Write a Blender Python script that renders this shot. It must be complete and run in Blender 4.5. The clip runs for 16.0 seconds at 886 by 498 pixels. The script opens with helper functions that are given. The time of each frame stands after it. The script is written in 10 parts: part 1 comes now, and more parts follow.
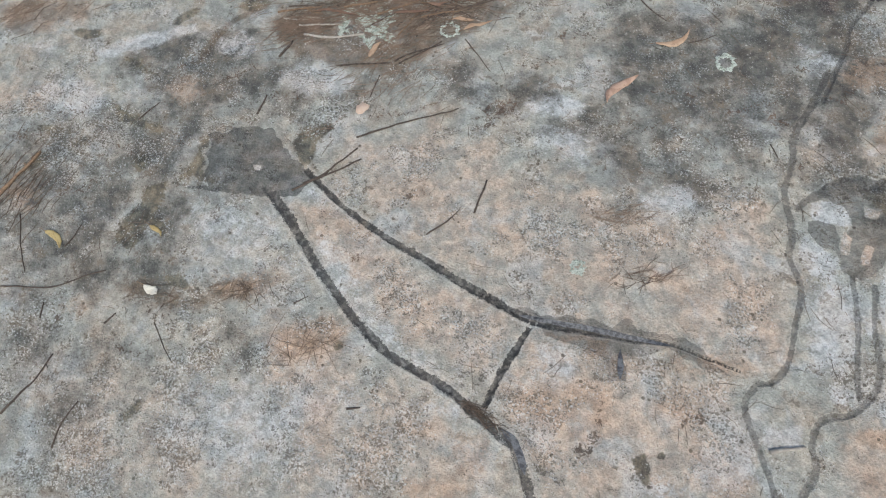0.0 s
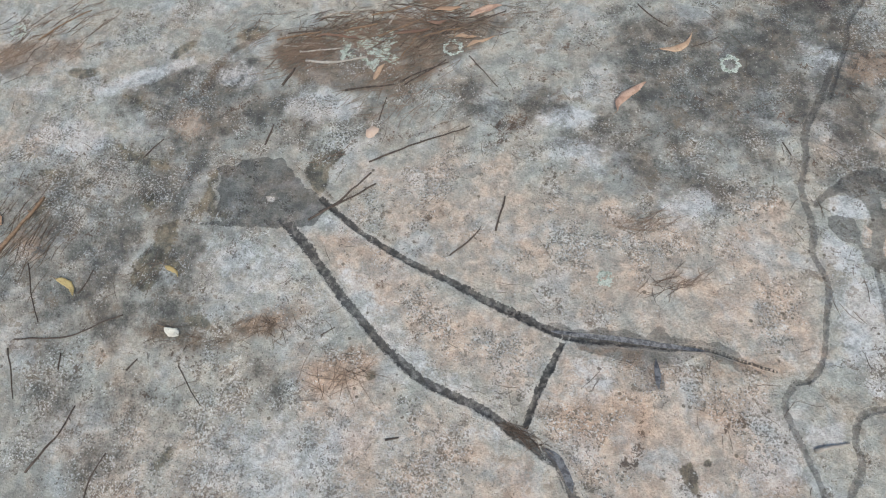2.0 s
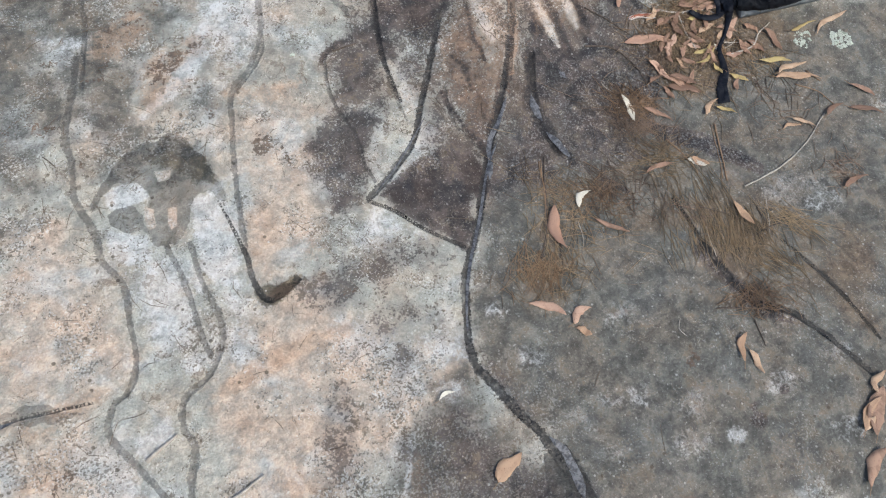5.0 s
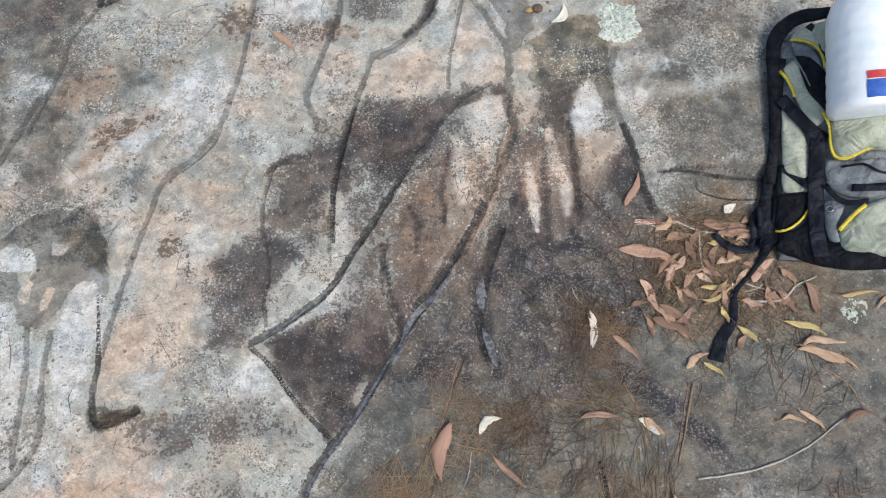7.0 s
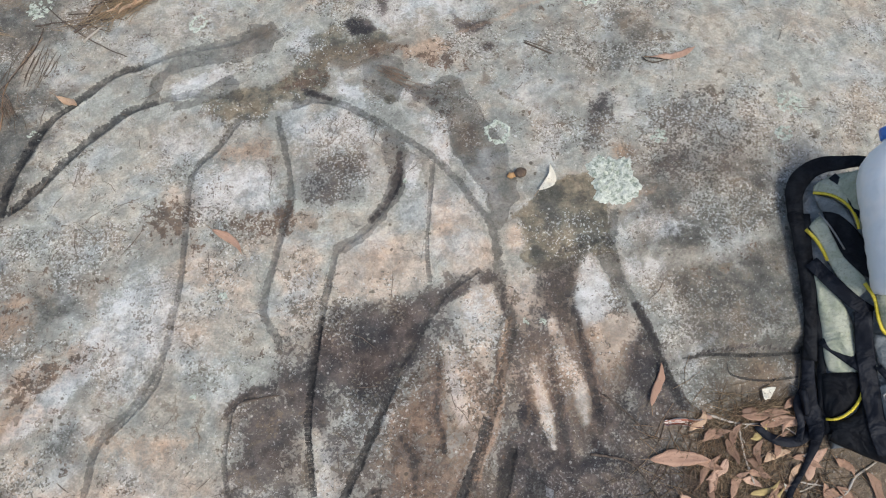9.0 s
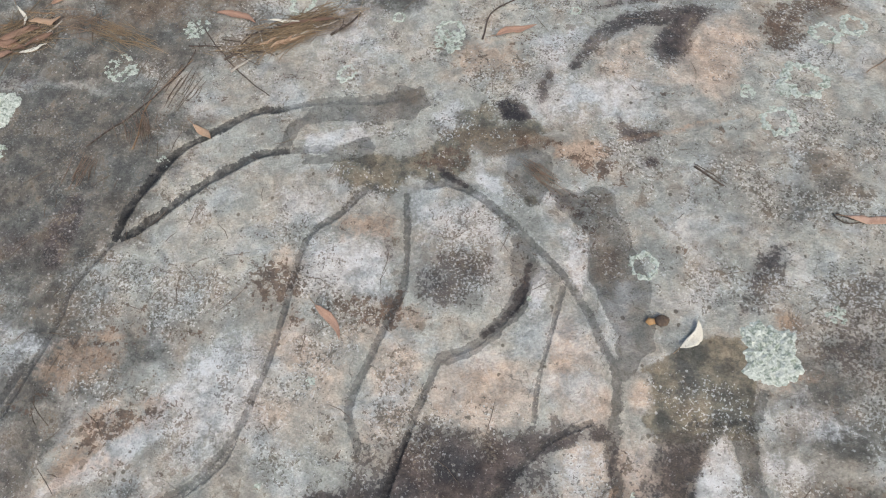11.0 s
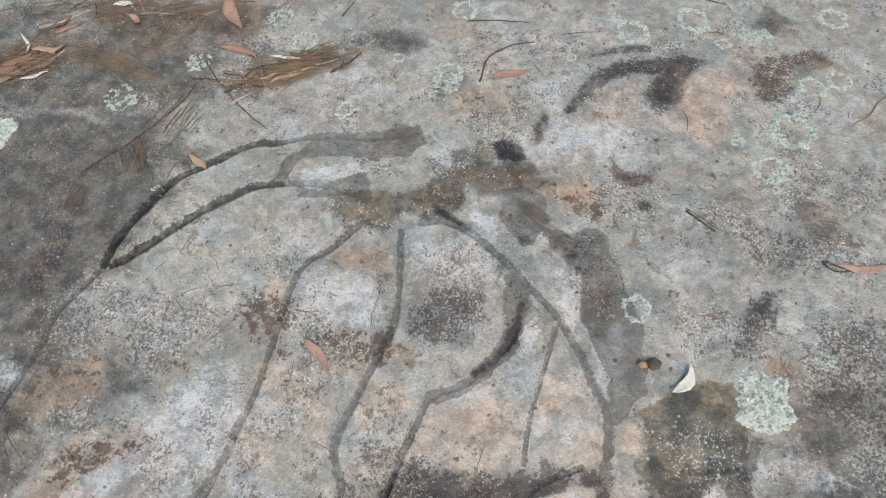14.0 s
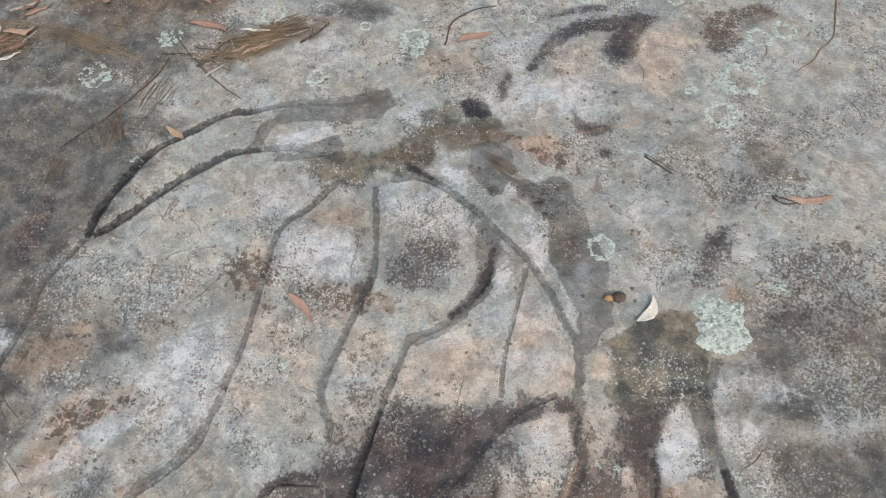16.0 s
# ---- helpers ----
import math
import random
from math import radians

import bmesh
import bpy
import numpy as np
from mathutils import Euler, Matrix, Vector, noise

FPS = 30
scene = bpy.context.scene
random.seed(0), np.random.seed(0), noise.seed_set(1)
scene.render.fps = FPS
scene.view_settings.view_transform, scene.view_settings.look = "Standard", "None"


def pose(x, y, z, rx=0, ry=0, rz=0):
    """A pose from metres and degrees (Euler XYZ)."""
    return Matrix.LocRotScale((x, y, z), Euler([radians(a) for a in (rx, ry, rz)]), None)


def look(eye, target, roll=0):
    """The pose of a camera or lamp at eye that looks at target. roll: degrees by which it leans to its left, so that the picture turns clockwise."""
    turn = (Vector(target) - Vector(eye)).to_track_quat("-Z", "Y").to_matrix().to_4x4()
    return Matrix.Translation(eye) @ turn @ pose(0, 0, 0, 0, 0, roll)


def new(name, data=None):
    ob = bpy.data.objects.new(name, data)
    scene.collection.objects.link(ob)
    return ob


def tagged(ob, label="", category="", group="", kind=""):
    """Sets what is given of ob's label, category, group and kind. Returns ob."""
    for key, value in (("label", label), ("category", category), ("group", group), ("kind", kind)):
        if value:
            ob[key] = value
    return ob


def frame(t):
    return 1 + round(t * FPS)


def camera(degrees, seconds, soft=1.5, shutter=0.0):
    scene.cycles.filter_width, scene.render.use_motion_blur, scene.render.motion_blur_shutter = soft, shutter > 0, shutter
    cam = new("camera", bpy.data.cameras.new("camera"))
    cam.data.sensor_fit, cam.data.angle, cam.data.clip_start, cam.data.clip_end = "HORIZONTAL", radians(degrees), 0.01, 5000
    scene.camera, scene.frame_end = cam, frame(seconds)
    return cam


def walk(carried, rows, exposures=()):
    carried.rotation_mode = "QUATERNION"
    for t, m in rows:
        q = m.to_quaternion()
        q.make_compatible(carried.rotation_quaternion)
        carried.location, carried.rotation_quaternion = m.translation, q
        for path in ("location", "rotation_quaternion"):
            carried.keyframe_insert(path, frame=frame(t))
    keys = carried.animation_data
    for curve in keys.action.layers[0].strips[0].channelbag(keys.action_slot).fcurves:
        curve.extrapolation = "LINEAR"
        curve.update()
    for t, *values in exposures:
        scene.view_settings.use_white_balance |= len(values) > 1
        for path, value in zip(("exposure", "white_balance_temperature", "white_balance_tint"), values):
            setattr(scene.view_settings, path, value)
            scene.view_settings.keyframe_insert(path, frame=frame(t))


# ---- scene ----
cam = camera(72.9, 16.0, soft=1.15)
PATH = [
    (0, (0.471, 0.557, 1.358), (0.098, 1.203, -0.498), -10.6),
    (0.5, (0.401, 0.56, 1.364), (0.038, 1.238, -0.482), -10.0),
    (1, (0.381, 0.554, 1.371), (0.038, 1.263, -0.468), -8.9),
    (1.5, (0.345, 0.568, 1.36), (0.001, 1.236, -0.493), -10.7),
    (2, (0.366, 0.559, 1.362), (0.04, 1.247, -0.487), -10.3),
    (2.5, (0.462, 0.548, 1.346), (0.274, 1.276, -0.508), -6.0),
    (3, (0.643, 0.552, 1.336), (0.704, 1.267, -0.531), 1.7),
    (3.5, (0.865, 0.545, 1.344), (0.986, 1.255, -0.522), 1.1),
    (4, (1.108, 0.534, 1.343), (1.34, 1.193, -0.531), 6.0),
    (4.5, (1.299, 0.577, 1.344), (1.633, 1.132, -0.549), 10.6),
    (5, (1.457, 0.679, 1.32), (1.815, 1.255, -0.561), 14.8),
    (5.2, (1.512, 0.722, 1.312), (1.832, 1.306, -0.574), 16.3),
    (7.3, (1.974, 1.096, 1.257), (1.987, 1.771, -0.625), 4.1),
    (7.5, (1.975, 1.141, 1.25), (1.987, 1.809, -0.635), 3.8),
    (8, (1.951, 1.288, 1.229), (2.005, 1.976, -0.649), 4.6),
    (8.5, (1.935, 1.406, 1.228), (2.046, 2.08, -0.652), 5.7),
    (9, (1.918, 1.51, 1.211), (2.049, 2.213, -0.656), 6.6),
    (9.5, (1.906, 1.649, 1.192), (1.973, 2.37, -0.672), 3.7),
    (10, (1.887, 1.748, 1.172), (1.876, 2.428, -0.709), 1.6),
    (10.2, (1.866, 1.761, 1.17), (1.819, 2.435, -0.712), 0.5),
    (12.3, (1.799, 1.743, 1.168), (1.646, 2.56, -0.651), 2.0),
    (12.5, (1.797, 1.748, 1.167), (1.648, 2.572, -0.649), 2.3),
    (13, (1.804, 1.754, 1.153), (1.685, 2.56, -0.674), 3.8),
    (13.5, (1.814, 1.752, 1.165), (1.702, 2.599, -0.643), 4.0),
    (14, (1.812, 1.748, 1.162), (1.707, 2.585, -0.651), 4.4),
    (14.5, (1.814, 1.744, 1.162), (1.708, 2.572, -0.656), 4.4),
    (15, (1.821, 1.73, 1.155), (1.72, 2.54, -0.671), 4.6),
    (15.5, (1.833, 1.706, 1.154), (1.762, 2.495, -0.683), 5.8),
    (16, (1.846, 1.648, 1.179), (1.802, 2.477, -0.641), 5.3),
]
walk(cam, [(t, look(eye, target, roll)) for t, eye, target, roll in PATH], [(0, 0.19, 6440, 6.8), (1.8, 0.23, 6420, 6.8), (2.6, 0.13, 6350, 6.3), (3.3, 0.05, 6350, 6.3), (4, 0.19, 6400, 6.8), (5, 0.56, 6470, 7.8), (8, 0.52, 6520, 7.8), (10, 0.34, 6680, 8.8), (13, 0.33, 6560, 8.3), (16, 0.3, 6580, 7.8)])

# world and light: bright overcast sky, a broad soft sun behind thin cloud
SUN_ELEVATION, SUN_TURN = radians(58), radians(150)
world = bpy.data.worlds.new("overcast_sky")
scene.world = world
world.use_nodes = True
wn = world.node_tree.nodes
sky = wn.new("ShaderNodeTexSky")
sky.sky_type = "NISHITA"
sky.sun_disc = False
sky.sun_elevation, sky.sun_rotation = SUN_ELEVATION, SUN_TURN
sky.air_density, sky.dust_density, sky.ozone_density = 1.0, 3.0, 1.0
wn["Background"].inputs["Strength"].default_value = 0.12
world.node_tree.links.new(sky.outputs["Color"], wn["Background"].inputs["Color"])
sun = new("sun", bpy.data.lights.new("sun", "SUN"))
sun.data.energy, sun.data.angle, sun.data.color = 1.4, radians(25), (1.0, 0.97, 0.90)
sun.matrix_world = look((0, 0, 0), (-math.sin(SUN_TURN) * math.cos(SUN_ELEVATION), -math.cos(SUN_TURN) * math.cos(SUN_ELEVATION), -math.sin(SUN_ELEVATION)))


# ---- small numeric tools ----
def smooth(v):
    v = np.clip(v, 0.0, 1.0)
    return v * v * (3.0 - 2.0 * v)


def lattice(X, Y, seed):
    """Smooth value noise, -1 to 1, one unit a cell."""
    i, j = np.floor(X).astype(np.int64), np.floor(Y).astype(np.int64)
    u, v = smooth(X - i), smooth(Y - j)

    def corner(a, b):
        h = (a * 374761393 + b * 668265263 + seed * 974634533) & 0x7FFFFFFF
        h = ((h ^ (h >> 13)) * 1274126177) & 0x7FFFFFFF
        return ((h ^ (h >> 16)) & 0xFFFF) / 32767.5 - 1.0

    a = corner(i, j) * (1 - u) + corner(i + 1, j) * u
    b = corner(i, j + 1) * (1 - u) + corner(i + 1, j + 1) * u
    return a * (1 - v) + b * v


def cloud(X, Y, size, seed, octaves=3):
    total, amp, weight = 0.0, 1.0, 0.0
    for n in range(octaves):
        total = total + amp * lattice(X / size + 17.3 * n, Y / size - 9.1 * n, seed + n)
        weight += amp
        amp, size = amp * 0.55, size * 0.47
    return total / weight


def curve_through(points, step=0.008):
    """A smooth line through the points, resampled at even steps."""
    p = np.array(points, float)
    p = np.vstack([2 * p[0] - p[1], p, 2 * p[-1] - p[-2]])
    line = []
    for a, b, c, d in zip(p[:-3], p[1:-2], p[2:-1], p[3:]):
        k = np.linspace(0, 1, max(2, int(np.linalg.norm(c - b) / step)), endpoint=False)[:, None]
        line.append(0.5 * (2 * b + (c - a) * k + (2 * a - 5 * b + 4 * c - d) * k**2 + (3 * b - 3 * c + d - a) * k**3))
    return np.vstack(line + [p[-2:-1]])


# ---- the lie of the rock ----
def swell(X, Y):
    """The broad form of the rock sheet: almost level, rising towards the far right, with low undulation."""
    a, b, c = smooth((X - 0.9) / 1.75), smooth((Y - 1.25) / 1.0), smooth((Y - 2.45) / 1.4)
    z = 0.105 * a * b * (1 - 0.75 * c)
    z = z - 0.02 * np.exp(-((X - 2.2) ** 2 / 0.5 + (Y - 1.25) ** 2 / 0.12))
    z = z + 0.018 * np.exp(-((X - 1.9) ** 2 / 1.0 + (Y - 0.45) ** 2 / 0.08))
    far = smooth((np.hypot(X - 1.2, Y - 1.6) - 2.6) / 6.0)
    return z + far * 0.35 * cloud(X, Y, 4.0, 90, 2)


GROOVES, STAINS = [], []
APEX = (2.11, 1.92)


def groove(style, widths, points):
    """A pecked line in the rock. style: a black wet, b grey wet, c broad damp band, d reddish dark, e thin crack."""
    line = curve_through(points, 0.004)
    k = np.linspace(0, 1, len(line))
    half = (0.35 if style == "b" else 0.43) * np.interp(k, (0, 0.5, 1), widths)
    along = k * len(line) * 0.004
    seed = 3 * len(GROOVES)
    half = half * (1 + 0.22 * cloud(along, along * 0, 0.05, seed, 2))
    GROOVES.append((style, line, half, seed))


def patch(sort, strength, points, soft=0.05):
    """A stain with an outline of its own. soft: the width of its fading rim."""
    STAINS.append((sort, "patch", np.array(points, float), strength, soft))


def streak(sort, strength, widths, points):
    """A stain drawn out along a line."""
    line = curve_through(points, 0.012)
    half = 0.5 * np.interp(np.linspace(0, 1, len(line)), (0, 0.5, 1), widths)
    STAINS.append((sort, "streak", (line, half), strength, 0.0))


def inside(X, Y, rim):
    """Signed distance to the rim of an outline, positive inside."""
    best, odd = np.full(X.shape, 9.0), np.zeros(X.shape, bool)
    for (ax, ay), (bx, by) in zip(rim, np.roll(rim, -1, 0)):
        dx, dy = bx - ax, by - ay
        k = np.clip(((X - ax) * dx + (Y - ay) * dy) / (dx * dx + dy * dy + 1e-12), 0, 1)
        best = np.minimum(best, np.hypot(X - ax - k * dx, Y - ay - k * dy))
        crosses = (ay > Y) != (by > Y)
        odd ^= crosses & (X < ax + (Y - ay) * dx / (dy if abs(dy) > 1e-9 else 1e-9))
    return np.where(odd, best, -best)


def near_line(X, Y, line, half):
    """Distance to a line over its half width there."""
    best = np.full(X.shape, 9.0)
    line, half = (line[::2], half[::2]) if len(line) > 60 else (line, half)
    for a in range(0, len(line), 30):
        part_line, part_half = line[a:a + 31], half[a:a + 31]
        reach = part_half.max() * 2.5
        lo, hi = part_line.min(0) - reach, part_line.max(0) + reach
        pick = np.nonzero((X > lo[0]) & (X < hi[0]) & (Y > lo[1]) & (Y < hi[1]))
        if not len(pick[0]):
            continue
        gap = np.hypot(X[pick][:, None] - part_line[:, 0], Y[pick][:, None] - part_line[:, 1]) / part_half
        best[pick] = np.minimum(best[pick], gap.min(1))
    return best


DEPTH = {"a": 0.005, "b": 0.003, "c": 0.001, "d": 0.003, "e": 0.0}
SORTS = ("wet", "moist", "dark", "rust", "ochre", "tan", "pale", "grey", "olive", "soil", "speck", "bare")


def carve(X, Y):
    """How far the pecked lines sink the surface, and the damp margin that they leave."""
    cut, damp = np.zeros(X.shape), np.zeros(X.shape)
    for style, line, half, seed in GROOVES:
        d = near_line(X, Y, line, half)
        cut = np.minimum(cut, -DEPTH[style] * smooth(1.25 - 0.85 * d))
        damp = np.maximum(damp, (0.42 if line[:, 0].mean() < 0.8 else 0.0) * smooth((2.6 - d) / 1.6))
    return cut, damp


def surface(X, Y):
    """Height of the rock with ledge, lines and small unevenness."""
    z = swell(X, Y) + carve(X, Y)[0]
    edge = 1.70 + 0.05 * cloud(X, X * 0, 0.4, 41, 2)
    z = z + 0.03 * smooth((X - 2.35) / 0.25) * smooth((Y - edge) / 0.05) * smooth((2.9 - Y) / 0.8)
    return z + 0.004 * cloud(X, Y, 0.22, 51, 3) + 0.0016 * cloud(X, Y, 0.035, 52, 2)


def fields(X, Y):
    """Strength of each stain sort, 0 to 1, at the given places."""
    wx = X + 0.016 * cloud(X, Y, 0.09, 61, 3) + 0.009 * cloud(X, Y, 0.024, 62, 2)
    wy = Y + 0.016 * cloud(X, Y, 0.09, 71, 3) + 0.009 * cloud(X, Y, 0.024, 72, 2)
    out = {s: np.zeros(X.shape) for s in SORTS}
    for sort, form, shape, strength, soft in STAINS:
        if form == "streak":
            line, half = shape
            d = near_line(X + 0.5 * (wx - X), Y + 0.5 * (wy - Y), line, half)
            out[sort] = np.maximum(out[sort], strength * smooth((1.6 - d) / 1.2))
            continue
        size = float(np.hypot(*np.ptp(shape, axis=0)))
        soft, loose = min(soft, 0.35 * size), min(1.0, max(0.3, size / 0.3))
        lo, hi = shape.min(0) - 0.12, shape.max(0) + 0.12
        pick = np.nonzero((X > lo[0]) & (X < hi[0]) & (Y > lo[1]) & (Y < hi[1]))
        if len(pick[0]):
            px, py = X[pick] + loose * (wx[pick] - X[pick]), Y[pick] + loose * (wy[pick] - Y[pick])
            d = inside(px, py, shape)
            out[sort][pick] = np.maximum(out[sort][pick], strength * smooth(0.5 + d / (1.4 * soft)))
    for style, line, half, seed in GROOVES:
        if style == "c":
            d = near_line(wx, wy, line, half)
            out["moist"] = np.maximum(out["moist"], 0.9 * smooth((1.25 - d) / 0.5))
    # bare streaks, washed clean of crust and soil
    bare = out.pop("bare")
    for sort in ("dark", "soil", "olive", "grey", "moist", "wet"):
        out[sort] = out[sort] * (1 - np.clip(0.95 * bare, 0, 1))
    out["tan"] = np.maximum(out["tan"], 0.9 * bare)
    out["pale"] = np.maximum(out["pale"], 0.35 * bare)
    # run-off has combed the dark fan into streaks that spread from its apex
    r, a = np.hypot(X - APEX[0], Y - APEX[1]), np.arctan2(Y - APEX[1], X - APEX[0])
    comb = cloud(a, r * 0.10, 0.10, 83, 4) * smooth((r - 0.06) / 0.15) * smooth((1.3 - r) / 0.4)
    out["dark"] = np.clip(out["dark"] * (1 + 0.45 * comb), 0, 1.1)
    out["soil"] = np.clip(out["soil"] * (1 - 0.4 * comb), 0, 1.1)
    return out


# ---- building helpers ----
def put_mesh(name, verts, faces, material, smooth_faces=True):
    me = bpy.data.meshes.new(name)
    me.from_pydata([tuple(v) for v in verts], [], faces)
    me.materials.append(material)
    me.polygons.foreach_set("use_smooth", [smooth_faces] * len(me.polygons))
    me.update()
    return me


def under(child, parent, label=""):
    child.parent = parent
    return tagged(child, label)


def part(name, bm, material, parent, label=""):
    me = bpy.data.meshes.new(name)
    bm.normal_update()
    bm.to_mesh(me)
    bm.free()
    me.materials.append(material)
    me.polygons.foreach_set("use_smooth", [True] * len(me.polygons))
    ob = new(name, me)
    if parent is not None:
        ob.parent = parent
    return tagged(ob, label)


def at_height(x, y):
    return float(surface(np.array([x], float), np.array([y], float))[0])


# ---- materials ----
class Nodes:
    """A short way to write node trees."""

    def __init__(self, name):
        self.material = bpy.data.materials.new(name)
        self.material.use_nodes = True
        self.tree = self.material.node_tree
        self.shader = self.tree.nodes["Principled BSDF"]

    def link(self, value, socket):
        if isinstance(value, bpy.types.NodeSocket):
            self.tree.links.new(value, socket)
        elif isinstance(value, (tuple, list)):
            socket.default_value = (*value, 1.0)[:4] if len(socket.default_value) == 4 else value
        else:
            socket.default_value = value

    def attr(self, name):
        n = self.tree.nodes.new("ShaderNodeAttribute")
        n.attribute_name = name
        return n.outputs["Fac"]

    def place(self):
        return self.tree.nodes.new("ShaderNodeNewGeometry").outputs["Position"]

    def local(self):
        return self.tree.nodes.new("ShaderNodeTexCoord").outputs["Object"]

    def lucky(self):
        return self.tree.nodes.new("ShaderNodeObjectInfo").outputs["Random"]

    def island(self):
        return self.tree.nodes.new("ShaderNodeNewGeometry").outputs["Random Per Island"]

    def noise(self, at, size, detail=3.0, rough=0.55, twist=0.0):
        n = self.tree.nodes.new("ShaderNodeTexNoise")
        self.link(at, n.inputs["Vector"])
        n.inputs["Scale"].default_value, n.inputs["Detail"].default_value = 1.0 / size, detail
        n.inputs["Roughness"].default_value, n.inputs["Distortion"].default_value = rough, twist
        gain = 1.0 + 0.28 * min(detail, 5.0)
        return self.math("MULTIPLY_ADD", n.outputs["Fac"], gain, 0.5 - 0.5 * gain)

    def cells(self, at, size, feature="F1", out="Distance"):
        n = self.tree.nodes.new("ShaderNodeTexVoronoi")
        n.feature = feature
        self.link(at, n.inputs["Vector"])
        n.inputs["Scale"].default_value = 1.0 / size
        return n.outputs[out]

    def math(self, kind, a, b=0.0, c=0.0):
        n = self.tree.nodes.new("ShaderNodeMath")
        n.operation = kind
        for value, socket in zip((a, b, c), n.inputs):
            self.link(value, socket)
        return n.outputs[0]

    def ramp(self, value, lo, hi, a=0.0, b=1.0):
        n = self.tree.nodes.new("ShaderNodeMapRange")
        n.interpolation_type = "SMOOTHSTEP"
        for v, socket in zip((value, lo, hi, a, b), n.inputs):
            self.link(v, socket)
        return n.outputs[0]

    def mix(self, fac, a, b, kind="MIX"):
        n = self.tree.nodes.new("ShaderNodeMix")
        n.data_type, n.blend_type = "RGBA", kind
        self.link(fac, n.inputs[0])
        self.link(a, n.inputs[6])
        self.link(b, n.inputs[7])
        return n.outputs[2]

    def bump(self, height, strength, distance, before=None):
        n = self.tree.nodes.new("ShaderNodeBump")
        n.inputs["Strength"].default_value, n.inputs["Distance"].default_value = strength, distance
        self.link(height, n.inputs["Height"])
        if before is not None:
            self.link(before, n.inputs["Normal"])
        return n.outputs["Normal"]

    def done(self, colour, rough, normal=None, metal=0.0):
        self.link(colour, self.shader.inputs["Base Color"])
        self.link(rough, self.shader.inputs["Roughness"])
        self.link(metal, self.shader.inputs["Metallic"])
        if normal is not None:
            self.link(normal, self.shader.inputs["Normal"])
        return self.material


def rock(name):
    """Weathered sandstone: smooth bare stone, crowds of lichen grains, crusts and mineral stains."""
    m = Nodes(name)
    at = m.place()
    big, mid, small = m.noise(at, 0.40, 4), m.noise(at, 0.09, 5, 0.58), m.noise(at, 0.024, 4, 0.6)
    frac, soft = m.noise(at, 0.11, 8, 0.62, 0.3), m.noise(at, 0.07, 4, 0.55, 0.5)
    blotch, lace = m.noise(at, 0.05, 7, 0.64, 0.2), m.noise(at, 0.022, 5, 0.62, 0.8)
    grit, chaff = m.noise(at, 0.0056, 2, 0.55, 0.4), m.noise(at, 0.0050, 2, 0.55, 0.3)
    fine = m.noise(at, 0.003, 2)

    def about(value, amount):
        """A noise as a shift up and down."""
        return m.math("MULTIPLY_ADD", value, amount, -0.5 * amount)

    def ragged(sort, wide=0.4, noise=None, amount=0.8, crumb=0.4):
        """A stain that ends in scattered grains."""
        value = m.math("MULTIPLY_ADD", m.attr(sort), 1.15, m.math("ADD", about(noise or frac, amount), about(grit, crumb)))
        return m.math("MULTIPLY", m.ramp(value, 0.5 - wide / 2, 0.5 + wide / 2), m.ramp(m.attr(sort), 0.02, 0.2))

    # the bare stone: grey-beige, pinkish where fresh, with washed pale places
    colour = m.mix(m.ramp(big, 0.30, 0.70), (0.40, 0.388, 0.338), (0.315, 0.312, 0.278))
    colour = m.mix(m.ramp(mid, 0.50, 0.85, 0, 0.4), colour, (0.38, 0.31, 0.24))
    colour = m.mix(m.math("MULTIPLY", ragged("tan", 0.9, mid, 0.7, 0.15), 0.92), colour, m.mix(m.ramp(lace, 0.3, 0.75), (0.505, 0.41, 0.33), (0.455, 0.39, 0.325)))
    colour = m.mix(m.ramp(m.noise(at, 0.13, 5, 0.6, 0.6), 0.50, 0.85, 0, 0.6), colour, (0.47, 0.478, 0.465))
    colour = m.mix(m.math("MULTIPLY", ragged("grey", 0.7, frac, 1.0, 0.7), 0.85), colour, m.mix(m.math("MULTIPLY_ADD", m.ramp(lace, 0.2, 0.9), 0.4, m.math("MULTIPLY", m.ramp(blotch, 0.25, 0.85), 0.6)), (0.045, 0.042, 0.037), (0.165, 0.156, 0.135)))
    colour = m.mix(m.math("MULTIPLY", ragged("pale", 0.7, m.math("MULTIPLY_ADD", soft, 0.5, m.math("MULTIPLY", lace, 0.5)), 1.1, 0.6), 0.70), colour, m.mix(m.ramp(lace, 0.25, 0.75), (0.49, 0.49, 0.48), (0.66, 0.66, 0.655)))
    colour = m.mix(m.math("MULTIPLY", ragged("olive", 0.4, frac, 0.8, 0.7), 0.82), colour, m.mix(m.ramp(blotch, 0.2, 0.8), (0.045, 0.042, 0.032), (0.20, 0.172, 0.118)))
    colour = m.mix(m.math("MULTIPLY", ragged("soil", 0.6, frac, 0.8, 0.5), 0.68), colour, m.mix(lace, (0.075, 0.053, 0.038), (0.22, 0.16, 0.105)))
    # purplish-black crust: a thin veil, then its body, worn to scattered grains at the rim
    colour = m.mix(m.math("MULTIPLY", m.ramp(m.math("ADD", about(soft, 0.5), m.attr("dark")), 0.10, 0.75), 0.5), colour, (0.165, 0.138, 0.126))
    body = m.math("MULTIPLY", ragged("dark", 0.3, m.math("MULTIPLY_ADD", lace, 0.5, m.math("MULTIPLY", blotch, 0.5)), 1.0, 0.85), m.ramp(m.attr("dark"), 0.45, 1.0, 0.78, 0.97))
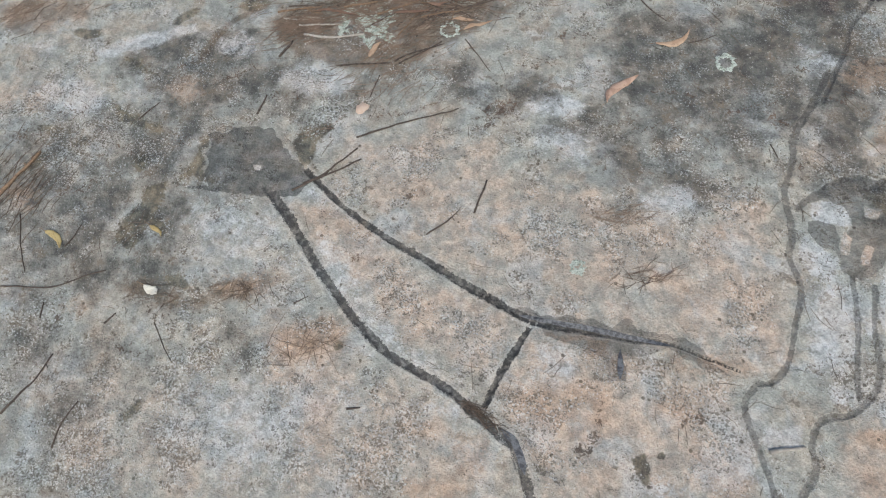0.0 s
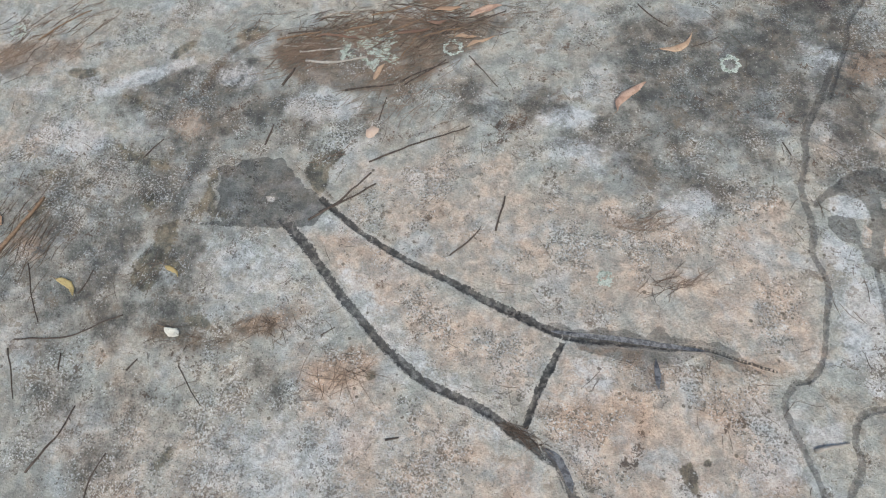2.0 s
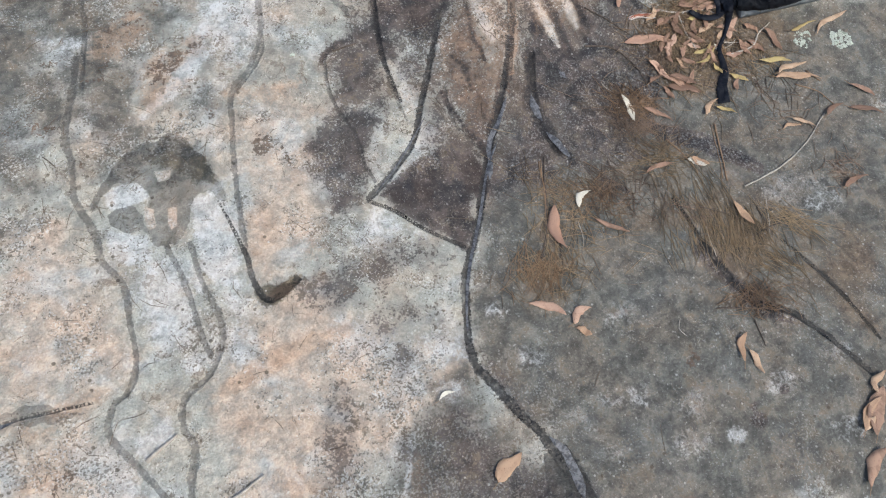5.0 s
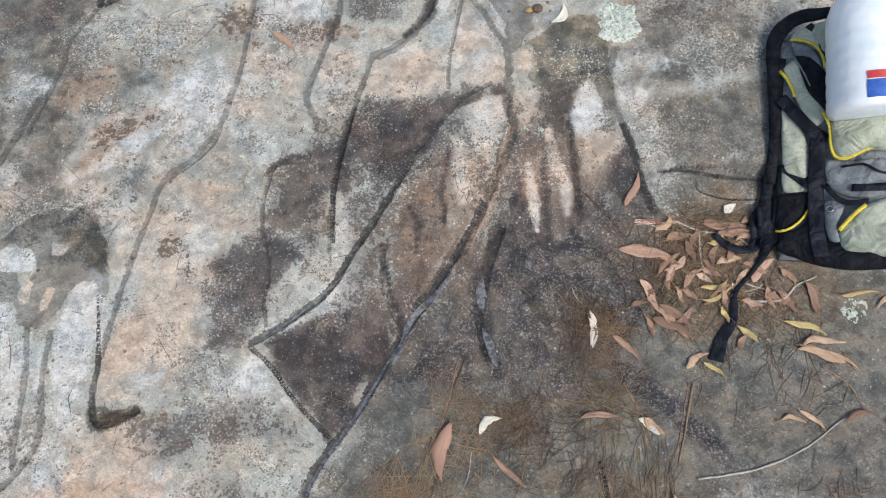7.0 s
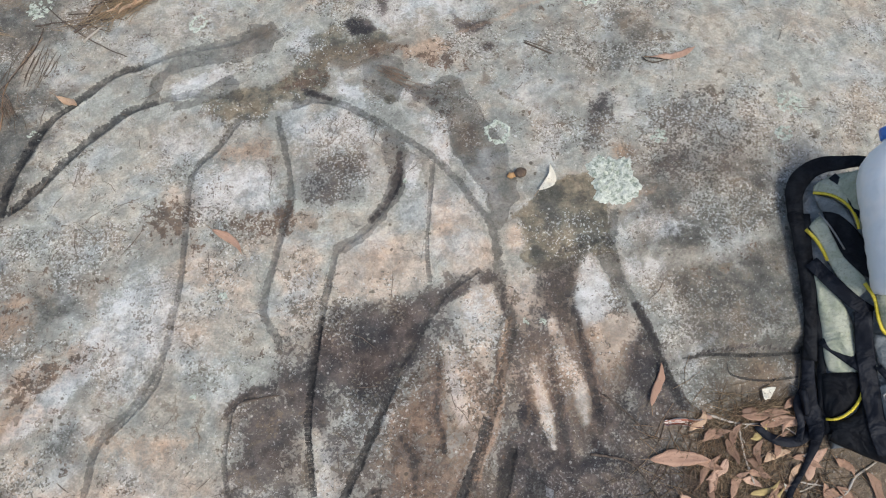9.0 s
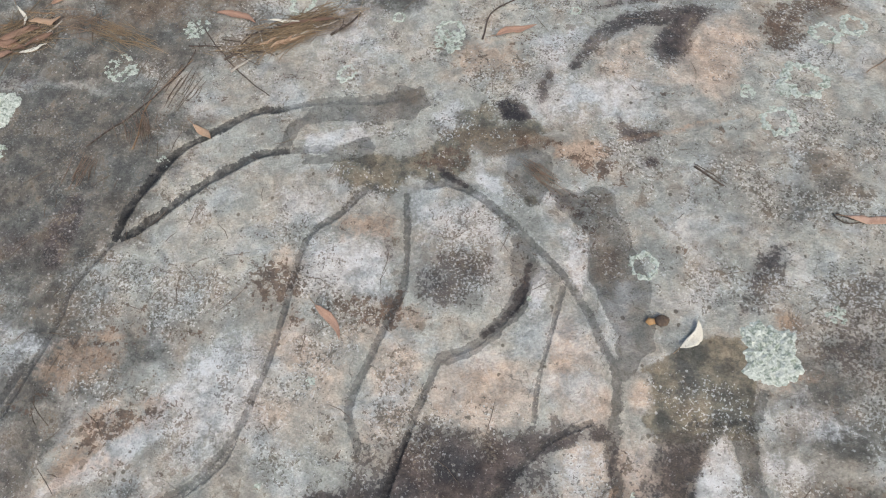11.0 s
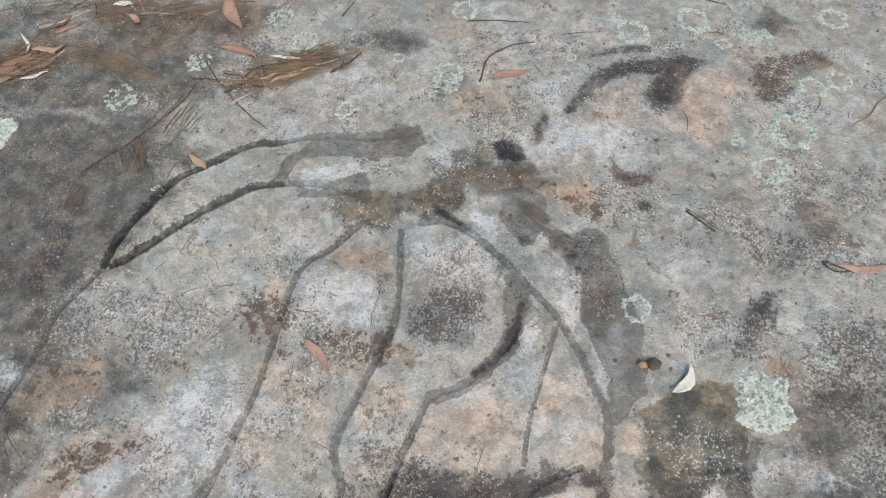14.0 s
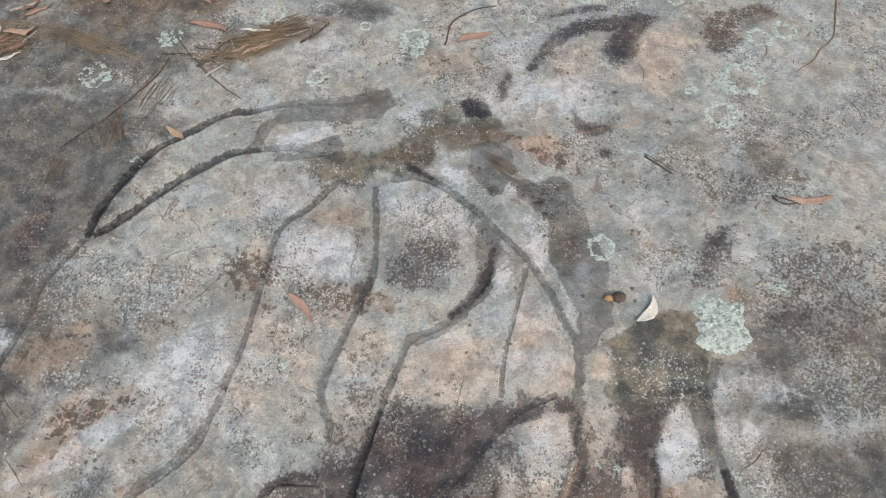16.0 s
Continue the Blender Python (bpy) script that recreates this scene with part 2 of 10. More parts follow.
    colour = m.mix(body, colour, m.mix(m.ramp(blotch, 0.25, 0.85), m.mix(m.ramp(mid, 0.3, 0.7), (0.026, 0.024, 0.028), (0.05, 0.037, 0.034)), (0.088, 0.074, 0.069)))
    colour = m.mix(m.math("MULTIPLY", ragged("ochre", 0.8, lace, 0.7, 0.4), m.ramp(m.attr("dark"), 0.3, 0.7, 0.50, 0.34)), colour, (0.44, 0.285, 0.185))
    # scattered thin crusts
    crust = m.math("ADD", m.math("MULTIPLY_ADD", blotch, 0.6, m.math("MULTIPLY", lace, 0.4)), about(grit, 0.3))
    crust = m.math("MULTIPLY", m.ramp(crust, 0.64, 0.69), m.ramp(m.math("MULTIPLY_ADD", m.attr("grey"), 0.4, m.noise(at, 0.3, 3)), 0.35, 0.75, 0.1, 0.62))
    colour = m.mix(crust, colour, m.mix(soft, (0.10, 0.09, 0.07), (0.16, 0.125, 0.09)))
    # brown lacy crust
    lacy = m.ramp(m.math("ADD", m.attr("rust"), m.math("ADD", about(m.noise(at, 0.018, 6, 0.72, 0.5), 1.7), about(grit, 0.9))), 0.74, 0.88)
    colour = m.mix(m.math("MULTIPLY", m.math("MULTIPLY", lacy, m.ramp(m.attr("rust"), 0.05, 0.3)), 0.85), colour, m.mix(lace, (0.05, 0.038, 0.03), (0.17, 0.112, 0.078)))
    # a clean pale margin beside the western lines
    margin = m.math("MULTIPLY", m.ramp(m.attr("damp"), 0.03, 0.3), m.ramp(soft, 0.3, 0.7, 0.15, 0.5))
    colour = m.mix(margin, colour, (0.50, 0.475, 0.43))
    # lichen grains, dark and light, few on clean stone and crowded where they have settled
    crusty = m.math("ADD", m.attr("dark"), m.attr("grey"))
    crowd = m.math("ADD", m.ramp(m.noise(at, 0.16, 6, 0.62), 0.38, 0.76, 0.0, 0.85), m.math("MULTIPLY", m.attr("speck"), 0.6))
    crowd = m.math("MULTIPLY", m.math("MINIMUM", crowd, 1.0), m.ramp(m.attr("damp"), 0.05, 0.4, 1.0, 0.3))
    darks = m.ramp(m.math("MULTIPLY_ADD", crowd, 0.36, m.math("ADD", grit, about(lace, 0.42))), 0.84, 0.91)
    colour = m.mix(m.math("MULTIPLY", darks, 0.78), colour, m.mix(mid, (0.075, 0.073, 0.062), (0.17, 0.14, 0.108)))
    lights = m.ramp(m.math("MULTIPLY_ADD", m.math("MAXIMUM", crowd, m.math("MULTIPLY", crusty, 0.55)), 0.28, chaff), 0.84, 0.91)
    colour = m.mix(m.math("MULTIPLY", lights, m.ramp(crusty, 0.2, 1.0, 0.62, 0.18)), colour, (0.60, 0.60, 0.58))
    dots = m.math("MULTIPLY", m.ramp(m.cells(at, 0.028), 0.13, 0.17, 1, 0), m.ramp(m.noise(at, 0.05, 1), 0.58, 0.64))
    colour = m.mix(m.math("MULTIPLY", dots, 0.75), colour, (0.075, 0.062, 0.045))
    white = m.math("MULTIPLY", m.ramp(m.cells(at, 0.016), 0.15, 0.19, 1, 0), m.ramp(m.noise(at, 0.03, 2), 0.56, 0.66))
    colour = m.mix(m.math("MULTIPLY", white, m.ramp(crusty, 0.2, 1.0, 0.5, 0.36)), colour, (0.62, 0.61, 0.58))
    # hairline cracks
    bent = m.tree.nodes.new("ShaderNodeMix")
    bent.data_type, bent.blend_type = "RGBA", "LINEAR_LIGHT"
    bent.inputs[0].default_value = 0.05
    warp = m.tree.nodes.new("ShaderNodeTexNoise")
    warp.inputs["Scale"].default_value, warp.inputs["Detail"].default_value = 14.0, 4.0
    m.link(at, warp.inputs["Vector"])
    m.link(at, bent.inputs[6])
    m.link(warp.outputs["Color"], bent.inputs[7])
    seam = m.cells(bent.outputs[2], 0.11, "DISTANCE_TO_EDGE")
    hair = m.math("MULTIPLY", m.ramp(seam, 0.004, 0.012, 1, 0), m.ramp(m.noise(at, 0.06, 3), 0.55, 0.70))
    colour = m.mix(m.math("MULTIPLY", hair, 0.5), colour, (0.10, 0.085, 0.068))
    # tone, tint and fine sand grain
    colour = m.mix(0.42, colour, m.mix(m.ramp(blotch, 0.2, 0.8), (0.34, 0.34, 0.34), (0.66, 0.66, 0.66)), "OVERLAY")
    colour = m.mix(0.38, colour, m.mix(m.ramp(m.noise(at, 0.032, 7, 0.70, 0.4), 0.28, 0.72), (0.31, 0.31, 0.31), (0.70, 0.70, 0.70)), "OVERLAY")
    tint = m.mix(m.ramp(m.noise(at, 0.10, 4, 0.6), 0.25, 0.75), (0.462, 0.503, 0.520), (0.548, 0.50, 0.458))
    colour = m.mix(0.55, colour, tint, "OVERLAY")
    colour = m.mix(0.32, colour, m.mix(m.ramp(grit, 0.2, 0.8), (0.28, 0.28, 0.28), (0.72, 0.72, 0.72)), "OVERLAY")
    colour = m.mix(0.22, colour, m.mix(fine, (0.2, 0.2, 0.2), (0.8, 0.8, 0.8)), "OVERLAY")
    # water darkens and smooths the stone
    rim = m.math("ADD", about(m.math("MULTIPLY_ADD", small, 0.5, m.math("MULTIPLY", blotch, 0.5)), 0.72), about(chaff, 0.25))
    wet = m.math("MULTIPLY", m.ramp(m.math("ADD", rim, m.attr("wet")), 0.43, 0.48), m.ramp(blotch, 0.2, 0.8, 0.70, 0.54))
    moist = m.math("MULTIPLY", m.ramp(m.math("ADD", rim, m.attr("moist")), 0.43, 0.48), m.ramp(soft, 0.2, 0.8, 0.40, 0.58))
    bed = m.math("ADD", m.attr("line"), m.math("ADD", about(lace, 0.32), about(chaff, 0.45)))
    bed = m.math("MULTIPLY", m.ramp(bed, 0.48, 0.54), m.math("MULTIPLY", m.attr("soak"), m.ramp(m.noise(at, 0.014, 4, 0.65), 0.35, 0.9, 1.06, 0.66)))
    wet = m.math("MINIMUM", m.math("MAXIMUM", m.math("MAXIMUM", wet, moist), bed), 1.0)
    colour = m.mix(wet, colour, m.mix(1.0, colour, (0.115, 0.114, 0.116), "MULTIPLY"))
    rough = m.math("SUBTRACT", 0.92, m.math("MULTIPLY", wet, m.ramp(mid, 0.35, 0.7, 0.3, 0.65)))
    height = m.math("ADD", m.math("MULTIPLY", grit, 0.5), m.math("ADD", small, m.math("MULTIPLY", fine, 0.25)))
    return m.done(colour, rough, m.bump(height, 0.6, 0.006))


ROCK = rock("sandstone")


# pecked lines: style, widths at start, middle and end, centre line
groove("a", (0.027, 0.027, 0.026), [(-0.305, 1.045), (-0.255, 1.019), (-0.182, 0.968), (-0.111, 0.911), (-0.043, 0.864), (0.030, 0.815), (0.103, 0.775), (0.172, 0.746), (0.256, 0.729), (0.336, 0.714), (0.399, 0.685), (0.457, 0.668), (0.493, 0.656), (0.531, 0.615), (0.561, 0.568)])
groove("a", (0.018, 0.02, 0.025), [(-0.223, 1.125), (-0.170, 1.098), (-0.097, 1.063), (-0.023, 1.037), (0.065, 1.010), (0.154, 0.993), (0.243, 0.970), (0.321, 0.952), (0.395, 0.937), (0.466, 0.927)])
groove("a", (0.023, 0.017, 0.006), [(0.466, 0.927), (0.568, 0.944), (0.668, 0.959), (0.765, 0.977), (0.841, 0.972), (0.915, 0.966)])
groove("a", (0.017, 0.017, 0.017), [(0.464, 0.946), (0.457, 0.924), (0.435, 0.836), (0.421, 0.777), (0.412, 0.706)])
groove("b", (0.028, 0.024, 0.018), [(0.989, 1.822), (0.962, 1.705), (0.934, 1.612), (0.940, 1.518), (0.936, 1.430), (0.967, 1.339), (0.972, 1.272), (1.010, 1.194), (1.008, 1.109), (1.009, 1.035), (0.988, 0.973), (0.951, 0.950)])
groove("b", (0.018, 0.021, 0.026), [(0.951, 0.950), (0.936, 0.898), (0.961, 0.847), (0.996, 0.789), (1.025, 0.734), (1.047, 0.687), (1.035, 0.658), (1.048, 0.597), (1.056, 0.550), (1.061, 0.516)])
groove("b", (0.017, 0.019, 0.016), [(1.110, 1.269), (1.130, 1.185), (1.142, 1.097), (1.149, 1.029), (1.160, 0.983)])
groove("b", (0.017, 0.021, 0.023), [(1.160, 1.262), (1.169, 1.163), (1.188, 1.083), (1.187, 1.023), (1.148, 0.956), (1.093, 0.922), (1.077, 0.870), (1.092, 0.814), (1.073, 0.752), (1.067, 0.702)])
groove("b", (0.023, 0.021, 0.017), [(1.450, 1.871), (1.434, 1.769), (1.385, 1.679), (1.329, 1.619), (1.311, 1.534), (1.293, 1.414), (1.281, 1.297), (1.276, 1.212)])
groove("a", (0.005, 0.014, 0.022), [(1.239, 1.346), (1.257, 1.275), (1.273, 1.198), (1.277, 1.128), (1.298, 1.080), (1.338, 1.089), (1.376, 1.112)])
groove("a", (0.024, 0.02, 0.024), [(2.063, 1.608), (2.024, 1.518), (1.961, 1.401), (1.885, 1.273), (1.809, 1.120), (1.745, 1.018), (1.710, 0.916), (1.692, 0.827), (1.715, 0.761), (1.751, 0.681), (1.784, 0.615), (1.801, 0.545), (1.814, 0.483)])
groove("a", (0.014, 0.013, 0.013), [(1.573, 1.254), (1.630, 1.208), (1.682, 1.148), (1.765, 1.075)])
groove("a", (0.019, 0.02, 0.018), [(1.573, 1.254), (1.644, 1.305), (1.725, 1.379), (1.778, 1.479), (1.832, 1.581), (1.893, 1.700)])
groove("b", (0.01, 0.014, 0.012), [(1.617, 1.677), (1.576, 1.662), (1.561, 1.550), (1.593, 1.428), (1.593, 1.350), (1.605, 1.292)])
groove("b", (0.012, 0.011, 0.011), [(1.733, 1.794), (1.718, 1.659), (1.714, 1.544), (1.727, 1.435)])
groove("b", (0.013, 0.012, 0.012), [(1.849, 1.510), (1.841, 1.414), (1.871, 1.342), (1.896, 1.303)])
groove("a", (0.019, 0.023, 0.018), [(2.107, 1.548), (2.072, 1.424), (2.061, 1.327), (2.081, 1.254)])
groove("a", (0.013, 0.024, 0.017), [(2.313, 1.055), (2.339, 0.887), (2.377, 0.755), (2.456, 0.702), (2.507, 0.629), (2.569, 0.513)])
groove("a", (0.009, 0.014, 0.011), [(2.528, 0.878), (2.579, 0.769), (2.608, 0.685), (2.635, 0.575)])
groove("a", (0.022, 0.028, 0.026), [(1.812, 0.588), (1.827, 0.531), (1.845, 0.425), (1.862, 0.290)])
groove("b", (0.025, 0.018, 0.016), [(1.568, 2.295), (1.521, 2.227), (1.474, 2.175), (1.461, 2.095), (1.462, 1.980), (1.454, 1.872), (1.436, 1.782), (1.424, 1.717), (1.376, 1.657), (1.332, 1.619)])
groove("b", (0.02, 0.022, 0.021), [(1.651, 2.293), (1.672, 2.197), (1.685, 2.100), (1.668, 2.024), (1.645, 1.927), (1.629, 1.846), (1.658, 1.787), (1.663, 1.764)])
groove("b", (0.017, 0.02, 0.017), [(1.903, 2.222), (1.926, 2.144), (1.896, 2.067), (1.845, 2.002), (1.785, 1.964), (1.766, 1.905), (1.748, 1.825)])
groove("a", (0.016, 0.015, 0.013), [(1.748, 1.825), (1.729, 1.726), (1.717, 1.632), (1.721, 1.539), (1.726, 1.490)])
groove("a", (0.025, 0.026, 0.027), [(0.458, 0.681), (0.482, 0.664), (0.516, 0.627), (0.549, 0.583), (0.570, 0.552), (0.585, 0.517)])
groove("b", (0.017, 0.014, 0.014), [(1.990, 2.137), (1.977, 2.034), (1.966, 1.949), (1.967, 1.877)])
groove("b", (0.026, 0.022, 0.026), [(1.683, 2.312), (1.734, 2.325), (1.792, 2.308), (1.855, 2.271), (1.915, 2.221), (1.974, 2.173), (2.031, 2.107), (2.073, 2.038), (2.104, 1.986), (2.109, 1.913)])
groove("d", (0.03, 0.021, 0.015), [(2.109, 1.913), (2.108, 1.843), (2.126, 1.796), (2.107, 1.709), (2.078, 1.636), (2.049, 1.555), (2.020, 1.477)])
groove("c", (0.073, 0.086, 0.056), [(2.043, 2.334), (2.090, 2.225), (2.117, 2.125), (2.129, 2.059), (2.117, 1.997)])
groove("a", (0.021, 0.024, 0.021), [(1.065, 2.094), (1.070, 2.168), (1.099, 2.250), (1.136, 2.328), (1.204, 2.391), (1.263, 2.441), (1.327, 2.462)])
groove("b", (0.021, 0.028, 0.04), [(1.327, 2.462), (1.431, 2.497), (1.525, 2.512), (1.592, 2.529)])
groove("a", (0.025, 0.025, 0.023), [(1.076, 2.100), (1.127, 2.150), (1.188, 2.229), (1.255, 2.296), (1.313, 2.343), (1.376, 2.360)])
groove("b", (0.023, 0.032, 0.041), [(1.376, 2.360), (1.441, 2.372), (1.506, 2.370), (1.572, 2.352)])
groove("b", (0.023, 0.019, 0.018), [(1.065, 2.092), (1.022, 1.987), (1.019, 1.908), (1.003, 1.814), (0.985, 1.720)])
groove("b", (0.03, 0.025, 0.021), [(2.361, 2.003), (2.347, 1.907), (2.375, 1.812), (2.400, 1.743), (2.424, 1.665), (2.444, 1.604)])
groove("d", (0.016, 0.017, 0.017), [(2.248, 1.810), (2.260, 1.720), (2.274, 1.643), (2.280, 1.559)])
groove("d", (0.014, 0.019, 0.015), [(2.072, 1.898), (2.000, 1.852), (1.950, 1.787), (1.889, 1.704), (1.842, 1.643)])
groove("e", (0.004, 0.008, 0.006), [(2.455, 1.689), (2.517, 1.691), (2.586, 1.686), (2.649, 1.684), (2.701, 1.685)])
groove("e", (0.004, 0.007, 0.005), [(2.546, 1.675), (2.550, 1.655), (2.575, 1.644), (2.622, 1.636), (2.687, 1.639)])

# stains: sort, strength, outline or centre line
# the western figure: pinkish rock round its two long lines, a soaked hollow at its head
patch("tan", 0.55, [(-0.131, 1.103), (-0.113, 1.250), (0.041, 1.354), (0.181, 1.362), (0.377, 1.269), (0.563, 1.329), (0.740, 1.275), (0.887, 1.263), (0.971, 1.175), (0.978, 1.013), (0.899, 0.985), (0.653, 0.967), (0.462, 0.942), (0.238, 0.983), (0.070, 1.036)], 0.12)
patch("tan", 0.8, [(-0.206, 1.019), (-0.091, 1.048), (0.092, 0.980), (0.222, 0.948), (0.400, 0.921), (0.437, 0.891), (0.413, 0.760), (0.312, 0.779), (0.166, 0.797), (0.015, 0.877), (-0.107, 0.945)], 0.06)
patch("tan", 0.8, [(0.428, 0.714), (0.432, 0.821), (0.477, 0.891), (0.622, 0.888), (0.790, 0.920), (0.896, 0.932), (0.935, 0.846), (0.979, 0.719), (0.585, 0.574), (0.526, 0.649), (0.478, 0.681)], 0.08)
patch("tan", 0.6, [(-0.184, 0.719), (-0.080, 0.755), (0.045, 0.741), (0.200, 0.712), (0.346, 0.685), (0.439, 0.642), (0.509, 0.546), (0.047, 0.375), (0.042, 0.499), (-0.097, 0.607)], 0.12)
patch("tan", 0.7, [(-1.405, 1.373), (-1.171, 1.441), (-1.034, 1.390), (-1.182, 1.301), (-1.336, 1.278)], 0.08)
patch("tan", 0.55, [(-0.990, 1.137), (-0.995, 1.096), (-1.051, 1.058), (-1.132, 1.040), (-1.202, 1.050), (-1.227, 1.084), (-1.195, 1.127), (-1.120, 1.158), (-1.039, 1.161)])
patch("tan", 0.45, [(-0.695, 0.542), (-0.379, 0.535), (-0.124, 0.543), (0.047, 0.375), (-0.379, 0.219), (-0.537, 0.315)], 0.15)
patch("tan", 0.45, [(-0.714, 1.253), (-0.619, 1.283), (-0.542, 1.208), (-0.601, 1.151)], 0.06)
patch("ochre", 0.8, [(0.051, 0.770), (0.049, 0.735), (0.011, 0.690), (-0.047, 0.657), (-0.097, 0.650), (-0.117, 0.673), (-0.096, 0.716), (-0.045, 0.758), (0.014, 0.779)])
patch("ochre", 0.6, [(0.041, 1.002), (0.018, 0.986), (-0.035, 0.986), (-0.095, 1.003), (-0.134, 1.028), (-0.132, 1.051), (-0.090, 1.059), (-0.029, 1.050), (0.023, 1.027)])
patch("ochre", 0.5, [(-0.131, 0.855), (-0.132, 0.821), (-0.169, 0.778), (-0.225, 0.745), (-0.274, 0.738), (-0.293, 0.760), (-0.274, 0.800), (-0.224, 0.841), (-0.167, 0.863)])
patch("ochre", 0.8, [(0.652, 0.814), (0.642, 0.774), (0.593, 0.727), (0.526, 0.696), (0.472, 0.694), (0.457, 0.723), (0.488, 0.769), (0.551, 0.812), (0.616, 0.829)])
patch("ochre", 0.6, [(0.692, 0.770), (0.676, 0.724), (0.643, 0.700), (0.609, 0.708), (0.589, 0.746), (0.592, 0.797), (0.619, 0.836), (0.655, 0.844), (0.685, 0.818)])
patch("ochre", 0.6, [(0.424, 0.540), (0.415, 0.514), (0.379, 0.489), (0.333, 0.476), (0.297, 0.481), (0.288, 0.503), (0.312, 0.530), (0.357, 0.551), (0.401, 0.554)])
patch("ochre", 0.6, [(0.466, 0.611), (0.453, 0.574), (0.425, 0.554), (0.393, 0.560), (0.372, 0.589), (0.373, 0.629), (0.395, 0.661), (0.428, 0.668), (0.456, 0.648)])
patch("ochre", 0.8, [(0.935, 0.980), (0.922, 0.963), (0.888, 0.950), (0.849, 0.946), (0.823, 0.954), (0.822, 0.970), (0.848, 0.987), (0.887, 0.995), (0.921, 0.993)])
patch("ochre", 0.6, [(0.882, 0.943), (0.850, 0.924), (0.769, 0.899), (0.674, 0.878), (0.610, 0.873), (0.608, 0.885), (0.669, 0.909), (0.765, 0.933), (0.848, 0.947)])
patch("ochre", 0.5, [(0.883, 0.877), (0.873, 0.841), (0.837, 0.811), (0.791, 0.801), (0.757, 0.814), (0.749, 0.846), (0.774, 0.882), (0.818, 0.904), (0.861, 0.901)])
patch("ochre", 0.4, [(0.125, 0.592), (0.120, 0.566), (0.090, 0.542), (0.048, 0.531), (0.013, 0.539), (0.002, 0.562), (0.021, 0.589), (0.060, 0.608), (0.101, 0.609)])
patch("ochre", 0.5, [(-0.874, 0.824), (-0.865, 0.793), (-0.882, 0.770), (-0.916, 0.765), (-0.951, 0.781), (-0.973, 0.810), (-0.969, 0.839), (-0.941, 0.855), (-0.904, 0.849)])
patch("ochre", 0.5, [(0.339, 0.631), (0.335, 0.609), (0.311, 0.590), (0.279, 0.582), (0.252, 0.589), (0.245, 0.608), (0.260, 0.630), (0.290, 0.645), (0.322, 0.645)])
patch("ochre", 0.35, [(-0.181, 0.405), (-0.177, 0.374), (-0.198, 0.350), (-0.233, 0.343), (-0.268, 0.356), (-0.285, 0.385), (-0.276, 0.415), (-0.246, 0.433), (-0.208, 0.428)])
patch("ochre", 0.4, [(-0.594, 1.270), (-0.590, 1.233), (-0.618, 1.204), (-0.664, 1.197), (-0.706, 1.215), (-0.727, 1.250), (-0.714, 1.286), (-0.674, 1.305), (-0.627, 1.299)])
patch("ochre", 0.4, [(-0.570, 0.608), (-0.569, 0.589), (-0.588, 0.572), (-0.618, 0.565), (-0.645, 0.572), (-0.656, 0.589), (-0.646, 0.608), (-0.620, 0.621), (-0.590, 0.620)])
patch("ochre", 0.35, [(0.112, 1.165), (0.107, 1.120), (0.067, 1.085), (0.009, 1.073), (-0.041, 1.092), (-0.058, 1.133), (-0.034, 1.177), (0.020, 1.203), (0.078, 1.198)])
patch("ochre", 0.4, [(0.988, 0.736), (0.979, 0.711), (0.950, 0.688), (0.914, 0.679), (0.888, 0.687), (0.884, 0.709), (0.904, 0.735), (0.939, 0.752), (0.972, 0.752)])
patch("grey", 0.62, [(0.418, 1.908), (1.097, 2.103), (1.156, 1.523), (1.010, 1.476), (0.931, 1.567), (0.807, 1.493), (0.583, 1.544), (0.456, 1.634), (0.389, 1.773)], 0.16)
patch("grey", 0.55, [(-0.007, 1.571), (0.190, 1.572), (0.502, 1.573), (0.808, 1.410), (0.772, 1.317), (0.559, 1.345), (0.311, 1.439), (0.086, 1.405)], 0.1)
patch("grey", 0.5, [(-1.146, 1.018), (-0.844, 1.152), (-0.666, 1.268), (-0.388, 1.256), (-0.507, 1.143), (-0.505, 0.980), (-0.563, 0.841), (-0.535, 0.658), (-0.779, 0.513)], 0.16)
patch("grey", 0.55, [(-1.010, 1.353), (-0.628, 1.511), (-0.331, 1.432), (-0.080, 1.410), (-0.268, 1.294), (-0.619, 1.184), (-0.897, 1.237)], 0.12)
patch("grey", 0.4, [(-0.796, 0.537), (-0.436, 0.631), (-0.274, 0.490), (-0.487, 0.334), (-0.645, 0.330)], 0.15)
patch("grey", 0.6, [(-0.608, 0.860), (-0.534, 0.971), (-0.403, 0.829), (-0.369, 0.655), (-0.506, 0.638)], 0.1)
patch("grey", 0.5, [(-0.237, 0.700), (-0.120, 0.683), (-0.122, 0.598), (-0.198, 0.599)], 0.06)
patch("soil", 0.9, [(-0.551, 1.623), (0.174, 1.836), (0.060, 1.716), (-0.061, 1.535), (-0.108, 1.480), (-0.269, 1.451), (-0.464, 1.485), (-0.529, 1.541)], 0.05)
streak("soil", 0.6, (0.023, 0.031, 0.027), [(-0.574, 1.594), (-0.633, 1.521), (-0.666, 1.456), (-0.673, 1.348)])
patch("soil", 0.8, [(-0.164, 0.815), (-0.167, 0.789), (-0.200, 0.758), (-0.246, 0.737), (-0.285, 0.734), (-0.299, 0.752), (-0.281, 0.782), (-0.238, 0.810), (-0.192, 0.823)])
patch("soil", 0.55, [(-0.266, 0.753), (-0.273, 0.726), (-0.316, 0.689), (-0.375, 0.660), (-0.422, 0.653), (-0.437, 0.670), (-0.411, 0.705), (-0.356, 0.740), (-0.299, 0.759)])
